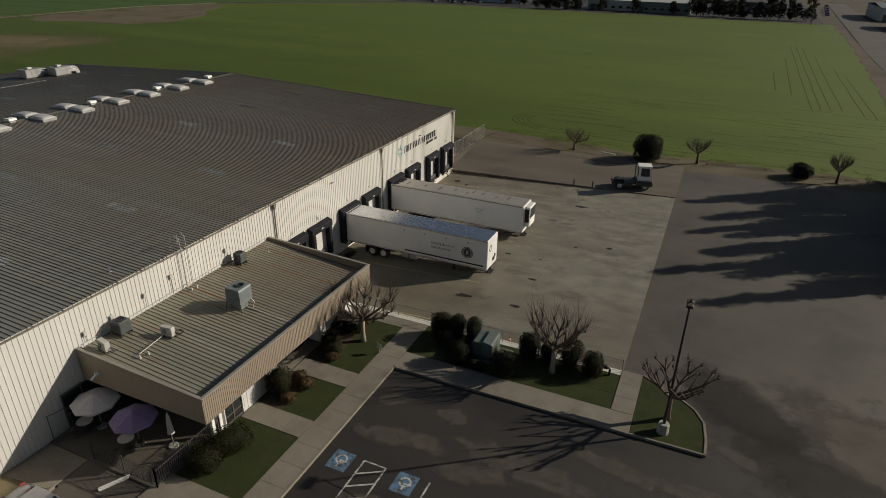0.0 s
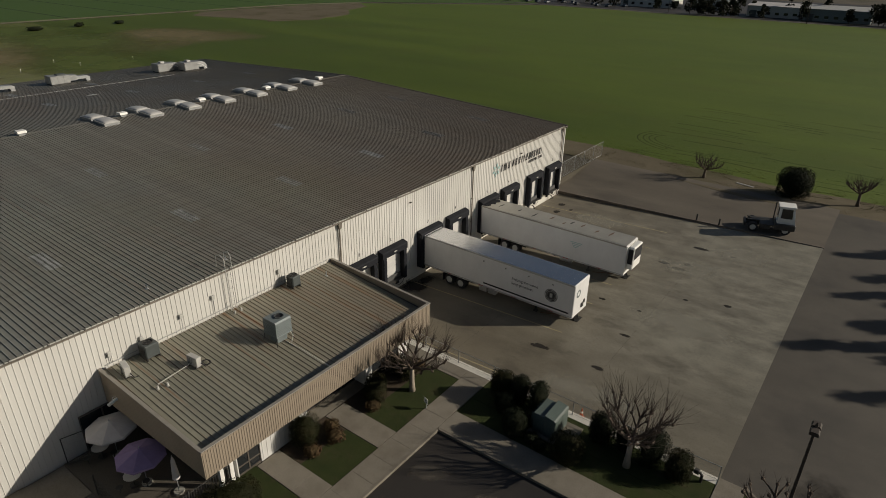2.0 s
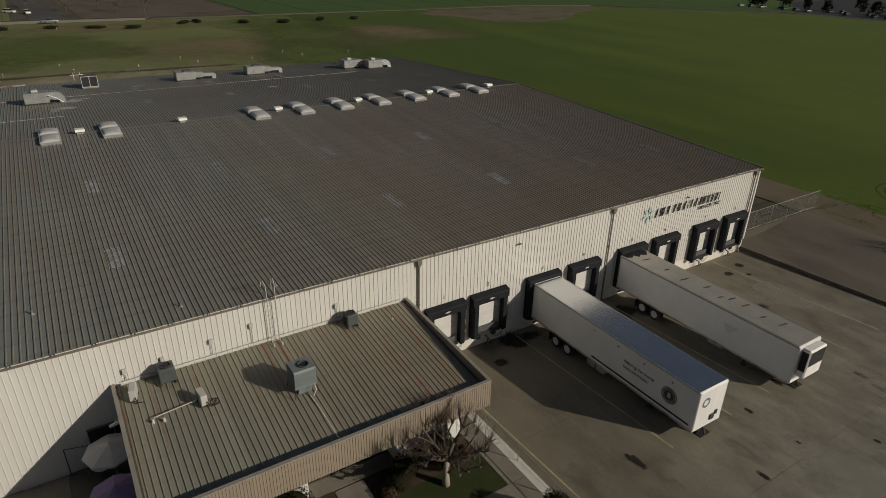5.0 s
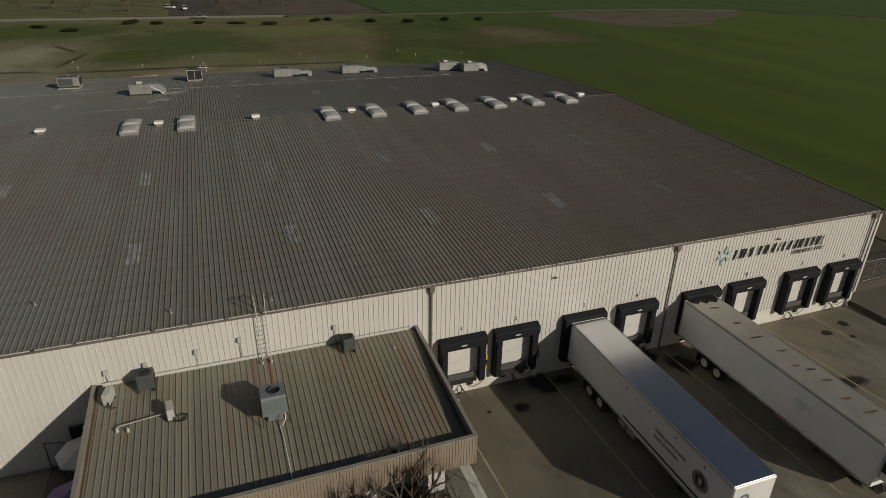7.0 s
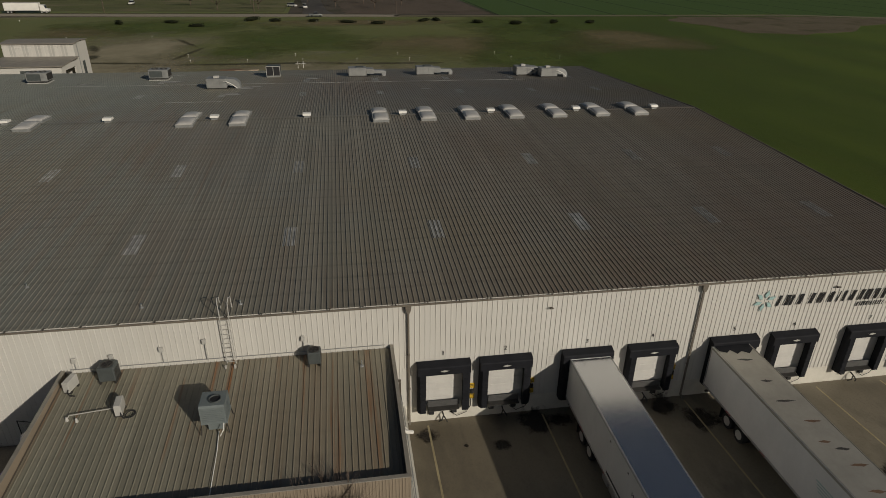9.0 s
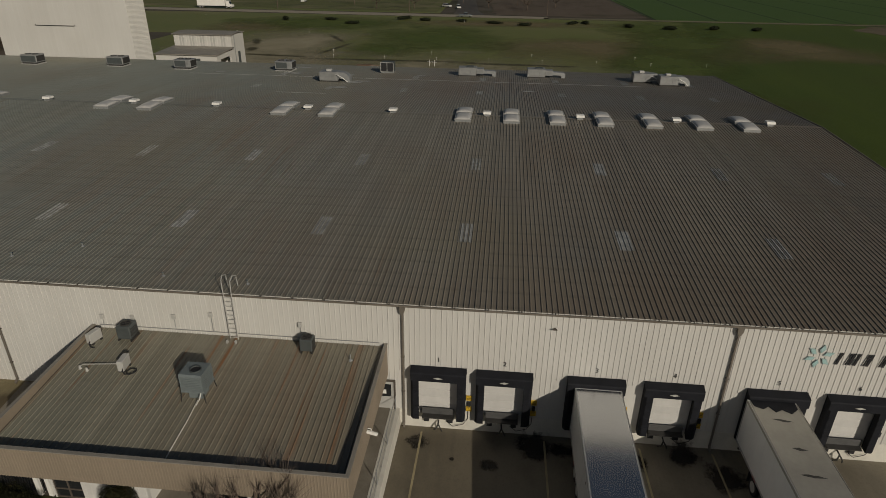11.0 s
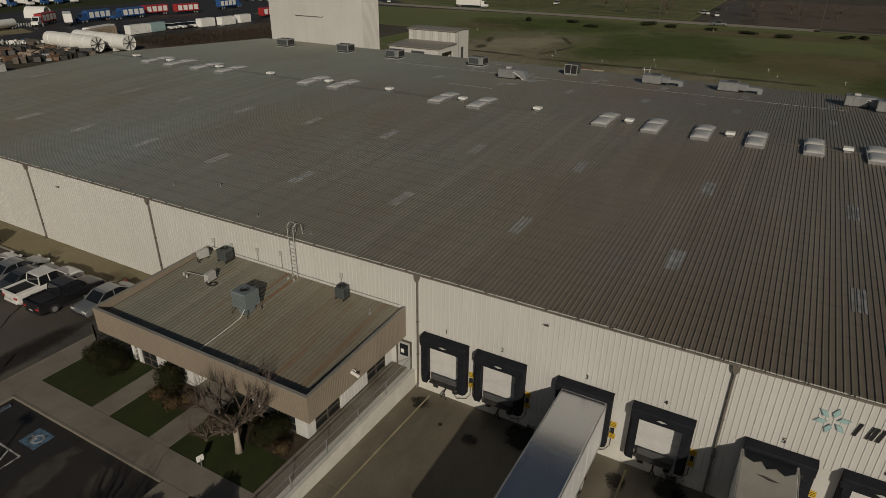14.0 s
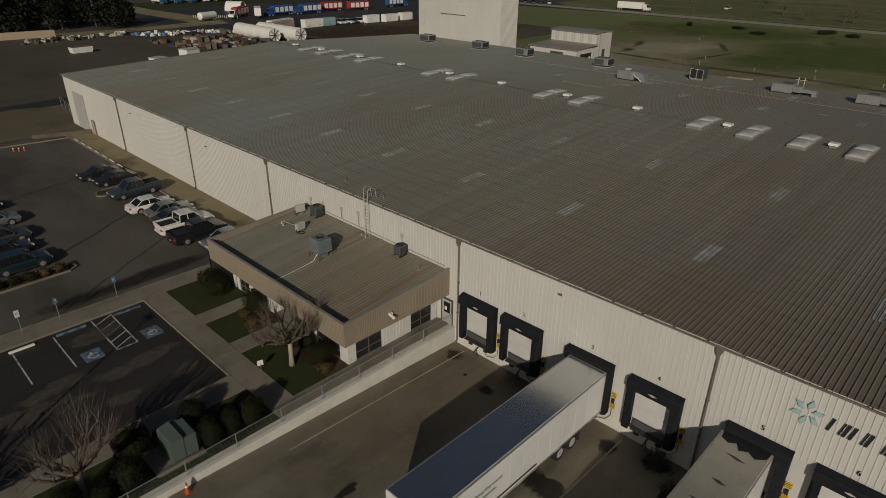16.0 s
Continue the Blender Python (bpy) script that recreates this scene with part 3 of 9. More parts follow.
# ---- plan ----
WX, YS, YN, XF = -32.1, -46.0, 75.9, -106.6     # warehouse: dock wall, south end, north end, far wall
EAVE, SLOPE = 7.58, 0.0405
XR = (WX + XF) / 2                                # ridge
ZR = EAVE + SLOPE * (WX - XR)
DOCKS = [39.87, 43.7, 48.91, 53.23, 58.86, 63.14, 68.7, 73.2]
RIB = 0.3048


def apron_z(x):
    """Height of the loading apron, which falls towards the docks."""
    return -1.2 * max(0.0, min(1.0, (-2.5 - x) / 29.6))


# ---- ground ----
def ragged(outline, step=4.0, amp=1.2):
    """An outline with an uneven, wandering edge."""
    out = []
    for i, (x0, y0) in enumerate(outline):
        x1, y1 = outline[(i + 1) % len(outline)]
        n = max(1, int(math.hypot(x1 - x0, y1 - y0) / step))
        for k in range(n):
            x, y = x0 + (x1 - x0) * k / n, y0 + (y1 - y0) * k / n
            out.append((x + amp * noise.noise((x * 0.13, y * 0.13, 1.0)) * 2, y + amp * noise.noise((x * 0.13, y * 0.13, 7.0)) * 2))
    return out


g = MB()
far, hx0, hx1, hy0, hy1 = 3000.0, WX - 0.9, -2.5, 37.0, 89.0
for x0, x1, y0, y1 in ((-far, hx0, -far, far), (hx1, far, -far, far), (hx0, hx1, -far, hy0), (hx0, hx1, hy1, far)):
    g.quad((x0, y0, -0.1), (x1, y0, -0.1), (x1, y1, -0.1), (x0, y1, -0.1))
structure("ground", g, EARTH, "dry earth and stubble plain reaching the horizon", "ground")
sheet("crop_field", [(-33, 95), (-8, 92.5), (20, 94), (33, 96), (35, 187), (40, 270), (41, 343), (-180, 349), (-258, 278), (-271, 238), (-271, 112), (-225, 104), (-180, 92), (-150, 88), (-110, 90)], -0.03, FIELD, "bright green young crop field behind the warehouse", "field")
sheet("meadow", [(-271, 112), (-271, 60), (-272, -62), (-268, -150), (-206, -150), (-202, -62), (-118, -60), (-109, -48), (-109, 90), (-150, 88), (-180, 92), (-225, 104)], -0.04, MEADOW, "dull green winter meadow west of the warehouse", "field")
sheet("far_crop_field", [(-277, 103), (-900, 92), (-900, 900), (-400, 700), (-190, 355), (-264, 284), (-279, 238)], -0.03, FAR_CROP, "dark green far crop field with thin wheel rows", "field")
for y in [103.5, 128.5, 156.5, 181.0, 210.5, 237.5, 265.0, 292.0, 319.0, 346.0]:
    x0 = -278.0 if y < 240 else -278.0 + (y - 240) * 0.7
    structure("wheel_row", MB().quad((x0, y - 0.45, -0.02), (-620.0, y - 0.45, -0.02), (-620.0, y + 0.45, -0.02), (x0, y + 0.45, -0.02)), CROP_LINE, "thin dark wheel row through the far crop", "track")
sheet("ploughed_patch", ragged([(-284, 38), (-283, 101), (-430, 97), (-430, 28)]), -0.02, PLOUGH, "brown ploughed patch beside the farm track", "field")
sheet("farm_drive", [(-280, 20), (-280, 34), (-300, 30), (-420, 22), (-420, 12), (-300, 20)], -0.01, ASPHALT_OLD, "grey farm drive off the country road", "road")
sheet("far_meadow", [(-286, 14), (-288, -130), (-600, -160), (-600, 9)], -0.05, MEADOW, "rough far meadow across the road", "field")
sheet("dirt_bank", ragged([(-252, 169), (-232, 178), (-213, 178), (-207, 196), (-214, 222), (-232, 240), (-240, 262), (-258, 277), (-269, 238), (-268, 181)]), -0.01, DIRT, "bare brown earth bank at the field corner", "ground")
sheet("farm_track", [(-277, 58), (-272, 58), (-272.5, 180), (-273, 238), (-259, 278), (-264, 283), (-278, 239), (-276, 180)], 0.0, PAD, "pale dirt farm track", "road")
sheet("west_road", [(-290, -300), (-282, -300), (-272.5, -8), (-271.5, 60), (-280, 60), (-283, -8)], 0.0, ROAD, "pale two-lane country road", "road")
sheet("north_road", [(-240, 358), (-60, 350), (38, 347), (38, 341.5), (-60, 345), (-182, 349)], 0.02, ASPHALT_OLD, "far road along the field", "road")
sheet("east_road", [(36, 100), (46, 100), (66, 520), (55, 520), (40, 240)], 0.03, ASPHALT_OLD, "long straight asphalt road", "road")
sheet("rough_verge", ragged([(30.5, 110), (36.5, 110), (41, 260), (42, 343), (41, 343), (38, 260), (33.7, 187), (31.4, 152)], 2.0, 0.6), 0.0, PLOUGH, "brown rough verge beside the road", "ground")
sheet("field_edge_dirt", ragged([(-109, 88), (-33, 88.5), (-8, 86.5), (20, 88.5), (60, 90), (60, 98), (20, 94.6), (-8, 93.2), (-33, 95.6), (-50, 95.8), (-80, 94.0), (-112, 92.2), (-119, 90.5)], 1.5, 0.5), -0.015, DIRT, "weedy dirt strip between pavement and field", "ground")
sheet("west_dirt", rect(-120.0, XF - 0.2, -48, 93), -0.03, PAD, "pale bare dirt strip behind the warehouse", "ground")
sheet("south_verge", ragged([(-33, -47), (-44, -62), (30, -58), (30, -41), (-24, -41), (-31.9, -38.5)]), -0.03, DIRT, "worn weedy verge at the south end", "ground")
# pavement
sheet("yard_pavement", [(-2.5, 87.6), (-2.5, 37.2), (-1.3, 37.2), (-1.3, 36.9), (40, 36.9), (40, 90), (20, 89)], 0.0, ASPHALT_OLD, "worn grey asphalt round the truck yard", "pavement", 0.09)
sheet("parking_lot", [(-17.3, 17.1), (-17.3, 31.2), (-1.0, 31.4), (-1.0, 36.9), (3.0, 36.9), (40, 36.9), (40, 17.1)], 0.004, ASPHALT, "dark stained asphalt car park with white blotches", "pavement", 0.09)
sheet("south_parking_lot", [(40, 17.1), (40, -40), (-28.6, -40), (-28.6, 14.0), (-32, 14.0), (-32, 16.0), (-24, 16.0), (-24, 17.1)], 0.004, LOT_OLD, "patched brown-grey asphalt car park", "pavement", 0.09)
sheet("gravel_strip", rect(WX, -28.75, -40, 13.9), 0.02, GRAVEL, "tan gravel strip along the warehouse wall", "ground")
# apron
structure("loading_apron", MB().prism([(WX, -1.2), (hx1, 0.0), (hx1, -0.25), (WX, -1.45)], 37.2, 75.9, "y"), CONCRETE, "sloping concrete loading apron with stains", "pavement")


def north_z(x, y):
    """Height of the pavement north of the apron, which dips towards the building."""
    f = max(0.0, min(1.0, (88.5 - y) / 9.0))
    return 0.72 * apron_z(x) * f * f * (3 - 2 * f)


m = MB()
nx, ny = 24, 14
for j in range(ny + 1):
    for i in range(nx + 1):
        x, y = -33.0 + (hx1 + 33.0) * i / nx, 75.97 + (89.0 - 75.97) * j / ny
        m.v.append((x, y, north_z(x, y)))
m.f = [(j * (nx + 1) + i, j * (nx + 1) + i + 1, (j + 1) * (nx + 1) + i + 1, (j + 1) * (nx + 1) + i) for j in range(ny) for i in range(nx)]
structure("north_pavement", m, ASPHALT_DUSTY, "worn asphalt dipping towards the warehouse corner", "pavement")
structure("fence_bank", MB().box(-33.4, -33.0, 75.9, 89.2, -1.6, 0.0), EARTH, "low earth bank under the corner fence", "ground")
for x in (-22, -12):
    structure("apron_joint", MB().box(x - 0.005, x + 0.005, 37.6, 75.7, apron_z(x) - 0.02, apron_z(x) + 0.006), STAIN, "dark joint in the concrete apron", "pavement")
for y in (38.9, 46.3, 51.9, 56.1, 61.0, 65.9, 70.9):
    p = MB()
    for i in range(6):
        x0, x1 = -31.6 + 2.5 * i, -31.6 + 2.5 * (i + 1)
        p.quad((x0, y - 0.06, apron_z(x0) + 0.008), (x1, y - 0.06, apron_z(x1) + 0.008), (x1, y + 0.06, apron_z(x1) + 0.008), (x0, y + 0.06, apron_z(x0) + 0.008))
    structure("lane_line", p, YELLOW_PAINT, "faded yellow lane line on the apron", "marking")


def stain(x, y, rx, ry, seed):
    rnd = random.Random(seed)
    pts = []
    for i in range(26):
        an = 2 * math.pi * i / 26
        k = 0.65 + 0.45 * noise.noise((math.cos(an) * 1.7 + seed, math.sin(an) * 1.7, seed * 0.7)) + rnd.uniform(-0.1, 0.1)
        px, py = x + rx * k * math.cos(an), y + ry * k * math.sin(an)
        pts.append((px, py, apron_z(px) + 0.006 if -32 < px < -2.5 and 37.3 < py < 75.9 else 0.01))
    structure("oil_stain", MB().poly(pts), OIL, "dark oil stain soaked into the concrete", "stain")


for i, (x, y, rx, ry) in enumerate([(-30.6, 38.7, 1.5, 1.5), (-29.3, 43.05, 0.9, 1.3), (-30.9, 45.9, 2.4, 2.6), (-29.45, 40.95, 0.4, 0.4), (-30.0, 56.3, 2.7, 2.4), (-30.9, 54.4, 1.8, 1.6), (-29.2, 69.8, 0.9, 1.3), (-29.8, 72.4, 0.9, 1.1), (-28.2, 71.4, 0.5, 0.9), (-30.9, 47.6, 1.6, 2.0), (-30.6, 51.6, 1.6, 1.4), (-25.0, 50.5, 2.0, 3.0), (-24.0, 66.0, 1.5, 4.0), (-30.6, 61.0, 1.6, 1.6)]):
    stain(x, y, rx, ry, i + 1)
for i, (x, y, rx, ry) in enumerate([(-12.3, 68.7, 1.6, 0.8), (-14.3, 63.3, 1.3, 0.7), (-12.9, 62.8, 1.6, 0.5), (-12.4, 64.1, 0.7, 0.9), (-12.4, 48.7, 1.1, 0.5), (-16.4, 53.2, 0.9, 0.5), (-12.3, 43.5, 1.1, 0.55), (-16.9, 43.6, 1.6, 0.7), (-12.9, 53.0, 0.4, 0.3), (-7.2, 58.0, 0.8, 0.5), (-10.4, 57.1, 0.5, 0.35), (-9.2, 68.3, 0.7, 0.4), (-17.2, 57.6, 1.4, 0.5)]):
    stain(x, y, rx, ry, i + 40)



def patch(name, x, y, rx, ry, turn, mat, label, z, category="patch", n=20):
    """A thin feathered patch lying on the ground."""
    ob = part(name, MB().poly([(rx * math.cos(2 * math.pi * k / n), ry * math.sin(2 * math.pi * k / n), 0.0) for k in range(n)]), mat)
    ob.matrix_basis = pose(x, y, z, 0, 0, turn)
    tagged(ob, label, category, "", "structure")


TIP = math.degrees(math.atan2(1.2, 29.6))          # fall of the apron
for i, (x, y, rx, ry) in enumerate([(-9.0, 53.0, 5.0, 2.4), (-12.0, 63.5, 4.0, 2.2), (-8.5, 69.0, 3.4, 3.0), (-12.0, 40.5, 5.0, 1.6), (-24.0, 70.0, 4.0, 2.4)]):
    ob = part("bleached_patch", MB().poly([(rx * math.cos(2 * math.pi * k / 20), ry * math.sin(2 * math.pi * k / 20), 0.0) for k in range(20)]), APRON_PALE)
    ob.matrix_basis = pose(x, y, apron_z(x) + 0.015 + 0.0006 * i, 0, -TIP, 0)
    tagged(ob, "bleached patch on the concrete apron", "stain", "", "structure")
# the grey yard asphalt runs out over the dark car park; dark sealer sweeps round the lawn island
for i, (x, y, rx, ry, turn) in enumerate([(26.0, 33.5, 26.0, 9.0, 4), (15.5, 35.0, 12.0, 6.0, -22), (30.0, 25.0, 26.0, 7.5, 8), (10.0, 25.5, 14.0, 2.6, -4)]):
    patch("grey_wear", x, y, rx, ry, turn, GREY_WEAR, "weathered grey asphalt over the dark car park", 0.008 + 0.0012 * i)
for i, (x, y, rx, ry, turn) in enumerate([(4.8, 37.0, 6.2, 3.0, -42), (9.5, 31.5, 7.0, 2.8, -25)]):
    patch("dark_wear", x, y, rx, ry, turn, DARK_WEAR, "dark sealer swept round the lawn island", 0.014 + 0.001 * i)
for i, (x, y, rx, ry, turn) in enumerate([(-14.3, 25.0, 3.2, 1.2, 8), (-12.0, 25.4, 2.2, 1.0, -10), (-11.6, 28.2, 1.6, 1.0, 0), (-6.2, 25.9, 6.0, 1.5, -6), (-1.2, 28.1, 4.6, 1.0, -8), (3.6, 27.9, 5.0, 1.0, -3), (5.1, 31.9, 2.4, 0.8, -24), (-12.8, 19.6, 2.8, 1.4, 5), (-8.7, 24.2, 3.0, 1.1, 12), (-15.6, 28.0, 1.6, 0.9, 40)]):
    patch("pale_wear", x, y, rx, ry, turn, PALE_WEAR, "pale scuffed patch on dark asphalt", 0.016 + 0.0005 * i)
for i, (x, y, rx, ry, turn) in enumerate([(-18.0, 13.2, 9.0, 1.4, 2)]):
    patch("dark_wear", x, y, rx, ry, turn, DARK_WEAR, "dark oily lane in the car park", 0.0125 + 0.0006 * i)

# sealed cracks wandering across the car park
def sealed_crack(x0, y0, x1, y1, width, seed):
    rnd = random.Random(seed)
    n = max(6, int(math.hypot(x1 - x0, y1 - y0) / 0.7))
    ux, uy = (y0 - y1) / math.hypot(x1 - x0, y1 - y0), (x1 - x0) / math.hypot(x1 - x0, y1 - y0)
    rows, d = [], 0.0
    for i in range(n + 1):
        d = 0.8 * d + rnd.uniform(-0.12, 0.12)
        w = width * rnd.uniform(0.35, 0.65)
        x, y = x0 + (x1 - x0) * i / n + ux * d, y0 + (y1 - y0) * i / n + uy * d
        rows.append(((x - ux * w, y - uy * w, 0.0215), (x + ux * w, y + uy * w, 0.0215)))
    p = MB()
    for a, b in zip(rows, rows[1:]):
        p.quad(a[0], b[0], b[1], a[1])
    structure("sealed_crack", p, CRACK, "black sealed crack in the dark asphalt", "crack")


for i, (x0, y0, x1, y1, w) in enumerate([(-23.9, -2.1, -15.2, 3.4, 0.13), (-15.2, 3.4, -4.0, 9.5, 0.09), (-24.2, 6.0, -12.0, 14.6, 0.08), (-26.0, -18.0, -6.0, -12.5, 0.08), (-4.5, 18.6, -16.0, 20.4, 0.05)]):
    sealed_crack(x0, y0, x1, y1, w, i + 3)

# bare earth, dry grass and greener swathes behind the warehouse
for i, (x, y, rx, ry, turn) in enumerate([(-124.0, 24.0, 56.0, 62.0, 2), (-125.0, -24.0, 58.0, 50.0, 0), (-178.0, -22.0, 48.0, 24.0, -8)]):
    patch("bare_earth", x, y, rx, ry, turn, PAD_SOFT, "pale bare earth behind the warehouse", -0.022 + 0.0015 * i, "ground", 32)
for i, (x, y, rx, ry, turn) in enumerate([(-190.0, 78.0, 30.0, 46.0, 4), (-250.0, 40.0, 14.0, 50.0, 2), (-225.0, -45.0, 20.0, 20.0, 0), (-200.0, 128.0, 30.0, 24.0, 30)]):
    patch("dry_grass", x, y, rx, ry, turn, SOIL_SOFT, "brown dry grass in the winter meadow", -0.0285 + 0.0012 * i, "ground", 32)
for i, (x, y, rx, ry, turn) in enumerate([(-205.0, 22.0, 34.0, 26.0, 10), (-240.0, -25.0, 26.0, 40.0, 0), (-242.0, 100.0, 36.0, 26.0, -8), (-178.0, 10.0, 14.0, 12.0, 0), (-205.0, 96.0, 40.0, 22.0, -14), (-165.0, 84.0, 36.0, 18.0, -6), (-126.0, 86.0, 26.0, 9.0, 4)]):
    patch("green_grass", x, y, rx, ry, turn, GRASS_SOFT, "greener grass in the winter meadow", -0.0245 + 0.0005 * i, "ground", 32)
for i, (x, y, rx, ry, turn) in enumerate([(-160.0, 14.0, 1.8, 24.0, 2), (-158.5, 46.0, 1.6, 20.0, -2), (-163.0, -18.0, 1.6, 13.0, -6), (-198.0, -9.0, 1.2, 12.0, -62), (-178.0, -4.0, 1.0, 14.0, 80), (-186.0, -30.0, 9.0, 1.6, 20), (-172.0, -26.0, 5.0, 2.0, 10)]):
    patch("damp_rut", x, y, rx, ry, turn, RUT_SOFT, "dark damp rut along the dirt edge", -0.012 + 0.0008 * i, "ground", 28)

# retaining walls
# north wall: dirty brown that also paints in the shade on its south face
for name, y0, y1, lab in (("retaining_wall_south", 36.92, 37.52, "pale concrete retaining wall beside the office walk"), ("retaining_wall_north", 75.72, 75.98, "low dirty concrete retaining wall, darkened for its shaded face")):
    w = MB().prism([(WX + 0.02, 0.12 if "south" in name else north_z(WX, YN) + 0.08), (-2.45, 0.12 if "south" in name else 0.06), (-2.45, -0.3), (WX + 0.02, -1.5)], y0, y1, "y")
    structure(name, w, STEM if "south" in name else WALL_DIRTY_SHADED, lab, "wall")

# ---- warehouse shell ----
SKY_Y = [70.35, 61.2, 51.3, 40.7, 30.75, 20.8, 10.8, 0.9, -9.2, -19.1, -29.1, -39.0]
SKY_ROWS = (-41.1, -54.35)


def rib_profile(y0, n, h=0.042, w=0.048, z=0.0, foot=0.85):
    """Profile across a sheet with n ribs: (y, z) points."""
    pts = [(y0, z)]
    for i in range(n):
        c = y0 + (i + 0.5) * RIB
        pts += [(c - w * foot, z), (c - w * 0.4, z + h), (c + w * 0.4, z + h), (c + w * foot, z)]
    pts.append((y0 + n * RIB, z))
    return pts


def slope_strip(mb, prof, x0, x1, zf):
    n = len(mb.v)
    mb.v += [(x0, y, zf(x0) + z) for y, z in prof] + [(x1, y, zf(x1) + z) for y, z in prof]
    k = len(prof)
    mb.f += [(n + i, n + i + 1, n + k + i + 1, n + k + i) for i in range(k - 1)]


def near_z(x):
    return EAVE + SLOPE * (WX - x)


def far_z(x):
    return ZR - SLOPE * (XR - x)


N_SHEETS = int(round((YN - YS) / (3 * RIB)))
SHEET = (YN - YS) / N_SHEETS
scale_y = SHEET / (3 * RIB)
roof = structure("warehouse_roof", MB().prism([(WX - 0.1, EAVE - 0.06), (XR, ZR - 0.06), (XF + 0.1, EAVE - 0.06), (XF + 0.1, EAVE - 0.3), (XR, ZR - 0.3), (WX - 0.1, EAVE - 0.3)], YS + 0.02, YN - 0.02, "y"), ROOF, "broad low-pitched ribbed metal warehouse roof with rust films", "roof")
# near slope: two lengths of sheet side by side along the eave, each its own piece
half_x = WX - 19.0
prof = [(y * scale_y, z) for y, z in rib_profile(0.0, 3)]
for x0, x1, lift in ((WX + 0.12, half_x, 0.0), (half_x + 0.25, XR, 0.012)):
    mb = MB()
    slope_strip(mb, prof, x0, x1, lambda x: near_z(x) + lift - ZR * 0)
    me = mb.mesh("roof_sheet", ROOF)
    for i in range(N_SHEETS):
        part("roof_sheet", me, ROOF, roof, at=(0, YS + i * SHEET, 0))
mb = MB()
for i in range(N_SHEETS):
    slope_strip(mb, [(YS + i * SHEET + y, z) for y, z in prof], XR, XF - 0.12, far_z)
tagged(part("far_slope_sheets", mb, ROOF, roof), kind="stuff")
rc = MB().prism([(XR - 0.3, ZR + 0.034), (XR, ZR + 0.058), (XR + 0.3, ZR + 0.034), (XR, ZR + 0.028)], YS, YN, "y")
part("ridge_cap", rc, ROOF, roof)
for x, y0, y1 in ((-93.0, -4.0, 62.0), (-79.5, 14.0, 20.5)):
    part("lap_line", MB().box(x - 0.09, x + 0.09, y0, y1, far_z(x) + 0.046, far_z(x) + 0.058), UNIT_PALE, roof, "pale sealant line across the ribs")
for x, y, rx, ry in ((-84.5, 21.0, 1.2, 1.8), (-89.2, 21.9, 1.4, 1.6), (-97.1, 30.5, 0.8, 1.3), (-96.0, 11.2, 1.0, 2.0), (-90.3, 22.7, 0.8, 2.2), (-95.2, -0.1, 0.7, 1.4), (-102.5, 10.7, 0.8, 2.0), (-86.0, 46.0, 0.7, 1.2)):
    dab = part("sealant_dab", MB().poly([(rx * math.cos(2 * math.pi * k / 16), ry * math.sin(2 * math.pi * k / 16), 0.0) for k in range(16)]), SEALANT, roof, "pale sealant smeared over the ribs")
    dab.matrix_basis = pose(x, y, far_z(x) + 0.05, 0, -math.degrees(math.atan(SLOPE)), 0)
# translucent panels: three narrow sheets each, ribs kept
sk = MB()
for j in range(3):
    slope_strip(sk, [(j * RIB + y - 0.45, z) for y, z in rib_profile(0.0, 1)], -1.4, 1.4, lambda x: -SLOPE * x)
sk_me = sk.mesh("skylight_panel", SKYLIGHT)
for xs in SKY_ROWS:
    for y in SKY_Y:
        part("skylight_panel", sk_me, SKYLIGHT, roof, "faded translucent panel", at=(xs, y, near_z(xs) + 0.02))
sk2 = MB()
for j in range(3):
    slope_strip(sk2, [(j * RIB + y - 0.45, z) for y, z in rib_profile(0.0, 1)], -1.4, 1.4, lambda x: SLOPE * x)
sk2_me = sk2.mesh("skylight_panel", SKYLIGHT)
for xs in (-84.0, -95.5):
    for y in SKY_Y[:7]:
        part("skylight_panel", sk2_me, SKYLIGHT, roof, "faded translucent panel", at=(xs, y - 1.0, far_z(xs) + 0.02))

# dock wall: backing with eight openings, concrete base, ribbed sheets
T = 0.3
DW, DH, SILL = 1.28, 2.65, 0.12
wall = MB()
edges = [YS] + [v for d in DOCKS for v in (d - DW, d + DW)] + [YN]
for i in range(0, len(edges), 2):
    wall.box(WX - T, WX - 0.06, edges[i], edges[i + 1], -1.4, EAVE - 0.1)
for d in DOCKS:
    wall.box(WX - T, WX - 0.06, d - DW, d + DW, SILL + DH, EAVE - 0.1)
    wall.box(WX - T, WX - 0.06, d - DW, d + DW, -1.4, SILL)
wall_east = structure("wall_east", wall, STEM, "long cream ribbed metal warehouse wall with eight dock doors", "wall")
structure("dock_wall_base", MB().box(WX - 0.055, WX + 0.02, 37.45, YN - 0.03, -1.45, 0.1), STEM, "white painted concrete base of the dock wall", "wall")
sheets = {}
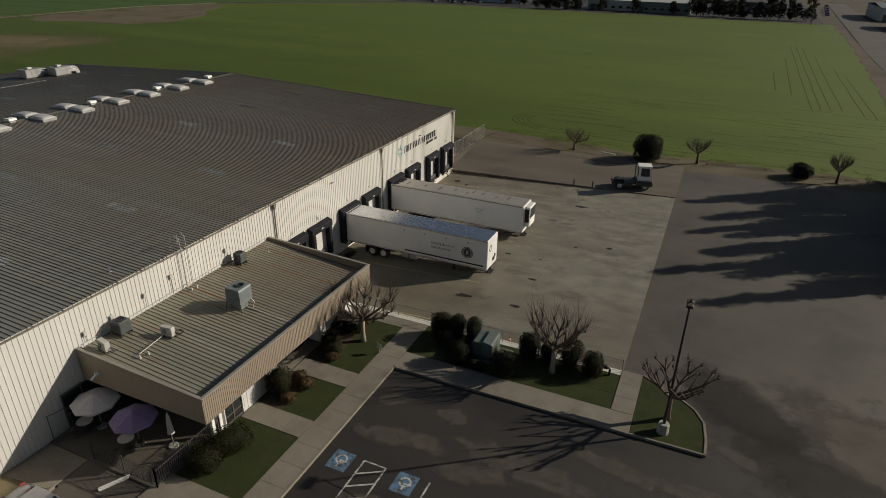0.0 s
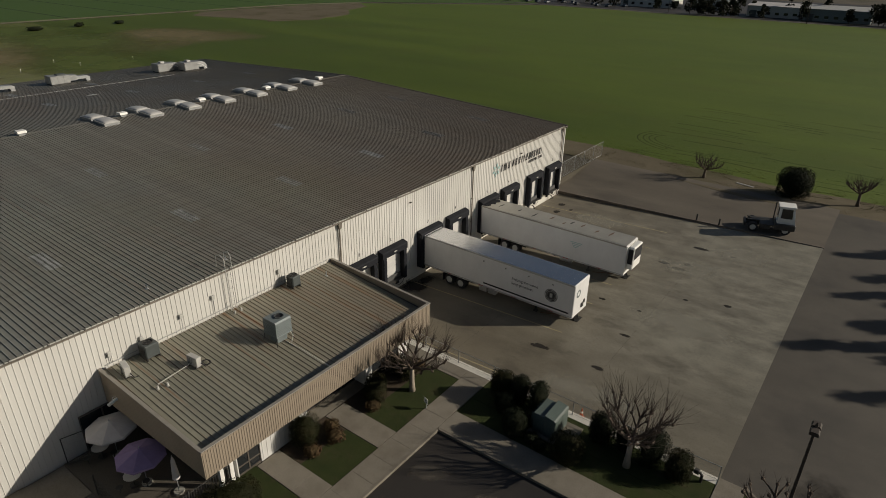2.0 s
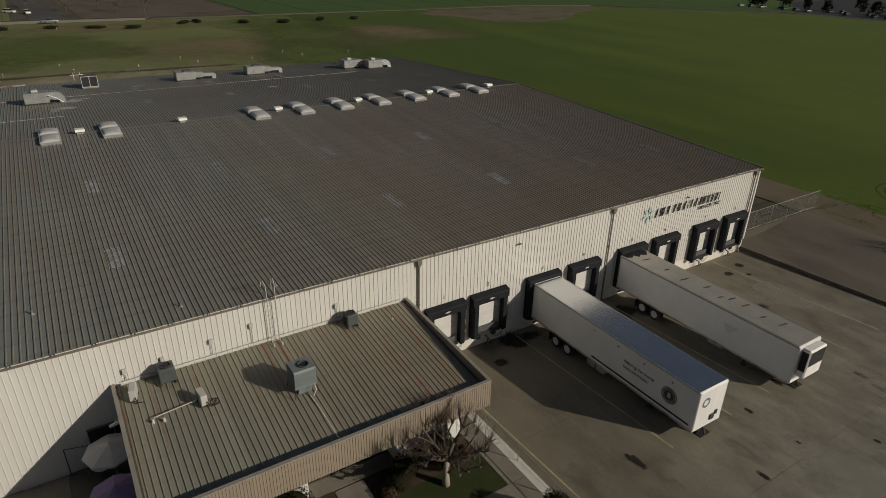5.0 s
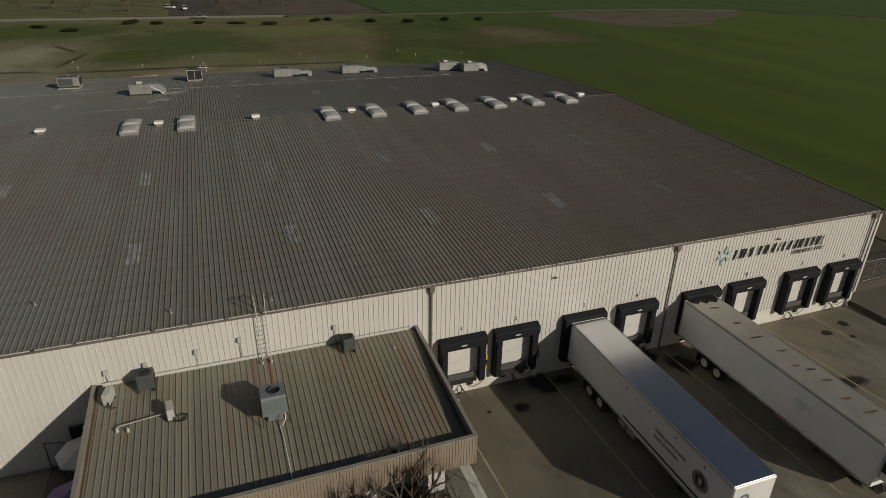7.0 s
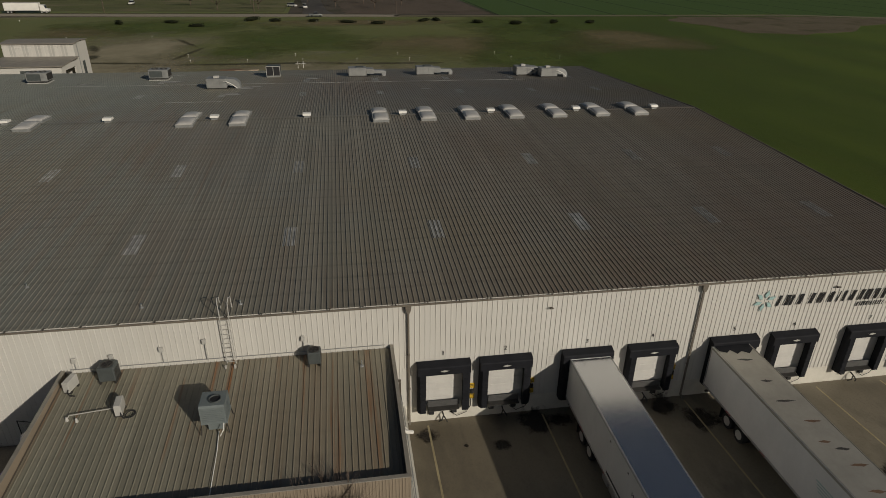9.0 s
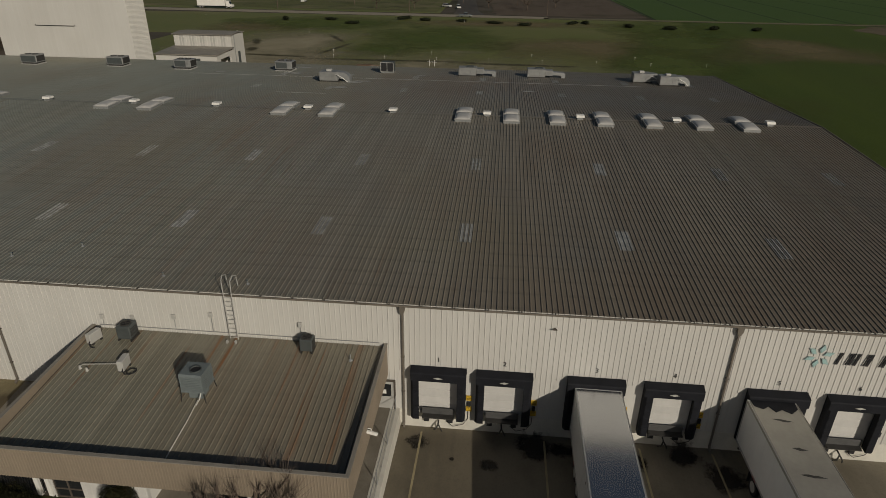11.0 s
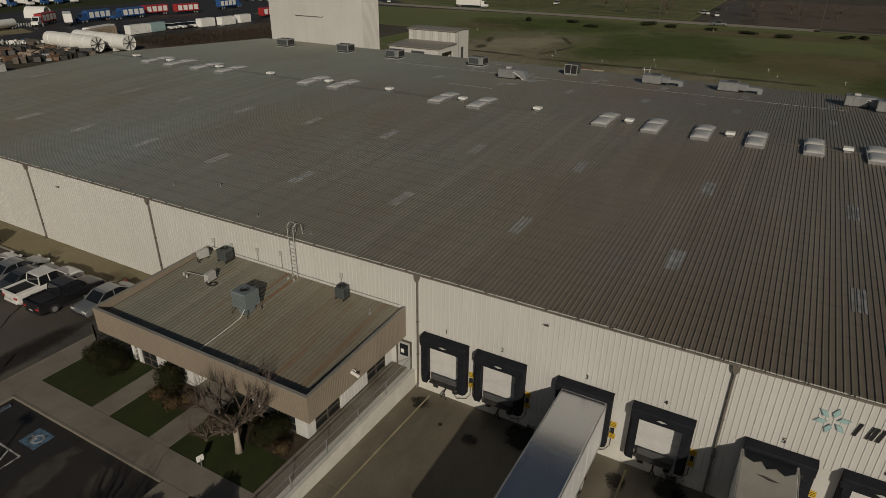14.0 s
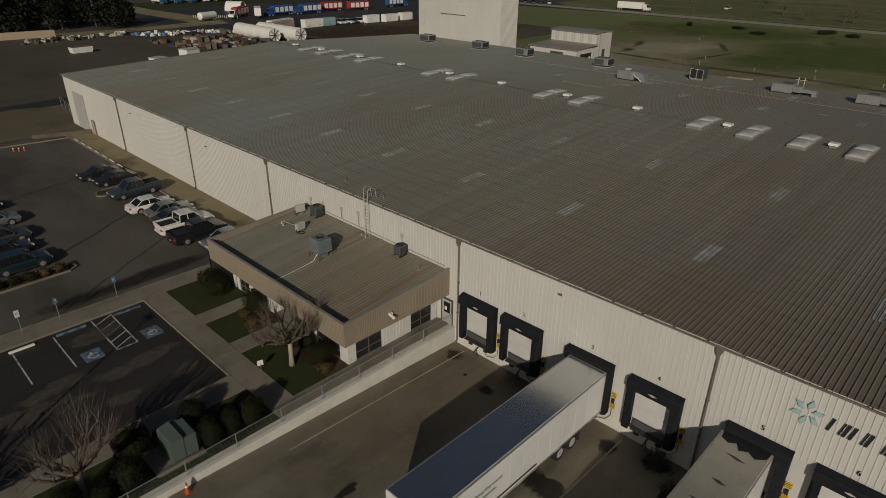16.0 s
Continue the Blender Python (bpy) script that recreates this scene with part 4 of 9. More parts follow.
for i in range(N_SHEETS):
    y0 = YS + i * SHEET
    hit = [d for d in DOCKS if d - 1.55 < y0 + SHEET and y0 < d + 1.55]
    z0 = 3.0 if hit else (0.1 if y0 > 37.0 else -0.05)
    if z0 not in sheets:
        w = MB()
        pr = [(y * scale_y, z) for y, z in rib_profile(0.0, 3, 0.026, 0.046, 0.0, 0.6)]
        n, k = 0, len(pr)
        w.v = [(z, y, z0) for y, z in pr] + [(z, y, EAVE - 0.08) for y, z in pr]
        w.f = [(j, j + 1, k + j + 1, k + j) for j in range(k - 1)]
        sheets[z0] = w.mesh("wall_sheet", WALL)
    part("wall_sheet", sheets[z0], WALL, wall_east, at=(WX + 0.0, y0, 0))
    # fill beside an opening, between seal and sheet edge
    for d in hit:
        for a0, a1 in ((y0, min(y0 + SHEET, d - 1.5)), (max(y0, d + 1.5), y0 + SHEET)):
            if a1 - a0 > 0.08:
                part("wall_sheet", MB().box(WX - 0.02, WX + 0.01, a0, a1, 0.1, 3.0), WALL, wall_east)
for name, y0, y1, lab in (("wall_north", YN - 0.3, YN - 0.01, "north end wall of ribbed metal"), ("wall_south", YS + 0.01, YS + 0.3, "south end wall of ribbed metal")):
    structure(name, MB().prism([(WX - 0.32, -0.3), (WX - 0.32, EAVE - 0.32), (XR, ZR - 0.32), (XF + 0.32, EAVE - 0.32), (XF + 0.32, -0.3)], y0, y1, "y"), WALL, lab, "wall")
structure("wall_west", MB().box(XF, XF + 0.3, YS + 0.02, YN - 0.02, -0.3, EAVE - 0.32), WALL, "west wall of ribbed metal", "wall")
structure("warehouse_floor", MB().box(XF + 0.35, WX - 0.35, YS + 0.35, YN - 0.35, -0.1, 0.1), WALKWAY, "concrete warehouse floor", "floor")
# corner and rake trim, gutter
structure("gutter", MB().prism([(WX + 0.14, EAVE - 0.12), (WX + 0.28, EAVE - 0.12), (WX + 0.28, EAVE + 0.0), (WX + 0.25, EAVE + 0.0), (WX + 0.25, EAVE - 0.09), (WX + 0.14, EAVE - 0.09)], YS, YN + 0.05, "y"), GUTTER, "brown metal eave gutter", "gutter")
for i in range(int((YN - YS) / 1.83)):
    y = YN - 0.4 - i * 1.83
    structure("gutter_strap", MB().box(WX + 0.1, WX + 0.32, y - 0.03, y + 0.03, EAVE + 0.002, EAVE + 0.03), TRIM, "dark gutter strap", "gutter")
for y in (YN - 0.02, YS - 0.08):
    structure("rake_trim", MB().prism([(WX + 0.3, EAVE - 0.28), (WX + 0.3, EAVE + 0.07), (XR, ZR + 0.09), (XF - 0.2, EAVE + 0.07), (XF - 0.2, EAVE - 0.28), (XR, ZR - 0.26)], y, y + 0.1, "y"), GUTTER, "metal rake trim on the gable edge", "trim")
structure("corner_trim", MB().box(WX - 0.02, WX + 0.1, YN - 0.14, YN + 0.06, 0.05, EAVE - 0.3), WALL, "cream corner trim", "trim")


def downspout(y, z0):
    t = thing("downspout", "brown metal downspout strapped to the cream wall", "downspout", pose(WX + 0.02, y, 0), "downspouts on the wall")
    part("conductor_head", MB().prism([(-0.17, EAVE - 0.14), (0.17, EAVE - 0.14), (0.15, EAVE - 0.4), (0.06, EAVE - 0.62), (-0.06, EAVE - 0.62), (-0.15, EAVE - 0.4)], 0.04, 0.24, "x"), GUTTER, t, "tapered rain head")
    part("pipe", MB().box(0.05, 0.15, -0.055, 0.055, z0 + 0.25, EAVE - 0.6, 0.015), GUTTER, t)
    part("shoe", MB().prism([(0.05, z0 + 0.3), (0.15, z0 + 0.3), (0.36, z0 + 0.08), (0.3, z0 + 0.0), (0.05, z0 + 0.2)], -0.055, 0.055, "y"), GUTTER, t)
    for z in (1.5, 4.0):
        part("strap", MB().box(0.0, 0.16, -0.08, 0.08, z, z + 0.04), TRIM, t)


for y in (75.2, 56.0, 37.78):
    downspout(y, -1.2 if y > 37.9 else -1.15)
for y in (12.72, -3.99, -24.66):
    downspout(y, 0.0)


# ---- dock equipment ----
GALV_DARK = simple("dull_grey_steel", (0.1, 0.1, 0.1), 0.6, 0.3, vary=0.25, scale=2)


def number_mesh(n):
    return text_mesh(str(n), 0.42, Matrix.Translation((0.0, -0.12, 0.0)) @ Euler((radians(90), 0, radians(90))).to_matrix().to_4x4())


for i, y in enumerate(DOCKS):
    d = thing("dock_door", "white sectional dock door framed by a black foam dock seal" if i not in (2, 4) else "dock door behind a trailer backed against its black seal", "dock door", pose(WX, y, 0), "dock doors along the wall")
    door = part("door_panel", MB().box(-0.1, -0.05, -DW + 0.02, DW - 0.02, SILL + 0.01, SILL + DH - 0.02), DOOR, d)
    for k in range(5):
        z = SILL + 0.03 + k * 0.52
        part("door_section", MB().box(-0.048, -0.02, -DW + 0.05, DW - 0.05, z, z + 0.49, 0.012), DOOR, door)
    part("header_pad", MB().prism([(0.06, 3.4), (0.55, 3.27), (0.6, 3.2), (0.6, 2.72), (0.06, 2.72)], -1.62, 1.62, "y"), SEAL, d, "black foam header pad")
    part("header_cap", MB().prism([(0.05, 3.405), (0.56, 3.275), (0.56, 3.285), (0.05, 3.43)], -1.64, 1.64, "y"), SEAL, d, "thin dark cap strip")
    for s in (-1, 1):
        o = [(s * 1.62, 0.06), (s * 1.2, 0.06), (s * 1.12, 0.6), (s * 1.48, 0.6), (s * 1.62, 0.45)]
        part("side_pad", MB().prism([(b, a) for a, b in o], -0.12, 2.718, "z"), SEAL, d, "black foam side pad")
        for k in range(7):
            z = 0.0 + 0.35 * k
            part("wear_pleat", MB().box(0.585, 0.625, min(s * 1.13, s * 1.46), max(s * 1.13, s * 1.46), z, z + 0.2, 0.01), SEAL, d)
    part("header_mark", MB().poly([(0.607, -0.28, 2.98), (0.607, 0, 2.9), (0.607, 0.28, 2.98), (0.607, 0, 3.06)]), UNIT_PALE, d, "pale diamond mark")
    part("leveller_plate", MB().prism([(0.02, 0.1), (0.62, 0.06), (0.62, -0.0), (0.3, -0.28), (0.02, -0.28)], -0.95, 0.95, "y"), STEEL_DARK, d, "dark steel dock leveller lip")
    if i not in (2, 4):
        part("leveller_lip", MB().box(0.22, 0.28, -0.98, 0.98, 0.08, 0.52, 0.01), GALV_DARK, d, "upright grey leveller lip")
    for s in (-1, 1):
        part("bumper", MB().box(0.03, 0.2, s * 0.72 - 0.16, s * 0.72 + 0.16, -0.62, -0.3, 0.02), BLACK, d)
    if i not in (2, 4):
        part("vehicle_hook", MB().tube([(0.06, 0.0, -0.55), (0.35, 0.02, -0.62), (0.45, -0.1, -0.9), (0.3, -0.25, -1.08)], 0.05, 6).tube([(0.35, 0.02, -0.62), (0.5, 0.2, -0.9), (0.4, 0.25, -1.1)], 0.045, 6), STEEL_DARK, d, "dark steel trailer restraint")
    part("hose", MB().tube([(0.06, 0.5, -0.6), (0.2, 0.9, -0.85), (0.12, 1.5, -0.7), (0.05, 1.78, -0.3), (0.05, 1.8, 0.5)], 0.02, 5), BLACK, d)
    num = part("number", number_mesh(i + 1), INK, d, "black dock number", at=(0.055, 0.0, 3.78))
    num.data.materials.clear()
    num.data.materials.append(INK)
    lightbox = part("signal_box", MB().box(0.05, 0.17, 1.75, 1.92, 0.72, 1.05, 0.015), BLACK, d, "black signal lamp box")
    for z in (1.1, 0.3):
        if i in (0, 1, 2, 3, 4):
            part("warning_plate", MB().box(0.05, 0.07, 1.66, 2.0, z, z + 0.38), YELLOW, d, "yellow warning plate")
            for k in range(3):
                part("plate_bar", MB().box(0.071, 0.075, 1.7, 1.96, z + 0.07 + 0.1 * k, z + 0.1 + 0.1 * k), INK, d)


def wall_light(y, z):
    t = thing("wall_light", "small bronze flood light high on the wall", "wall light", pose(WX + 0.04, y, z))
    part("bracket", MB().box(0, 0.08, -0.03, 0.03, -0.09, 0.02, 0.01), TRIM, t)
    part("head", MB().prism([(0.05, 0.0), (0.25, 0.06), (0.25, 0.0), (0.1, -0.1)], -0.1, 0.1, "y"), TRIM, t)
    part("lens", MB().poly([(0.11, -0.08, -0.1), (0.24, -0.08, -0.01), (0.24, 0.08, -0.01), (0.11, 0.08, -0.1)]), LAMP_GLASS, t)


for y, z in ((46.3, 6.58), (65.35, 6.58), (0.4, 6.1), (-20.1, 6.1)):
    wall_light(y, z)

# wall sign: lettering of the brand as plain slanted bars, with a star of six lozenges
sg = thing("wall_sign", "dark company sign with a pale teal star on the wall", "sign", pose(WX + 0.055, 61.32, 5.43))
for k in range(6):
    an = math.pi / 3 * k + 0.3
    u, w = (math.cos(an), math.sin(an)), (-math.sin(an), math.cos(an))
    pts = [(-0.9 + a * u[0] + b * w[0], 0.44 + a * u[1] + b * w[1]) for a, b in ((0.2, 0.02), (0.4, 0.17), (0.78, 0.04), (0.52, -0.13))]
    petal = part("star_petal", MB().prism(pts, 0.0, 0.03, "x"), TEAL, sg, "pale teal star petal")
    pts = [(-0.9 + a * u[0] + b * w[0], 0.44 + a * u[1] + b * w[1]) for a, b in ((0.27, 0.02), (0.41, 0.11), (0.68, 0.035), (0.51, -0.08))]
    part("petal_inset", MB().prism(pts, 0.031, 0.036, "x"), TEAL_PALE, petal, "paler inset")


def bars(y0, z0, h, widths, gap, slant, stroke):
    """One plain block shape for each letter of a word."""
    y = y0
    for j, w in enumerate(widths):
        if w > 0:
            mb = MB()
            for a0, a1, b0, b1 in ((0, stroke, 0, 1), (w - stroke * (0.9 if j % 3 == 1 else 0.5), w, 0, 1))[: 2 if w > stroke * 2 else 1]:
                pts = [(y + a0 + slant * h * b0, z0 + h * b0), (y + a1 + slant * h * b0, z0 + h * b0), (y + a1 + slant * h * b1, z0 + h * b1), (y + a0 + slant * h * b1, z0 + h * b1)]
                mb.prism(pts, 0.004 * (1 + (a1 - a0 < w * 0.5)), 0.03 + 0.004 * (1 + (a1 - a0 < w * 0.5)), "x")
            part("letter_bar", mb, INK, sg, "black letter-sized bar")
        y += abs(w) + gap


bars(0.0, 0.0, 0.75, [0.57, 0.18, 0.57, 0.72, 0.61, 0.61, 0.57, -0.18, 0.57, 0.55, 0.48, 0.46, 0.48, 0.53, 0.46], 0.083, 0.22, 0.13)
bars(5.85, -0.47, 0.31, [0.26, 0.26, 0.26, 0.26, 0.26, 0.24, -0.2, 0.1, 0.26, 0.24], 0.08, 0.22, 0.08)


# ---- office annex ----
def office_z(x):
    return 4.6 - (x - WX) * 0.09


OX, OFX, OY0, OY1 = -23.5, -22.4, 21.3, 35.6     # front wall, fascia face, end walls
FY0, FY1, FB, FT = 18.95, 36.85, 2.62, 4.33      # fascia ends, foot and top
office = thing("office_annex", "single-storey office annex with tan ribbed fascia and metal roof", "building", pose(0, 0, 0))


def side_top(x):
    return FT + (OFX - x) * 0.047


# ribbed roof sheets
pr = rib_profile(0.0, 3, 0.04, 0.04)
mb = MB()
slope_strip(mb, pr, WX + 0.05, -22.95, office_z)
me = mb.mesh("roof_sheet", ROOF_LOW)
n_low = int((FY1 - FY0 - 0.45) / (3 * RIB))
low0 = FY0 + 0.25
for i in range(n_low):
    part("roof_sheet", me, ROOF_LOW, office, at=(0, low0 + i * 3 * RIB, 0))
part("roof_deck", MB().prism([(WX + 0.05, office_z(WX) - 0.02), (-22.95, office_z(-22.95) - 0.02), (-22.95, FB + 0.25), (WX + 0.05, FB + 0.25)], FY0 + 0.16, FY1 - 0.16, "y"), TRIM, office, "dark gutter and deck edge")
part("soffit", MB().box(WX + 0.05, OFX - 0.16, FY0 + 0.16, FY1 - 0.16, FB + 0.05, FB + 0.2), SOFFIT, office, "shaded soffit under the overhang")
part("fascia_frame", MB().box(OFX - 0.15, OFX - 0.03, FY0, FY1, FB, FT - 0.02), FASCIA, office)
for y0 in (FY0 + 0.02, FY1 - 0.14):
    part("fascia_frame", MB().prism([(WX + 0.06, FB), (OFX - 0.16, FB), (OFX - 0.16, side_top(OFX) - 0.02), (WX + 0.06, side_top(WX) - 0.02)], y0, y0 + 0.12, "y"), FASCIA, office)
sheet_w = (FY1 - FY0) / 20
w = MB()
pts = [(0.0, 0.0)]
for i in range(6):
    c = (i + 0.5) * sheet_w / 6
    pts += [(c - 0.03, 0.0), (c - 0.018, 0.018), (c + 0.018, 0.018), (c + 0.03, 0.0)]
pts.append((sheet_w, 0.0))
w.v = [(z, y, FB - 0.02) for y, z in pts] + [(z, y, FT) for y, z in pts]
w.f = [(j, j + 1, len(pts) + j + 1, len(pts) + j) for j in range(len(pts) - 1)]
fa = w.mesh("fascia_sheet", FASCIA)
for i in range(20):
    part("fascia_sheet", fa, FASCIA, office, at=(OFX - 0.02, FY0 + i * sheet_w, 0))
for sgn, yy in ((-1, FY0 + 0.012), (1, FY1 - 0.012)):
    for i in range(11):
        x0, x1 = OFX - 0.02 - 0.88 * i, OFX - 0.02 - 0.88 * (i + 1)
        m = MB()
        prev = None
        for j in range(len(pts)):
            y, z = pts[j]
            x = x0 + (x1 - x0) * y / sheet_w
            if x < WX + 0.05:
                break
            m.v += [(x, yy + sgn * z * 0.35, FB - 0.02), (x, yy + sgn * z * 0.35, side_top(x))]
            if j:
                m.f.append((2 * j - 2, 2 * j, 2 * j + 1, 2 * j - 1))
        if len(m.f) > 1:
            part("fascia_sheet", m, FASCIA, office)
part("cap_flashing", MB().box(OFX - 0.2, OFX + 0.03, FY0 - 0.03, FY1 + 0.03, FT, FT + 0.045, 0.01), CAP, office, "folded metal cap flashing")
for y0 in (FY0 - 0.03, FY1 - 0.17):
    part("cap_flashing", MB().prism([(OFX - 0.2, side_top(OFX - 0.2)), (OFX - 0.2, side_top(OFX) + 0.045), (WX + 0.06, side_top(WX) + 0.045), (WX + 0.06, side_top(WX))], y0, y0 + 0.2, "y"), CAP, office)


def wall_run(parent, axis, at, inward, spans, z0, z1):
    """White ribbed wall panels over the spans of a wall."""
    for s0, s1 in spans:
        m = MB()
        lo, hi = min(at, at + inward), max(at, at + inward)
        if axis == "x":
            m.box(lo, hi, s0, s1, z0, z1)
        else:
            m.box(s0, s1, lo, hi, z0, z1)
        wp = part("wall_panel", m, DOOR, parent)
        n = max(1, int((s1 - s0) / 0.3))
        out = 0.016 if inward < 0 else -0.016
        for i in range(n):
            c = s0 + (i + 0.5) * (s1 - s0) / n
            r = MB()
            if axis == "x":
                r.box(min(at, at + out), max(at, at + out), c - 0.035, c + 0.035, z0, z1)
            else:
                r.box(c - 0.035, c + 0.035, min(at, at + out), max(at, at + out), z0, z1)
            part("rib", r, DOOR, wp)


def window_wall(parent, axis, at, s0, s1, z0, z1, bays, low=0.55):
    """A dark framed window: frame bars and panes, set back a little."""
    win = thing("window", "", "")
    win.parent = parent
    a0, a1 = at - 0.12, at - 0.04

    def b(u0, u1, w0, w1, d0, d1):
        return MB().box(d0, d1, u0, u1, w0, w1) if axis == "x" else MB().box(u0, u1, d0, d1, w0, w1)
    for j in range(bays + 1):
        c = s0 + (s1 - s0) * j / bays
        part("frame", b(max(s0, c - 0.04), min(s1, c + 0.04), z0, z1, a0, a1), TRIM, win, "dark bronze frame bar")
    for zz in (z0, z0 + low, z1 - 0.07):
        part("frame", b(s0, s1, zz, zz + 0.07, a0 - 0.002, a1 + 0.004), TRIM, win, "dark bronze frame bar")
    for j in range(bays):
        u0, u1 = s0 + (s1 - s0) * j / bays + 0.04, s0 + (s1 - s0) * (j + 1) / bays - 0.04
        part("pane", b(u0, u1, z0 + 0.07, z1 - 0.07, at - 0.09, at - 0.075), GLASS, win, "tinted glass pane")


wall_run(office, "x", OX, -0.2, [(OY0, 21.35), (22.85, 26.3), (31.4, 32.0), (34.7, OY1)], 0.1, 2.66)
wall_run(office, "y", OY1, -0.2, [(-24.2, OX - 0.21), (-29.3, -26.5), (WX + 0.1, -31.4)], 0.1, 2.66)
wall_run(office, "y", OY0, 0.2, [(-31.9, -31.5), (-27.2, OX - 0.21)], 0.1, 2.66)
for s0, s1 in ((21.35, 22.85), (32.0, 34.7)):
    window_wall(office, "x", OX, s0, s1, 0.12, 2.64, 2)
window_wall(office, "x", OX - 1.0, 26.35, 31.35, 0.12, 2.64, 5)
part("entry_cheek", MB().box(OX - 1.2, OX - 0.21, 26.1, 26.29, 0.1, 2.66), WHITE, office)
part("entry_cheek", MB().box(OX - 1.2, OX - 0.21, 31.42, 31.6, 0.1, 2.66), WHITE, office)
for s0, s1 in ((-26.5, -24.2), (-31.4, -29.3)):
    window_wall(office, "y", OY1, s0, s1, 0.12, 2.64, 2)
window_wall(office, "y", OY0 + 0.2, -31.5, -27.2, 0.12, 2.64, 3)
part("floor", MB().box(WX + 0.1, OX - 0.2, OY0 + 0.2, OY1 - 0.2, 0.0, 0.1), WALKWAY, office)
part("back_partition", MB().box(WX + 0.4, OX - 2.2, 27.0, 27.1, 0.1, 2.66), SOFFIT, office, "inner partition")
structure("office_slab", MB().box(WX + 0.05, OX + 0.0, OY0 - 0.0, OY1 + 0.0, -0.1, 0.095), WALKWAY, "concrete slab under the office", "floor")
for y in (20.3, 20.9):
    part("post", MB().box(OX - 0.25, OX - 0.02, y, y + 0.22, 0.1, 2.66), WHITE, office, "white overhang post")
# dark glazing stands in for the unlit interior of an open doorway
doorway = thing("patio_doorway", "dark glazing filling the patio doorway in the warehouse wall", "window", pose(0, 0, 0))
window_wall(doorway, "x", WX + 0.2, 17.3, 21.1, 0.12, 2.52, 3, 0.9)
# security cameras on the fascia
for x, y, s in ((-30.6, FY0 - 0.02, -1), (-26.3, FY1 + 0.02, 1)):
    c = thing("security_camera", "white bullet camera on the fascia", "camera", pose(x, y, 3.55))
    part("bracket", MB().tube([(0, 0, 0.1), (0, s * 0.15, 0.12), (0, s * 0.2, 0.0)], 0.03, 6), WHITE, c)
    part("housing", MB().box(-0.08, 0.08, -0.3, 0.3, -0.16, -0.0, 0.03, Matrix.Translation((0.1, s * 0.25, 0)) @ Euler((radians(-s * 15), 0, 0)).to_matrix().to_4x4()), WHITE, c)
# side door in the warehouse wall beside the office
sd = thing("side_door", "pale steel side door with a dark glazed upper half", "door", pose(WX + 0.06, 36.7, 0.1))
part("frame", MB().box(0, 0.1, -0.58, -0.48, 0, 2.15).box(0, 0.1, 0.48, 0.58, 0, 2.15).box(0, 0.1, -0.48, 0.48, 2.05, 2.15), TRIM, sd)
part("leaf", MB().box(0.02, 0.07, -0.47, 0.47, 0.01, 2.04), UNIT_PALE, sd)
part("pane", MB().box(0.072, 0.08, -0.3, 0.32, 0.95, 1.85), GLASS, sd)
part("notice", MB().box(0.082, 0.086, -0.22, 0.02, 1.15, 1.45), WHITE, sd, "white paper notice")
part("lever", MB().tube([(0.07, 0.38, 1.0), (0.13, 0.38, 1.0), (0.13, 0.26, 1.0)], 0.015, 6), ALU, sd)


# ---- things on the roofs ----
def fan_ring(mb, cx, cy, z, r, h=0.06):
    mb.rings([[(x, y, z) for x, y in circle(cx, cy, r, 18)], [(x, y, z + h) for x, y in circle(cx, cy, r, 18)], [(x, y, z + h) for x, y in circle(cx, cy, r * 0.86, 18)], [(x, y, z + 0.01) for x, y in circle(cx, cy, r * 0.84, 18)]], cap=False)


def condenser(x, y, z, s=0.76, h=0.85):
    c = thing("condensing_unit", "dark grey cube-shaped condensing unit with a top fan", "air conditioner", pose(x, y, z), "condensing units on the office roof")
    for y0 in (-s / 2, s / 2 - 0.08):
        part("stand_rail", MB().box(-s / 2, s / 2, y0, y0 + 0.08, 0, 0.14), STEEL_DARK, c)
    part("casing", MB().box(-s / 2, s / 2, -s / 2, s / 2, 0.14, h, 0.05), UNIT_DARK, c)
    for k in range(8):
        for sy in (-1, 1):
            part("louvre", MB().box(-s / 2 + 0.08, s / 2 - 0.08, min(sy * s / 2, sy * (s / 2 + 0.015)), max(sy * s / 2, sy * (s / 2 + 0.015)), 0.22 + k * 0.075, 0.25 + k * 0.075), STEEL_DARK, c)
    ring = MB()
    fan_ring(ring, 0, 0, h, 0.3, 0.05)
    part("fan_ring", ring, STEEL_DARK, c)
    part("fan_well", MB().poly([(px, py, h + 0.006) for px, py in circle(0, 0, 0.25, 18)]), BLACK, c)
    for k in range(4):
        an = k * math.pi / 2 + 0.3
        part("fan_blade", MB().quad((0.04 * math.cos(an), 0.04 * math.sin(an), h + 0.012), (0.22 * math.cos(an), 0.22 * math.sin(an), h + 0.012), (0.2 * math.cos(an + 0.6), 0.2 * math.sin(an + 0.6), h + 0.03), (0.04 * math.cos(an + 0.6), 0.04 * math.sin(an + 0.6), h + 0.03)), STEEL_DARK, c)


condenser(-31.3, 21.6, office_z(-31.3) + 0.03, 0.85, 0.98)
condenser(-31.25, 32.4, office_z(-31.25) + 0.03, 0.72, 0.9)


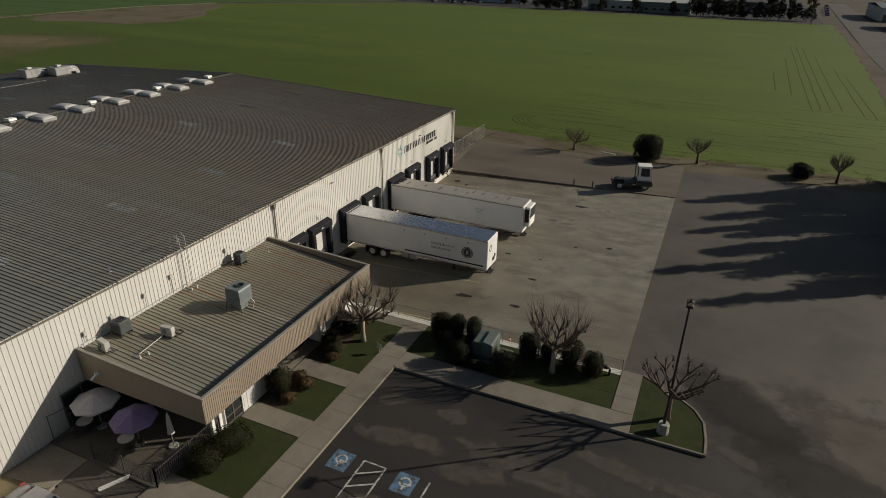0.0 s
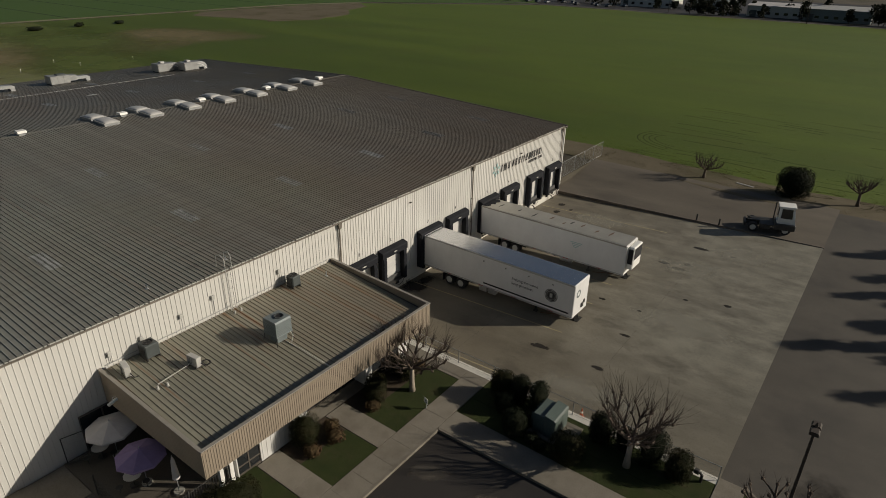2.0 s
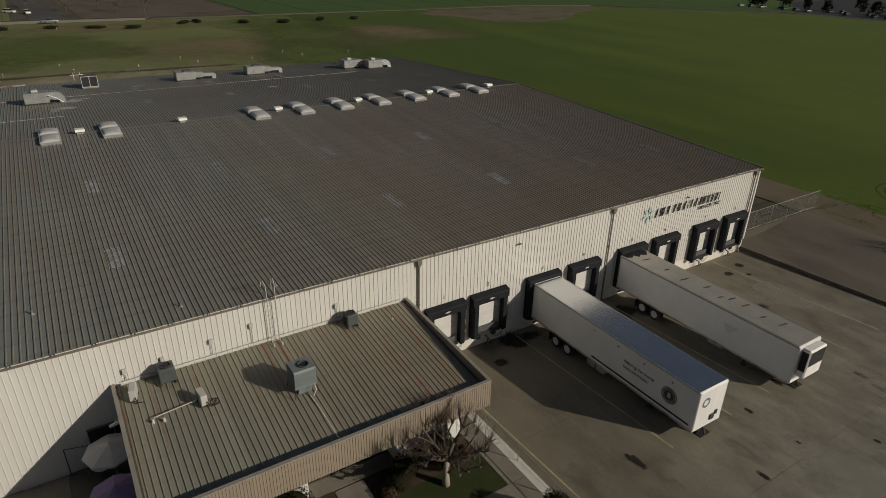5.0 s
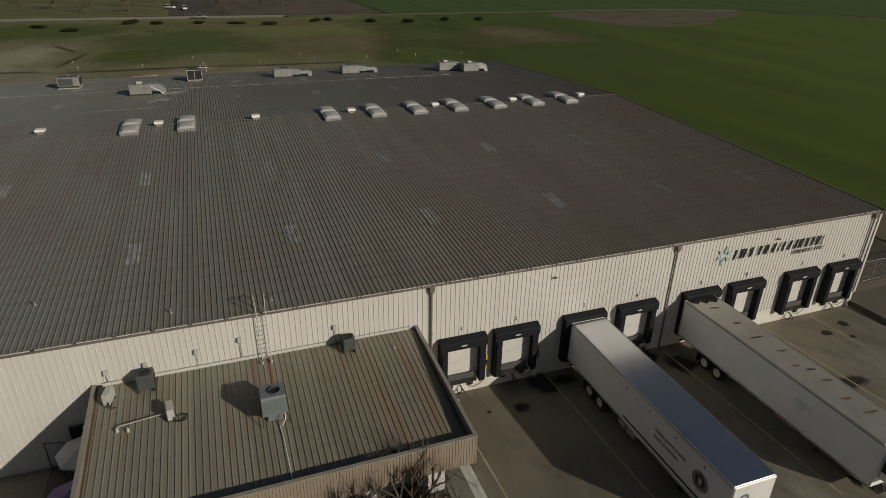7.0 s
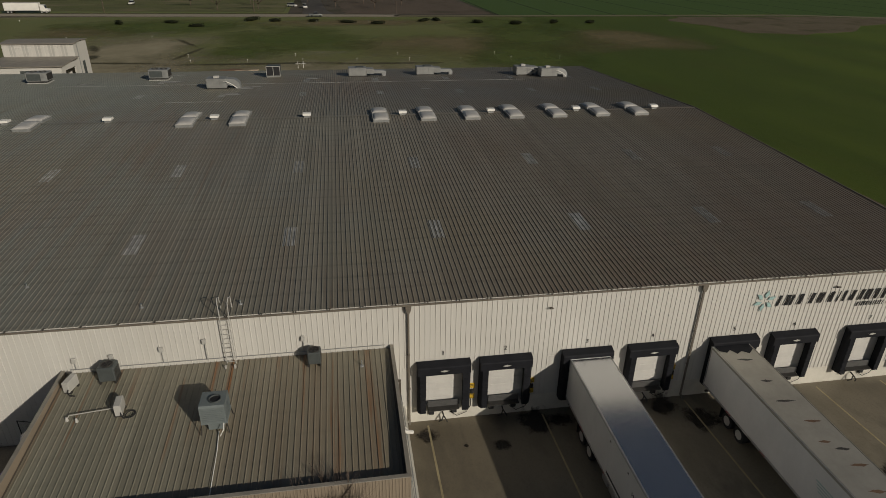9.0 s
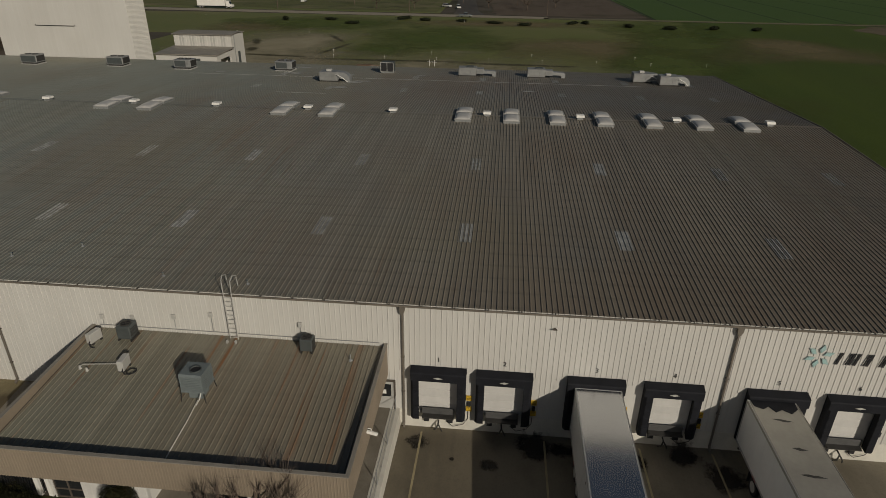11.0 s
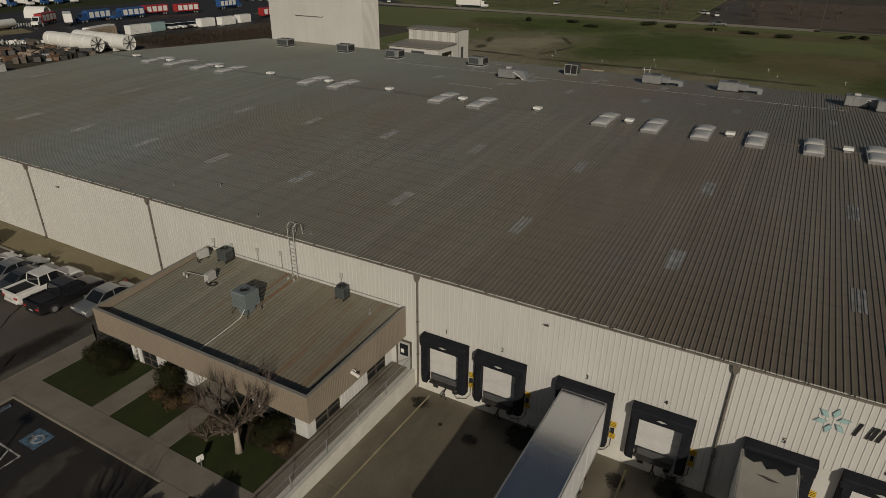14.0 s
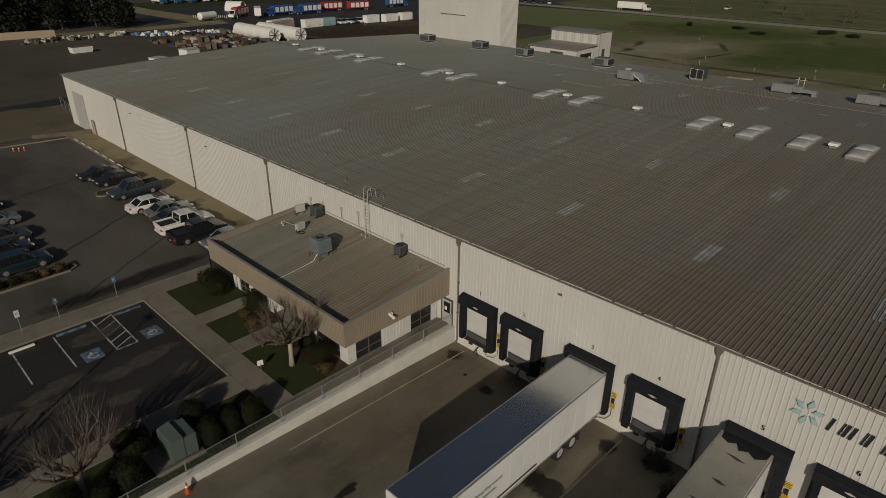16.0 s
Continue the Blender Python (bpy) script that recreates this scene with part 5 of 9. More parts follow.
def mini_split(x, y, z, turn):
    c = thing("mini_split_unit", "pale upright mini-split condenser on roof blocks", "air conditioner", pose(x, y, z, 0, 0, turn), "mini-split units on the office roof")
    for sx in (-0.3, 0.3):
        part("block", MB().box(sx - 0.06, sx + 0.06, -0.2, 0.2, 0, 0.1), STEEL_DARK, c)
    part("casing", MB().box(-0.43, 0.43, -0.17, 0.17, 0.1, 0.72, 0.025), UNIT_PALE, c)
    ring = MB()
    ring.rings([[(u - 0.1, -0.172, w + 0.4) for u, w in circle(0, 0, 0.24, 18)], [(u - 0.1, -0.19, w + 0.4) for u, w in circle(0, 0, 0.24, 18)], [(u - 0.1, -0.19, w + 0.4) for u, w in circle(0, 0, 0.2, 18)]], cap=False)
    part("grille_ring", ring, UNIT_PALE, c)
    for k in range(6):
        part("grille_bar", MB().box(-0.33, 0.13, -0.186, -0.176, 0.2 + 0.075 * k, 0.215 + 0.075 * k), UNIT_DARK, c)
    part("line_set", MB().tube([(0.4, 0.1, 0.3), (0.55, 0.15, 0.25), (0.6, 0.25, 0.06), (0.55, 0.5, 0.03)], 0.03, 6), BLACK, c)


mini_split(-30.75, 19.85, office_z(-30.75) + 0.03, -12)
mini_split(-28.75, 22.8, office_z(-28.75) + 0.03, 6)

cool = thing("evaporative_cooler", "large blue-grey evaporative cooler box with a round top vent on legs", "air conditioner", pose(-27.3, 27.73, office_z(-27.3)))
for sx in (-1, 1):
    for sy in (-1, 1):
        part("leg", MB().tube([(sx * 0.66, sy * 0.66, 0.0), (sx * 0.58, sy * 0.58, 0.6)], 0.025, 6), STEEL_DARK, cool)
part("duct", MB().rings([[(sx * r, sy * r, z) for sx, sy in ((-1, -1), (1, -1), (1, 1), (-1, 1))] for z, r in ((0.03, 0.36), (0.35, 0.36), (0.6, 0.54))]), UNIT, cool, "tapered sheet-metal plenum")
part("casing", MB().prism([(-0.6, 0.6), (0.6, 0.6), (0.6, 1.55), (0.54, 1.66), (-0.54, 1.66), (-0.6, 1.55)], -0.6, 0.6, "y"), UNIT, cool)
part("base_pan", MB().box(-0.63, 0.63, -0.63, 0.63, 0.56, 0.66, 0.02), UNIT, cool)
for k in range(7):
    part("pad_louvre", MB().box(0.602, 0.618, -0.5, 0.5, 0.72 + 0.11 * k, 0.755 + 0.11 * k), UNIT, cool)
    part("pad_louvre", MB().box(-0.5, 0.5, 0.602, 0.618, 0.72 + 0.11 * k, 0.755 + 0.11 * k), UNIT, cool)
    part("pad_louvre", MB().box(-0.5, 0.5, -0.618, -0.602, 0.72 + 0.11 * k, 0.755 + 0.11 * k), UNIT, cool)
ring = MB()
fan_ring(ring, 0.1, 0.1, 1.66, 0.3, 0.08)
part("vent_ring", ring, UNIT_DARK, cool)
part("vent_well", MB().poly([(x, y, 1.667) for x, y in circle(0.1, 0.1, 0.26, 18)]), BLACK, cool)
part("drain", MB().tube([(0.6, 0.45, 0.62), (0.85, 0.45, 0.4), (0.9, 0.25, 0.05)], 0.025, 6), WHITE, cool)
pipe = thing("drain_pipe", "thin white drain pipe lying down the office roof", "pipe", pose(0, 0, 0))
part("run", MB().tube([(-26.8, 27.85, office_z(-26.8) + 0.07), (-25.5, 27.95, office_z(-25.5) + 0.07), (-23.0, 28.0, office_z(-23.0) + 0.07)], 0.022, 6), WHITE, pipe)
gas = thing("gas_pipe", "pale gas pipe on stubs across the office roof", "pipe", pose(0, 0, 0))
z0 = office_z(-28.6)
part("run", MB().tube([(-28.55, 20.4, z0 + 0.15), (-28.6, 20.45, z0 + 0.24), (-28.85, 22.5, z0 + 0.26), (-28.95, 22.6, z0 + 0.3)], 0.025, 6), UNIT_PALE, gas)
for x, y in ((-28.5, 20.35), (-28.35, 20.85)):
    part("stub", MB().tube([(x, y, z0), (x, y, z0 + 0.22)], [0.09, 0.05], 8), UNIT_PALE, gas)
for x, y in ((-30.7, 35.0),):
    v = thing("roof_vent_pipe", "short metal vent pipe on the office roof", "vent", pose(x, y, office_z(x)))
    part("flashing", MB().tube([(0, 0, 0.0), (0, 0, 0.06)], [0.14, 0.08], 10), GALV, v)
    part("pipe", MB().tube([(0, 0, 0.05), (0, 0, 0.38)], 0.04, 8), GALV, v)

coil = thing("hose_coil", "loose black hose looped beside a small roof unit", "hose", pose(-28.55, 23.35, office_z(-28.55) + 0.06))
part("loop", MB().tube([(0.28 * math.cos(a) + 0.02 * a, 0.22 * math.sin(a), 0.02 + 0.01 * a) for a in [0.45 * q for q in range(24)]], 0.025, 5), BLACK, coil)
lad = thing("roof_ladder", "pale steel fixed ladder with curved top rails on the wall", "ladder", pose(WX + 0.28, 27.8, 0))
for s in (-1, 1):
    part("stile", MB().tube([(0, s * 0.24, 4.45), (0, s * 0.24, 7.65), (-0.02, s * 0.26, 8.45), (-0.3, s * 0.3, 8.65), (-0.75, s * 0.3, 8.45), (-0.85, s * 0.3, 7.7)], 0.028, 6), UNIT_PALE, lad)
for k in range(10):
    part("rung", MB().tube([(0, -0.24, 4.7 + 0.3 * k), (0, 0.24, 4.7 + 0.3 * k)], 0.018, 5), UNIT_PALE, lad)
part("foot_box", MB().box(-0.1, 0.5, -0.35, 0.35, 4.38, 4.46).box(0.35, 0.45, -0.3, -0.2, 4.46, 4.75).box(0.35, 0.45, 0.2, 0.3, 4.46, 4.75), UNIT_PALE, lad)
cond = thing("wall_conduit", "thin wall conduit with grey switch boxes above the office roof", "conduit", pose(WX + 0.08, 0, 0))
part("run", MB().tube([(0, 19.4, 4.85), (0, 36.4, 4.85)], 0.025, 6), GALV, cond)
for y, z in ((19.7, 5.3), (21.6, 5.35), (24.2, 5.6), (26.5, 5.9), (31.8, 5.6)):
    part("switch_box", MB().box(-0.02, 0.1, y - 0.11, y + 0.11, z, z + 0.3, 0.01), UNIT_PALE, cond, "pale switch box")
    part("drop", MB().tube([(0.02, y, z), (0.02, y, 4.87)], 0.02, 5), GALV, cond)

# warehouse roof: pairs of dome skylights over the ridge and small ridge vents
dome = MB()
L2, W2 = 1.15, 0.78
loops = []
for f, k in ((-1.0, 0.03), (-0.9, 0.5), (-0.7, 0.86), (-0.4, 1.0), (0.4, 1.0), (0.7, 0.86), (0.9, 0.5), (1.0, 0.03)):
    arch = [(math.cos(math.pi * j / 8), math.sin(math.pi * j / 8)) for j in range(9)]
    loops.append([(f * L2, W2 * c * (0.94 + 0.06 * k), 0.24 + 0.02 * (sn > 0.01) + 0.2 * k * sn) for c, sn in arch])
dome.rings(loops)
dome_me = dome.mesh("dome", DOME, True)
curb_me = MB().box(-L2 - 0.06, L2 + 0.06, -W2 - 0.06, W2 + 0.06, -0.12, 0.2, 0.02).mesh("curb", GALV)
frame_me = MB().box(-L2 - 0.09, L2 + 0.09, -W2 - 0.09, W2 + 0.09, 0.205, 0.26, 0.02).mesh("frame", UNIT_PALE)
DOME_Y = [68.0, 63.4, 58.4, 53.5, 48.6, 43.8, 38.7, 24.0, 18.8, 3.7, -1.3, -16.8, -21.9, -27.6, -32.8]
for y in DOME_Y:
    for sx in (1, -1):
        x = XR + sx * 1.42
        t = thing("dome_skylight", "white domed acrylic skylight on a metal curb near the ridge", "skylight", pose(x, y, (near_z(x) if sx > 0 else far_z(x)) + 0.06, 0, sx * math.degrees(math.atan(SLOPE)), 0), "dome skylights along the ridge")
        part("curb", curb_me, GALV, t)
        part("frame", frame_me, UNIT_PALE, t)
        part("dome", dome_me, DOME, t)
for y in (70.6, 61.1, 51.1, 41.2, 30.9, 21.4, 10.9, 1.2, -9.2, -19.3, -30.0, -38.0):
    t = thing("ridge_vent", "small white box vent on the roof ridge", "vent", pose(XR, y, ZR + 0.07), "small vents along the ridge")
    part("throat", MB().box(-0.3, 0.3, -0.3, 0.3, -0.05, 0.2), GALV, t)
    part("hood", MB().prism([(-0.46, 0.2), (0.46, 0.2), (0.36, 0.42), (-0.36, 0.42)], -0.42, 0.42, "y"), WHITE, t)


UNIT_SILVER = simple("dull_silver_casing", (0.3, 0.305, 0.3), 0.45, 0.35, vary=0.25, scale=1.0, grain=8)


def rooftop_unit(x, y, kind):
    z = far_z(x) + 0.04
    if kind == "long":
        t = thing("rooftop_unit", "pale boxy rooftop air handler with a low duct", "air conditioner", pose(x, y, z), "rooftop units on the far slope")
        part("skid", MB().box(-0.9, 0.9, -2.6, 0.6, 0.0, 0.12), STEEL_DARK, t)
        part("casing", MB().box(-0.95, 0.95, -2.7, 0.0, 0.12, 1.25, 0.04), UNIT_SILVER, t)
        part("coil_box", MB().box(-0.7, 0.7, 0.0, 1.1, 0.3, 1.1, 0.04), UNIT_SILVER, t)
        for k in range(3):
            part("access_panel", MB().box(0.95, 0.98, -2.6 + 0.86 * k, -1.82 + 0.86 * k, 0.22, 1.15, 0.02), UNIT_SILVER, t)
        part("duct", MB().prism([(0.2, 0.42), (0.2, 0.85), (2.6, 0.8), (3.0, 0.62), (3.0, 0.0), (2.45, 0.0), (2.4, 0.38)], -0.5, 0.5, "x"), GALV, t, "low metal duct turning down into the roof")
        part("hood", MB().prism([(-0.4, 1.25), (-0.4, 1.38), (-1.5, 1.38), (-1.5, 1.25)], -0.5, 0.5, "x"), UNIT_DARK, t)
    elif kind == "arch":
        t = thing("rooftop_unit", "dull silver rooftop unit with round-cornered ducts", "air conditioner", pose(x, y, z), "rooftop units on the far slope")
        part("skid", MB().box(-0.9, 0.9, -1.3, 1.4, 0.0, 0.14), STEEL_DARK, t)
        part("casing", MB().box(-1.0, 1.0, -1.4, 1.2, 0.14, 1.35, 0.05), UNIT_SILVER, t)
        arc = [(1.5 + 1.5 * math.cos(a) * 0.85 + 0.1, 0.35 + 0.95 * math.sin(a)) for a in [math.pi / 2 - 0.26 * q for q in range(7)]]
        part("elbow_duct", MB().prism([(1.2, 0.4), (1.2, 1.28)] + arc + [(2.9, 0.0), (2.3, 0.0), (2.25, 0.38)], -0.65, 0.65, "x"), GALV, t, "round-cornered metal duct")
        for k in range(3):
            part("access_panel", MB().box(1.0, 1.03, -1.3 + 0.82 * k, -0.56 + 0.82 * k, 0.25, 1.22, 0.02), UNIT_SILVER, t)
        part("vent_cap", MB().box(-0.35, 0.35, -0.5, 0.2, 1.35, 1.6, 0.04), UNIT_PALE, t)
        part("pipe", MB().tube([(1.02, 0.9, 1.0), (1.2, 1.2, 1.05), (1.2, 1.9, 0.7), (1.0, 2.6, 0.1)], 0.05, 6), WHITE, t)
    elif kind == "panel":
        t = thing("rooftop_unit", "rooftop condenser with two tall black coil panels in a pale frame", "air conditioner", pose(x, y, z), "rooftop units on the far slope")
        part("skid", MB().box(-0.8, 0.8, -0.95, 0.95, 0.0, 0.14), GALV, t)
        part("casing", MB().box(-0.85, 0.85, -1.0, 1.0, 0.14, 1.6, 0.03), UNIT_DARK, t)
        for s in (-0.5, 0.5):
            part("coil_face", MB().box(0.85, 0.88, s - 0.44, s + 0.44, 0.28, 1.52), BLACK, t)
        for s in (-0.98, 0.0, 0.98):
            part("frame_bar", MB().box(0.86, 0.92, s - 0.035, s + 0.035, 0.14, 1.6), UNIT_PALE, t)
        for zz in (0.16, 1.54):
            part("frame_bar", MB().box(0.862, 0.915, -0.98, 0.98, zz, zz + 0.07), UNIT_PALE, t)
    else:
        t = thing("rooftop_unit", "boxy grey rooftop condenser with a dark coil face", "air conditioner", pose(x, y, z), "rooftop units on the far slope")
        part("curb", MB().box(-1.2, 1.2, -1.35, 1.35, -0.02, 0.1), UNIT_PALE, t)
        part("skid", MB().box(-1.0, 1.0, -1.15, 1.15, 0.1, 0.3), STEEL_DARK, t)
        part("casing", MB().box(-1.05, 1.05, -1.35, 1.35, 0.3, 1.45, 0.05), UNIT_SILVER, t)
        part("coil_face", MB().box(1.05, 1.07, -1.2, 0.55 if kind == "grey" else 1.2, 0.42, 1.3), UNIT_DARK, t, "dark coil face")
        part("side_coil", MB().box(-0.9, 0.9, 1.35, 1.37, 0.45, 1.3), STEEL_DARK, t)
        for s in (-0.62, 0.62):
            rg = MB()
            fan_ring(rg, 0, s, 1.45, 0.45, 0.08)
            part("fan_ring", rg, STEEL_DARK, t)


for x, y, kind in ((-99.4, 38.6, "long"), (-99.8, 49.0, "long"), (-95.6, 66.3, "arch"), (-97.8, 63.0, "arch"), (-100.0, 24.8, "panel"), (-99.0, 8.8, "grey"), (-97.6, -6.8, "grey"), (-98.6, -18.4, "dark"), (-98.0, -32.4, "dark"), (-90.0, 18.4, "arch")):
    rooftop_unit(x, y, kind)
rnd = random.Random(5)
for x, y in ((-33.4, 23.2), (-33.1, 28.5), (-36.4, 16.2), (-34.7, 12.6)):
    t = thing("roof_vent_pipe", "tiny metal vent pipe on the warehouse roof", "vent", pose(x, y, near_z(x)))
    part("flashing", MB().tube([(0, 0, 0.0), (0, 0, 0.06)], [0.13, 0.07], 8), GALV, t)
    part("pipe", MB().tube([(0, 0, 0.05), (0, 0, 0.22)], 0.035, 8), GALV, t)
    part("cap", MB().tube([(0, 0, 0.22), (0, 0, 0.26)], 0.06, 8), UNIT, t)


# ---- vehicles ----
def wheel(parent, x, y, r, w, rim=ALU, dual=False):
    """A tyre with its rim, axle along y."""
    t = MB()
    prof = [(-w / 2, r * 0.62), (-w / 2, r * 0.93), (-w * 0.36, r), (w * 0.36, r), (w / 2, r * 0.93), (w / 2, r * 0.62)]
    t.rings([[(px * 1.0, yy, pz) for px, pz in circle(0, 0, rr, 18)] for yy, rr in prof], cap=True)
    tyre = part("tyre", t, BLACK, parent, smooth=False, at=(x, y, r))
    for s in (-1, 1):
        rm = MB()
        rm.rings([[(px, s * (w / 2 + 0.004), pz) for px, pz in circle(0, 0, r * 0.6, 14)], [(px, s * (w / 2 - 0.03), pz) for px, pz in circle(0, 0, r * 0.5, 14)], [(px, s * (w / 2 + 0.02), pz) for px, pz in circle(0, 0, r * 0.2, 14)]])
        part("rim", rm, rim, tyre)


def trailer(x_rear, x_front, y, y_front, kind):
    """A box trailer backed to a dock; local x runs forward from the rear."""
    L = x_front - x_rear
    yaw = math.degrees(math.atan2(y_front - y, L))
    zr = apron_z(x_rear + 3.5)
    leg_z, nose_z = apron_z(x_front - 3.4) - zr, apron_z(x_front - 0.5) - zr      # the apron rises towards the nose
    reefer = kind == "reefer"
    t = thing("semi_trailer", "white refrigerated semi-trailer with a dusty roof backed to a dock" if reefer else "white dry-van semi-trailer with dark side stripe backed to a dock", "trailer", pose(x_rear, y, zr, 0, 0, yaw), "trailers at the docks")
    W, H0, H1 = 1.29, 1.12, 4.05
    part("body", MB().box(0, L, -W, W, H0, H1, 0.05), TRAILER, t)
    part("roof_skin", MB().box(0.12, L - 0.1, -W + 0.06, W - 0.06, H1 + 0.002, H1 + 0.02, 0.01), OLD_ROOF if reefer else TRAILER_ROOF, t)
    for k in range(int(L / 1.2)):
        x = 0.6 + k * 1.2
        for s in (-1, 1):
            part("side_post", MB().box(x - 0.02, x + 0.02, min(s * W, s * (W + 0.006)), max(s * W, s * (W + 0.006)), H0 + 0.12, H1 - 0.12), TRAILER, t)
    for s in (-1, 1):
        y0, y1 = min(s * (W - 0.02), s * (W + 0.025)), max(s * (W - 0.02), s * (W + 0.025))
        part("bottom_rail", MB().box(0.05, L - 0.05, y0, y1, H0 - 0.02, H0 + 0.12, 0.01), ALU, t)
        part("top_rail", MB().box(0.05, L - 0.05, y0, y1, H1 - 0.12, H1 + 0.012, 0.01), ALU if not reefer else OLD_ROOF, t)
        for k in range(9):
            part("marker_strip", MB().box(1.0 + k * 1.7, 1.5 + k * 1.7, min(s * (W + 0.026), s * (W + 0.03)), max(s * (W + 0.026), s * (W + 0.03)), H0 + 0.02, H0 + 0.07), RED if k % 2 else WHITE, t)
    part("rear_frame", MB().box(-0.02, 0.1, -W - 0.02, W + 0.02, H0 - 0.05, H1 + 0.025, 0.02), ALU, t)
    part("chassis_rail", MB().box(0.8, L - 0.6, -0.55, -0.42, 0.85, H0 - 0.01).box(0.8, L - 0.6, 0.42, 0.55, 0.85, H0 - 0.01), STEEL_DARK, t)
    for k in range(10):
        part("cross_member", MB().box(1.0 + 1.5 * k, 1.1 + 1.5 * k, -W + 0.1, W - 0.1, 0.98, H0 - 0.012), STEEL_DARK, t)
    for ax in (2.9, 4.15):
        part("axle", MB().tube([(ax, -0.95, 0.52), (ax, 0.95, 0.52)], 0.07, 8), STEEL_DARK, t)
        for s in (-1, 1):
            wheel(t, ax, s * 1.08, 0.52, 0.28, UNIT_PALE)
            wheel(t, ax, s * 0.76, 0.52, 0.26, UNIT_PALE)
    part("bogie", MB().box(2.1, 5.0, -0.5, 0.5, 0.5, 0.84, 0.03), STEEL_DARK, t)
    for s in (-1, 1):
        part("mud_flap", MB().box(2.15, 2.18, min(s * 0.65, s * 1.22), max(s * 0.65, s * 1.22), 0.18, 0.95), BLACK, t)
        part("landing_leg", MB().box(L - 3.55, L - 3.42, min(s * 0.75, s * 0.88), max(s * 0.75, s * 0.88), leg_z + 0.1, H0), STEEL_DARK, t)
        part("landing_foot", MB().box(L - 3.65, L - 3.32, min(s * 0.68, s * 0.95), max(s * 0.68, s * 0.95), leg_z, leg_z + 0.1), STEEL_DARK, t)
    part("landing_brace", MB().tube([(L - 3.48, -0.8, 0.75), (L - 3.48, 0.8, 0.75)], 0.03, 6).tube([(L - 3.48, -0.8, 0.7), (L - 2.6, -0.4, 1.05)], 0.03, 6).tube([(L - 3.48, 0.8, 0.7), (L - 2.6, 0.4, 1.05)], 0.03, 6), STEEL_DARK, t)
    part("under_ride_guard", MB().box(0.05, 0.15, -1.1, 1.1, 0.55, 0.65).box(0.05, 0.13, -0.6, -0.52, 0.65, 1.1).box(0.05, 0.13, 0.52, 0.6, 0.65, 1.1), STEEL_DARK, t)
    # nose stand under the kingpin
    part("nose_stand", MB().tube([(L - 0.2, -0.35, nose_z + 0.05), (L - 0.25, 0.0, H0)], 0.05, 6).tube([(L - 0.2, 0.35, nose_z + 0.05), (L - 0.25, 0.0, H0)], 0.05, 6).tube([(L + 0.05, 0.0, nose_z + 0.05), (L - 0.25, 0.0, H0)], 0.05, 6).box(L - 0.4, L + 0.15, -0.45, 0.45, nose_z, nose_z + 0.06), STEEL_DARK, t, "trailer nose stand")
    part("stand_drawbar", MB().tube([(L - 0.6, 0.0, nose_z + 0.12), (L - 3.0, -0.9, leg_z + 0.06)], 0.04, 6), RUST, t)
    if reefer:
        part("front_wall", MB().box(L, L + 0.03, -W + 0.05, W - 0.05, H0 + 0.05, H1 - 0.05), WHITE, t)
        ru = part("cooling_unit", MB().box(L + 0.03, L + 0.62, -0.98, 0.98, 1.75, 3.95, 0.09), WHITE, t, "white front refrigeration unit")
        part("cooling_grille", MB().box(L + 0.621, L + 0.635, -0.85, 0.85, 2.7, 3.8), BLACK, ru)
        for s in (-1, 1):
            part("cooling_side_grille", MB().box(L + 0.1, L + 0.55, min(s * 0.98, s * 0.993), max(s * 0.98, s * 0.993), 2.3, 3.75, 0.005), BLACK, ru)
        part("fuel_tank", MB().tube([(L - 6.5, -0.6, 0.75), (L - 5.3, -0.6, 0.75)], 0.3, 12), ALU, t)
        rq = random.Random(21)
        for x in (1.5, 3.6, 5.4, 7.1, 8.6, 9.2, 10.3, 11.9, 13.2):
            cy, ln = rq.uniform(-0.1, 0.5), rq.uniform(0.3, 0.65)
            edge = [(x + rq.uniform(0.06, 0.14) * math.sin(math.pi * q / 6) + 0.12 * q / 6, cy - ln + 2 * ln * q / 6) for q in range(7)] + [(x - rq.uniform(0.05, 0.12) * math.sin(math.pi * q / 6) + 0.12 * (1 - q / 6), cy + ln - 2 * ln * q / 6) for q in range(1, 6)]
            part("roof_scuff", MB().poly([(u, w, H1 + 0.024) for u, w in edge]), RUST if rq.random() < 0.4 else STEEL_DARK, t, "dark torn scuff on the roof")
        flap = [(0.0, -1.15), (0.55, -1.1), (0.75, -0.7), (0.5, -0.35), (0.95, -0.1), (0.7, 0.3), (1.0, 0.7), (0.6, 1.15), (0.0, 1.2)]
        part("torn_flap", MB().prism(flap, H1 + 0.03, H1 + 0.06, "z"), SEAL, t, "torn black seal flap on the roof end")
        for k in range(4):
            part("mark_bar", MB().box(L - 5.4 + 0.1 * k, L - 4.2 - 0.15 * k, -W - 0.012, -W - 0.006, 3.0 - 0.16 * k, 3.06 - 0.16 * k), TEAL_PALE, t, "faint line of lettering")
    else:
        for x0 in (6.2, 7.1):
            part("tool_box", MB().box(x0, x0 + 0.75, -W + 0.02, -W + 0.5, 0.62, 1.08, 0.03), ALU, t, "dull metal box slung under the side")
        part("side_stripe", MB().box(6.6, L - 0.35, -W - 0.012, -W - 0.007, 1.42, 1.56), INK, t, "dark side stripe")
        part("side_stripe", MB().box(6.6, L - 0.35, W + 0.007, W + 0.012, 1.42, 1.56), INK, t, "dark side stripe")
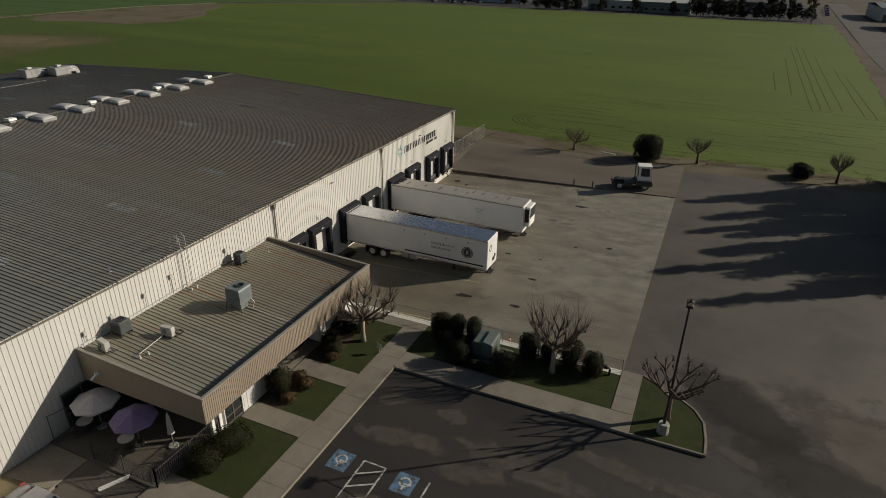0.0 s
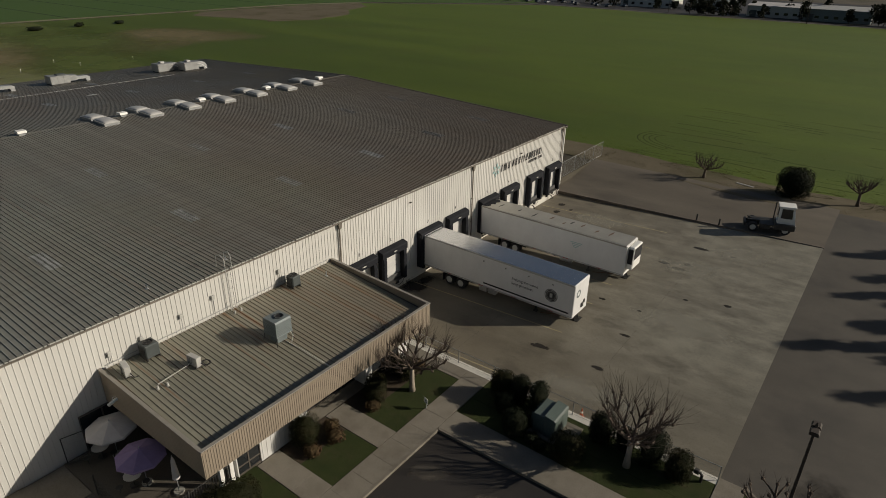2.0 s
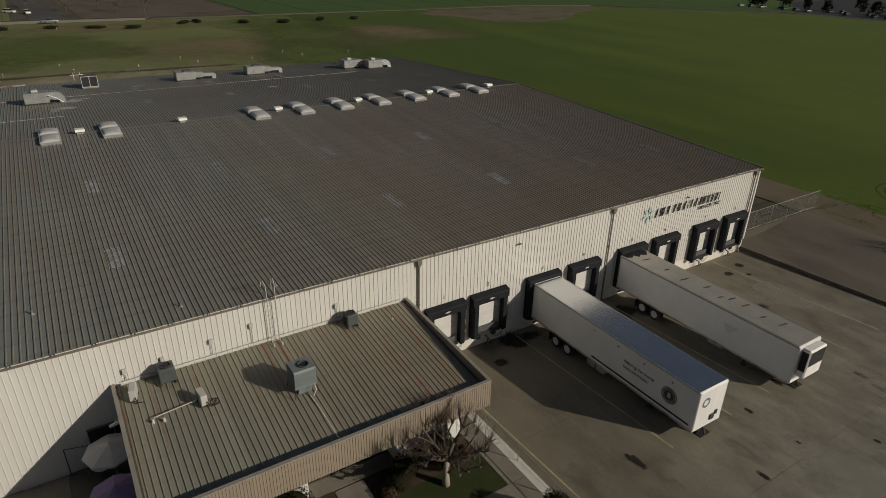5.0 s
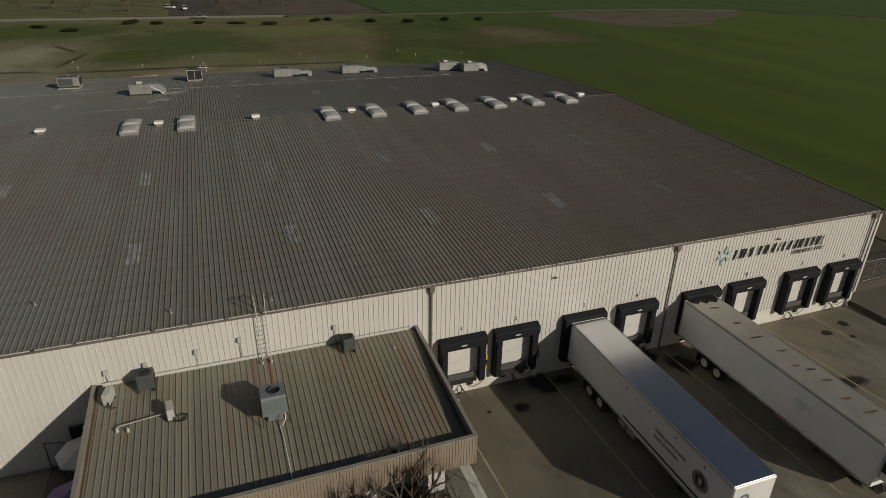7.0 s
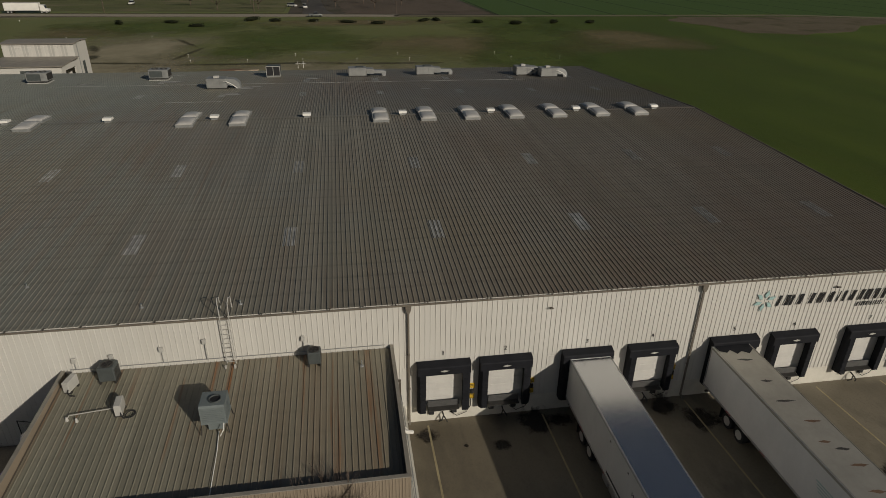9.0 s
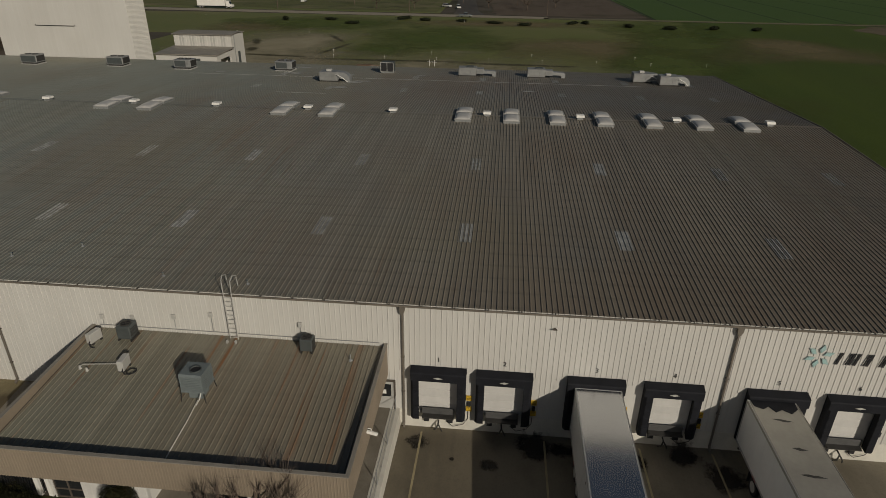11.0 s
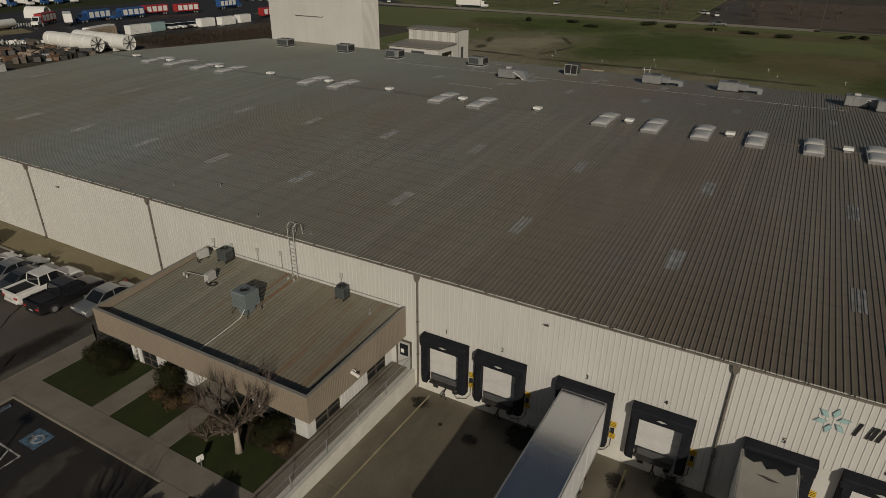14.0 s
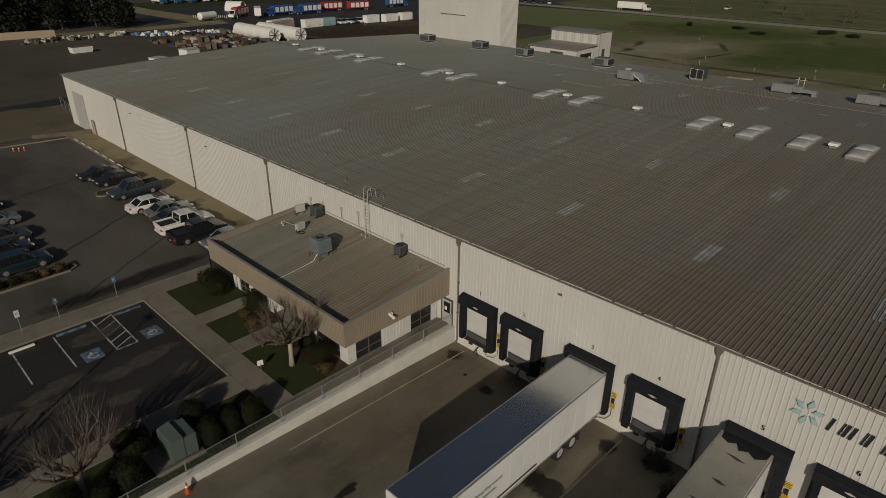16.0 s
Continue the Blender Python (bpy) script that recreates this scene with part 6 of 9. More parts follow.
        for s in (-1, 1):
            rg = MB()
            rg.rings([[(px, s * (W + 0.008), pz) for px, pz in circle(L - 2.0, 2.55, rr, 24)] for rr in (0.58, 0.52)], cap=False)
            rg.rings([[(px, s * (W + 0.008), pz) for px, pz in circle(L - 2.0, 2.55, rr, 20)] for rr in (0.48, 0.02)], cap=False)
            part("round_mark", rg, INK, t, "round dark emblem")
            part("emblem_bar", MB().box(L - 2.12, L - 1.88, min(s * (W + 0.009), s * (W + 0.014)), max(s * (W + 0.009), s * (W + 0.014)), 2.36, 2.74), UNIT_PALE, t)
            part("emblem_ring", MB().rings([[(px, s * (W + 0.011), pz) for px, pz in circle(L - 2.0, 2.55, rr, 24)] for rr in (0.4, 0.36)], cap=False), UNIT_PALE, t)
        for s, turn in ((-1, 0), (1, 180)):
            for row, words in enumerate(("Helping the world", "keep promises.")):
                x0 = L - 5.7 if s < 0 else L - 3.0
                m = Matrix.Translation((x0, s * (W + 0.012), 2.75 - 0.42 * row)) @ Euler((radians(90), 0, radians(turn))).to_matrix().to_4x4()
                o = part("slogan", text_mesh(words, 0.34, m), UNIT_DARK, t, "dark slogan lettering")
                o.data.materials.clear()
                o.data.materials.append(UNIT_DARK)
        fr = MB()
        fr.rings([[(L + 0.006, py, pz) for py, pz in circle(-0.55, 3.1, rr, 20)] for rr in (0.36, 0.2)], cap=False)
        part("front_mark", fr, UNIT, t, "round grey emblem")
        part("front_box", MB().box(L + 0.0, L + 0.08, 0.1, 0.5, 1.55, 1.95, 0.02).box(L, L + 0.06, 0.55, 0.75, 1.8, 2.1), STEEL_DARK, t, "front air and power couplings")
        for k in range(4):
            part("vent_door", MB().box(6.5 + 2.2 * k, 6.62 + 2.2 * k, -W - 0.014, -W - 0.006, 3.5, 3.6), INK, t)
    return t


trailer(-31.55, -16.45, 49.0, 48.88, "van")
trailer(-31.55, -16.1, 58.45, 58.4, "reefer")


def yard_truck():
    t = thing("yard_truck", "white-cabbed yard tractor with a dark bare frame parked on asphalt", "truck", pose(-9.9, 77.3, north_z(-9.0, 77.6), 0, -1.2, 14))
    part("frame_rails", MB().box(-0.6, 3.2, -0.5, -0.36, 0.55, 0.85).box(-0.6, 3.2, 0.36, 0.5, 0.55, 0.85).box(-0.6, -0.4, -0.9, 0.9, 0.5, 0.85), STEEL_DARK, t)
    part("fifth_wheel", MB().prism([(-0.3, -0.5), (0.9, -0.5), (0.9, 0.5), (-0.3, 0.5), (0.2, 0.0)], 1.0, 1.12, "z"), STEEL_DARK, t)
    part("deck", MB().box(0.9, 2.5, -1.1, 1.1, 0.85, 0.95).box(0.9, 1.9, -1.15, -0.6, 0.5, 0.85).box(0.9, 1.9, 0.6, 1.15, 0.5, 0.85), STEEL_DARK, t)
    part("nose", MB().box(2.3, 4.3, -1.2, 1.2, 0.5, 1.15, 0.08), STEEL_DARK, t)
    cab = part("cab", MB().prism([(2.5, 1.15), (4.2, 1.15), (4.1, 2.0), (3.9, 2.95), (2.5, 2.95)], -0.85, 0.6, "y"), WHITE, t)
    part("roof", MB().box(2.4, 4.05, -0.92, 0.67, 2.95, 3.05, 0.03), WHITE, cab)
    part("windscreen", MB().poly([(4.125, -0.75, 2.05), (4.125, 0.5, 2.05), (3.925, 0.5, 2.85), (3.925, -0.75, 2.85)]), CAR_GLASS, cab)
    for y in (-0.858, 0.608):
        part("side_window", MB().poly([(2.75, y, 1.75), (3.85, y, 1.75), (3.75, y, 2.8), (2.75, y, 2.8)]), CAR_GLASS, cab)
    part("rear_window", MB().poly([(2.492, -0.7, 1.7), (2.492, 0.45, 1.7), (2.492, 0.45, 2.8), (2.492, -0.7, 2.8)]), CAR_GLASS, cab)
    for x, y in ((3.4, -1.0), (3.4, 1.0), (0.3, -0.75), (0.3, 0.75), (0.3, -1.07), (0.3, 1.07)):
        wheel(t, x, y, 0.5, 0.27, UNIT_PALE)
    part("exhaust", MB().tube([(2.3, 0.9, 0.9), (2.3, 0.9, 2.9)], 0.07, 8), STEEL_DARK, t)
    for y in (-0.95, 0.95):
        part("headlight", MB().box(4.3, 4.33, y - 0.14, y + 0.14, 0.75, 0.95), LAMP_GLASS, t)


yard_truck()

PAINTS = {
    "black": paint("black_car_paint", (0.012, 0.012, 0.014)), "grey": paint("dark_grey_car_paint", (0.07, 0.073, 0.078), 0.3, 0.4),
    "white": paint("white_car_paint", (0.68, 0.67, 0.64)), "silver": paint("silver_car_paint", (0.3, 0.31, 0.32), 0.32, 0.6),
    "teal": paint("dark_teal_car_paint", (0.012, 0.03, 0.036), 0.3, 0.2), "blue": paint("slate_car_paint", (0.06, 0.075, 0.095), 0.3, 0.4),
}


def car(kind, colour, x, y, turn, label, far=False):
    """A parked car; local x points to its nose, the origin under its middle."""
    c = thing("pickup_truck" if kind == "pickup" else "car", label, "pickup truck" if kind == "pickup" else "car", pose(x, y, 0.004 if y < 17 else 0.0, 0, 0, turn), "cars in the car park")
    if kind == "pickup":
        L, W, belt, top = 5.5, 0.97, 1.08, 1.82
        low = [(-2.75, 0.45), (-2.75, 1.05), (-2.7, belt), (1.1, belt), (1.25, belt + 0.02), (2.3, 1.0), (2.65, 0.9), (2.75, 0.7), (2.72, 0.4)]
        cabin = [(-0.85, belt - 0.02), (-0.72, top - 0.05), (-0.55, top), (0.55, top), (0.75, top - 0.05), (1.45, belt - 0.02)]
    elif kind == "suv":
        L, W, belt, top = 4.7, 0.93, 1.0, 1.68
        low = [(-2.35, 0.45), (-2.38, 0.9), (-2.28, belt), (1.0, belt), (1.2, belt + 0.0), (2.0, 0.93), (2.3, 0.8), (2.35, 0.55), (2.3, 0.35)]
        cabin = [(-2.25, belt - 0.02), (-1.95, top - 0.12), (-1.6, top - 0.01), (0.1, top), (0.35, top - 0.06), (1.15, belt - 0.02)]
    else:
        L, W, belt, top = 4.7, 0.9, 0.88, 1.42
        low = [(-2.35, 0.4), (-2.37, 0.75), (-2.25, belt), (-1.6, belt + 0.05), (1.0, belt), (1.2, belt - 0.02), (2.0, 0.78), (2.3, 0.65), (2.35, 0.5), (2.3, 0.3)]
        cabin = [(-1.75, belt), (-1.0, top - 0.08), (-0.7, top), (0.2, top), (0.45, top - 0.05), (1.2, belt - 0.02)]
    mat = PAINTS[colour]
    body = MB()
    bottom = [(low[-1][0] - 0.1, 0.22), (low[0][0] + 0.1, 0.25)]
    out = low + bottom
    cz = 0.65
    loops = []
    for f, k, e in ((-1, 0.86, 0.955), (-0.985, 0.93, 0.97), (-0.93, 0.975, 0.985), (-0.75, 0.995, 0.997), (-0.3, 1.01, 1.0), (0.3, 1.01, 1.0), (0.75, 0.995, 0.997), (0.93, 0.975, 0.985), (0.985, 0.93, 0.97), (1, 0.86, 0.955)):
        loops.append([(px * e, W * f, cz + (pz - cz) * k if pz > cz else pz) for px, pz in out])
    body.rings(loops)
    part("body", body, mat, c, smooth=True)
    wc = MB()
    loops = []
    for yy, k in ((-W + 0.06, 0.0), (-W + 0.2, 1.0), (W - 0.2, 1.0), (W - 0.06, 0.0)):
        loops.append([(px, yy, pz if (k or i in (0, len(cabin) - 1)) else cabin[0][1]) for i, (px, pz) in enumerate(cabin)])
    wc.rings(loops)
    part("greenhouse", wc, CAR_GLASS, c, "dark car windows")
    r = MB()
    roofline = cabin[1:-1]
    r.rings([[(px, yy, pz + 0.012) for px, pz in roofline] + [(px, yy, pz - 0.05) for px, pz in roofline[::-1]] for yy in (-W + 0.19, W - 0.19)])
    part("roof", r, mat, c)
    if far:
        for ax in (-L * 0.29, L * 0.305):
            for s in (-1, 1):
                part("tyre", MB().tube([(ax, s * (W - 0.2), 0.34), (ax, s * (W + 0.01), 0.34)], 0.34, 12), BLACK, c)
        return
    for s in (-1, 1):
        for u, w in ((0, 1), (len(cabin) - 1, len(cabin) - 2)):
            p0 = Vector((cabin[u][0], s * (W - 0.07), cabin[u][1]))
            p1 = Vector((cabin[w][0], s * (W - 0.2), cabin[w][1]))
            part("pillar", MB().tube([p0, p1], 0.045, 5), mat, c)
        mid = (cabin[1][0] + cabin[-2][0]) / 2
        part("pillar", MB().tube([(mid, s * (W - 0.065), belt), (mid, s * (W - 0.19), top - 0.02)], 0.04, 5), mat, c)
        part("mirror", MB().box(cabin[-1][0] - 0.3, cabin[-1][0] - 0.12, min(s * W, s * (W + 0.18)), max(s * W, s * (W + 0.18)), belt - 0.0, belt + 0.14, 0.03), mat, c)
        part("headlight", MB().box(L / 2 - 0.12, L / 2 - 0.0, min(s * 0.5, s * (W - 0.05)), max(s * 0.5, s * (W - 0.05)), 0.62, 0.76, 0.02), LAMP_GLASS, c)
        part("tail_light", MB().box(-L / 2 - 0.025, -L / 2 + 0.1, min(s * 0.6, s * (W - 0.02)), max(s * 0.6, s * (W - 0.02)), 0.72, 0.9, 0.02), RED, c)
        part("sill", MB().box(-1.0, 1.0, min(s * (W - 0.02), s * (W + 0.01)), max(s * (W - 0.02), s * (W + 0.01)), 0.22, 0.34), BLACK, c)
        for ax in (-L * 0.29, L * 0.305):
            arch = MB().poly([(px, s * (W + 0.004), pz) for px, pz in [(ax + (0.41 if kind != "car" else 0.37) * math.cos(a), 0.34 + (0.42 if kind != "car" else 0.38) * math.sin(a)) for a in [math.pi * q / 12 for q in range(13)]]])
            part("wheel_arch", arch, BLACK, c)
            wheel(c, ax, s * (W - 0.09), 0.37 if kind != "car" else 0.33, 0.22)
    if kind == "pickup":
        part("bed_floor", MB().box(-2.62, -0.95, -W + 0.12, W - 0.12, belt + 0.003, belt + 0.012), BLACK, c, "open dark load bed")
        for s in (-1, 1):
            part("bed_side", MB().box(-2.7, -0.9, min(s * (W - 0.12), s * (W - 0.01)), max(s * (W - 0.12), s * (W - 0.01)), belt, belt + 0.18, 0.02), mat, c)
        part("tailgate", MB().box(-2.74, -2.64, -W + 0.06, W - 0.06, belt - 0.3, belt + 0.18, 0.02), mat, c)
    part("plate", MB().box(-L / 2 - 0.03, -L / 2 - 0.02, -0.2, 0.2, 0.55, 0.67), UNIT_PALE, c, "blank number plate")
    part("bumper", MB().box(L / 2 - 0.12, L / 2 + 0.06, -W + 0.1, W - 0.1, 0.3, 0.48, 0.04).box(-L / 2 - 0.06, -L / 2 + 0.12, -W + 0.1, W - 0.1, 0.32, 0.5, 0.04), BLACK if colour != "white" else mat, c)


# first row, noses or tails to the gravel strip
car("car", "black", -25.5, -15.9, 0, "black sedan parked beside the gravel strip")
car("car", "black", -26.2, -12.6, 0, "black dusty sedan parked beside the kerb")
car("pickup", "blue", -26.3, -7.1, 0, "slate grey pickup with an open bed beside the planter kerb")
car("car", "white", -25.7, -1.6, 180, "white sedan parked tail out")
car("car", "silver", -26.5, 1.2, 180, "silver sedan parked tail out")
car("car", "grey", -26.2, 3.65, 180, "dark grey sedan parked between other cars")
car("pickup", "white", -26.1, 5.9, 180, "white pickup with an empty bed")
car("pickup", "black", -26.0, 8.9, 180, "black pickup with a dark bed")
car("car", "silver", -27.2, 12.1, 0, "silver sedan parked nose out by the patio")
# second row
car("suv", "silver", -12.6, -7.8, 180, "silver crossover in the second row")
car("suv", "grey", -12.2, -2.8, 180, "silver grey wagon in the second row")
car("car", "black", -11.6, 0.4, 180, "black sedan in the second row")
car("suv", "teal", -12.0, 4.3, 180, "dark teal crossover beside the planted island")
car("car", "black", -12.2, -13.0, 180, "black sedan in the second row")


# ---- walks, kerbs, lawns ----
def slab(name, outline, top, material, label, category, bottom=-0.12):
    return structure(name, MB().prism(outline, bottom, top, "z"), material, label, category)


def slabs_along(name, axis, a0, a1, b0, b1, step, label):
    """A concrete walk cast in bays with open joints: a bed with bays as parts."""
    n = max(1, round((a1 - a0) / step))
    bed = slab(name, rect(a0, a1, b0, b1) if axis == "x" else rect(b0, b1, a0, a1), 0.141, WALKWAY, label, "pavement")
    for i in range(n):
        u0, u1 = a0 + (a1 - a0) * i / n + 0.004, a0 + (a1 - a0) * (i + 1) / n - 0.004
        m = MB().box(u0, u1, b0 + 0.012, b1 - 0.012, 0.138, 0.152, 0.006) if axis == "x" else MB().box(b0 + 0.012, b1 - 0.012, u0, u1, 0.138, 0.152, 0.006)
        part("bay", m, WALKWAY, bed)


slabs_along("walk_front", "y", 17.21, 36.9, -19.02, -17.32, 1.7, "pale concrete walk along the office lawn")
slabs_along("walk_cross", "x", -17.3, -1.14, 31.12, 33.0, 1.9, "pale concrete walk beside the car park kerb")
slabs_along("walk_yard", "y", 33.02, 37.55, -2.55, -1.14, 1.5, "short concrete walk to the truck yard")
slabs_along("walk_south", "x", -24.0, 4.0, 15.25, 17.19, 1.9, "concrete walk with parking signs")
slabs_along("walk_entry", "x", -23.4, -19.04, 27.62, 29.26, 1.6, "concrete path to the office entry")
slabs_along("walk_side", "x", -23.4, -19.04, 22.42, 24.0, 1.6, "concrete path to the office side window")
slab("side_pad", [(-32.0, 13.2), (-28.8, 13.6), (-28.8, 15.95), (-32.0, 15.95)], 0.05, WALKWAY, "stained concrete pad by the patio", "pavement")
slabs_along("walk_north", "x", -32.0, -19.04, 35.72, 36.9, 1.6, "narrow concrete walk along the retaining wall")
slab("patio", rect(-32.0, -23.55, 16.0, 21.28), 0.1, ASPHALT_OLD, "dark shaded patio floor", "floor")
for nm, o in (("lawn_north", rect(-23.4, -19.04, 29.28, 35.7)), ("lawn_middle", rect(-23.4, -19.04, 24.02, 27.6)), ("lawn_south", rect(-23.5, -19.04, 17.21, 22.4)), ("lawn_east", rect(-17.28, -2.57, 33.02, 34.7))):
    slab(nm, o, 0.12, LAWN, "clipped dark green lawn panel", "lawn")
slab("planting_bed", rect(-17.28, -2.57, 34.72, 36.9), 0.115, LAWN, "dark shaded turf behind the hedge row", "ground")
slab("office_bed", rect(-23.48, -21.6, 29.3, 35.68), 0.125, MULCH, "mulch bed along the office wall", "ground")
slab("office_bed_south", rect(-23.48, -21.6, 24.04, 27.58), 0.125, MULCH, "mulch bed along the office wall", "ground")
isl = [(-1.12, 31.4), (3.1, 31.35), (3.1, 32.6), (2.9, 34.2), (2.3, 35.2), (1.4, 35.9), (0.4, 36.4), (-1.12, 37.5)]
slab("lawn_island", isl, 0.12, LAWN, "small lawn island with a curved kerb", "lawn")


def kerb(name, pts, label, w=0.15, h=0.165):
    m = MB()
    for (x0, y0), (x1, y1) in zip(pts, pts[1:]):
        d = Vector((x1 - x0, y1 - y0, 0)).normalized()
        n = Vector((-d.y, d.x, 0)) * (w / 2)
        a, b = Vector((x0, y0, 0)) - d * 0.02, Vector((x1, y1, 0)) + d * 0.02
        m.rings([[tuple(p + s * n + Vector((0, 0, zz))) for s, zz in ((-1, -0.1), (-1, h - 0.02), (-0.8, h), (0.8, h), (1, h - 0.02), (1, -0.1))] for p in (a, b)])
    structure(name, m, WALKWAY, label, "kerb")


kerb("kerb_front", [(-17.24, 17.2), (-17.24, 31.04)], "concrete kerb of the office walk")
kerb("kerb_cross", [(-17.24, 31.04), (3.25, 31.27)], "concrete kerb of the cross walk")
kerb("kerb_island", [(3.2, 31.3), (3.2, 32.6), (3.0, 34.2), (2.4, 35.25), (1.5, 36.0), (0.5, 36.5), (-1.1, 37.6)], "curved concrete kerb of the lawn island", 0.16)
kerb("kerb_south", [(-17.24, 17.22), (4.0, 17.22)], "concrete kerb of the south walk")
kerb("kerb_south_edge", [(-24.0, 15.2), (4.0, 15.2)], "concrete kerb of the south walk")
kerb("kerb_planter", [(-22.9, -9.3), (-23.1, -10.2), (-23.7, -10.9), (-28.6, -11.2)], "curved kerb round a small planter")
kerb("kerb_planter_side", [(-22.9, -9.3), (-23.3, -8.9), (-28.6, -9.0)], "kerb round a small planter")
slab("planter_soil", [(-23.0, -9.4), (-23.2, -10.1), (-23.8, -10.8), (-28.5, -11.1), (-28.5, -9.1), (-23.4, -9.0)], 0.1, MULCH, "brown soil in the small planter", "ground")
kerb("kerb_median", [(5.0, 8.5), (-14.8, 7.75), (-15.5, 7.2), (-15.4, 6.6)], "kerb of the planted median")
kerb("kerb_median_side", [(-15.4, 6.6), (5.0, 6.6)], "kerb of the planted median")
slab("median_soil", [(5.0, 6.65), (5.0, 8.4), (-14.7, 7.65), (-15.3, 7.1), (-15.2, 6.65)], 0.1, MULCH, "mulch in the median", "ground")
kerb("kerb_gravel", [(-28.7, -40), (-28.7, 13.8)], "low kerb before the gravel strip")
for k in range(10):
    y = -35.5 + k * 2.7
    structure("gravel_block", MB().box(-28.95, -28.75, y, y + 1.5, 0.0, 0.2, 0.02), WHITE, "white-painted wheel stop", "kerb")
kerb("kerb_far", [(-28.6, -37.0), (-20, -38.0), (8, -47.0)], "kerb at the end of the car park")
slab("ramp_wall", [(-32.0, -37.6), (-24.6, -40.0), (-24.7, -40.3), (-32.0, -37.9)], 0.55, WALL_DIRTY_SHADED, "low concrete loading ramp wall", "wall")

# ---- markings ----
def mark(name, outline, material, label, z=0.008):
    structure(name, MB().prism(outline, z - 0.004, z, "z"), material, label, "marking")


for x in (-10.5, -7.87):
    mark("stall_line", rect(x - 0.05, x + 0.05, 17.8, 22.7), WHITE_PAINT, "worn white stall line")
for x in (-14.6, -13.2):
    mark("hatch_line", rect(x - 0.05, x + 0.05, 17.4, 22.62), WHITE_PAINT, "worn white hatch line")
mark("hatch_line", rect(-14.54, -13.26, 22.55, 22.65), WHITE_PAINT, "worn white hatch line")
for k in range(5):
    y = 17.5 + k * 1.0
    mark("hatch_line", [(-14.53, y), (-13.27, y + 0.75), (-13.27, y + 0.87), (-14.53, y + 0.12)], WHITE_PAINT, "worn white hatch line")
for x in (-15.85, -11.75):
    y = 22.05
    mark("blue_square", rect(x - 0.62, x + 0.62, y - 0.72, y + 0.72), BLUE_PAINT, "faded blue painted square")
    m = MB()
    ring = [circle(x, y + 0.1, 0.36, 16), circle(x, y + 0.1, 0.26, 16)]
    m.rings([[(u, w, 0.012) for u, w in ring[0]], [(u, w, 0.012) for u, w in ring[1]]], cap=False)
    m.quad((x - 0.05, y - 0.5, 0.013), (x + 0.08, y - 0.5, 0.013), (x + 0.08, y + 0.05, 0.013), (x - 0.05, y + 0.05, 0.013))
    m.quad((x - 0.05, y - 0.05, 0.014), (x + 0.4, y - 0.05, 0.014), (x + 0.4, y + 0.05, 0.014), (x - 0.05, y + 0.05, 0.014))
    structure("painted_ring", m, WHITE_PAINT, "white painted ring and bars on the blue square", "marking")
for x, mat, lab in ((-15.7, BLUE_PAINT, "blue-painted concrete wheel stop"), (-11.7, BLUE_PAINT, "blue-painted concrete wheel stop"), (-8.5, WHITE, "white concrete wheel stop")):
    w = 1.0 if x < -9 else 0.8
    st = part("wheel_stop", MB().prism([(-0.1, 0.0), (0.1, 0.0), (0.07, 0.13), (-0.07, 0.13)], -w, w, "x"), mat)
    st.location = (x, 17.85, 0.005)
    tagged(st, lab + " on asphalt", "wheel stop", "wheel stops")
for x, y, c in ((-15.9, 15.45, BLUE_PAINT), (-11.63, 15.7, BLUE_PAINT), (-9.1, 15.85, WHITE)):
    s = thing("parking_sign", "blue parking sign on a thin steel post" if c is BLUE_PAINT else "white parking sign on a thin steel post", "sign", pose(x, y, 0.15, 0, 0, 8), "parking signs on the walk")
    part("post", MB().tube([(0, 0, 0), (0, 0, 1.9)], 0.025, 6), GALV, s)
    part("plate", MB().box(-0.16, 0.16, 0.03, 0.045, 1.35, 1.9), c, s)
    part("ring", MB().rings([[(u, 0.047, w) for u, w in circle(0, 1.65, 0.09, 12)], [(u, 0.047, w) for u, w in circle(0, 1.65, 0.06, 12)]], cap=False), WHITE if c is BLUE_PAINT else BLUE_PAINT, s)


# ---- fences ----
def chain_fence(name, pts, h, z, label, step=3.0):
    f = thing(name, label, "fence", pose(0, 0, 0))
    for (x0, y0), (x1, y1) in zip(pts, pts[1:]):
        L = math.hypot(x1 - x0, y1 - y0)
        n = max(1, round(L / step))
        for i in range(n + 1):
            u = i / n
            part("post", MB().tube([(x0 + (x1 - x0) * u, y0 + (y1 - y0) * u, z), (x0 + (x1 - x0) * u, y0 + (y1 - y0) * u, z + h + 0.05)], 0.03, 6), GALV, f)
        part("top_rail", MB().tube([(x0, y0, z + h), (x1, y1, z + h)], 0.022, 6), GALV, f)
        part("bottom_wire", MB().tube([(x0, y0, z + 0.05), (x1, y1, z + 0.05)], 0.01, 4), GALV, f)
        part("wire_mesh", MB().quad((x0, y0, z + 0.05), (x1, y1, z + 0.05), (x1, y1, z + h), (x0, y0, z + h)), MESH_WIRE, f, "see-through wire mesh")
    return f


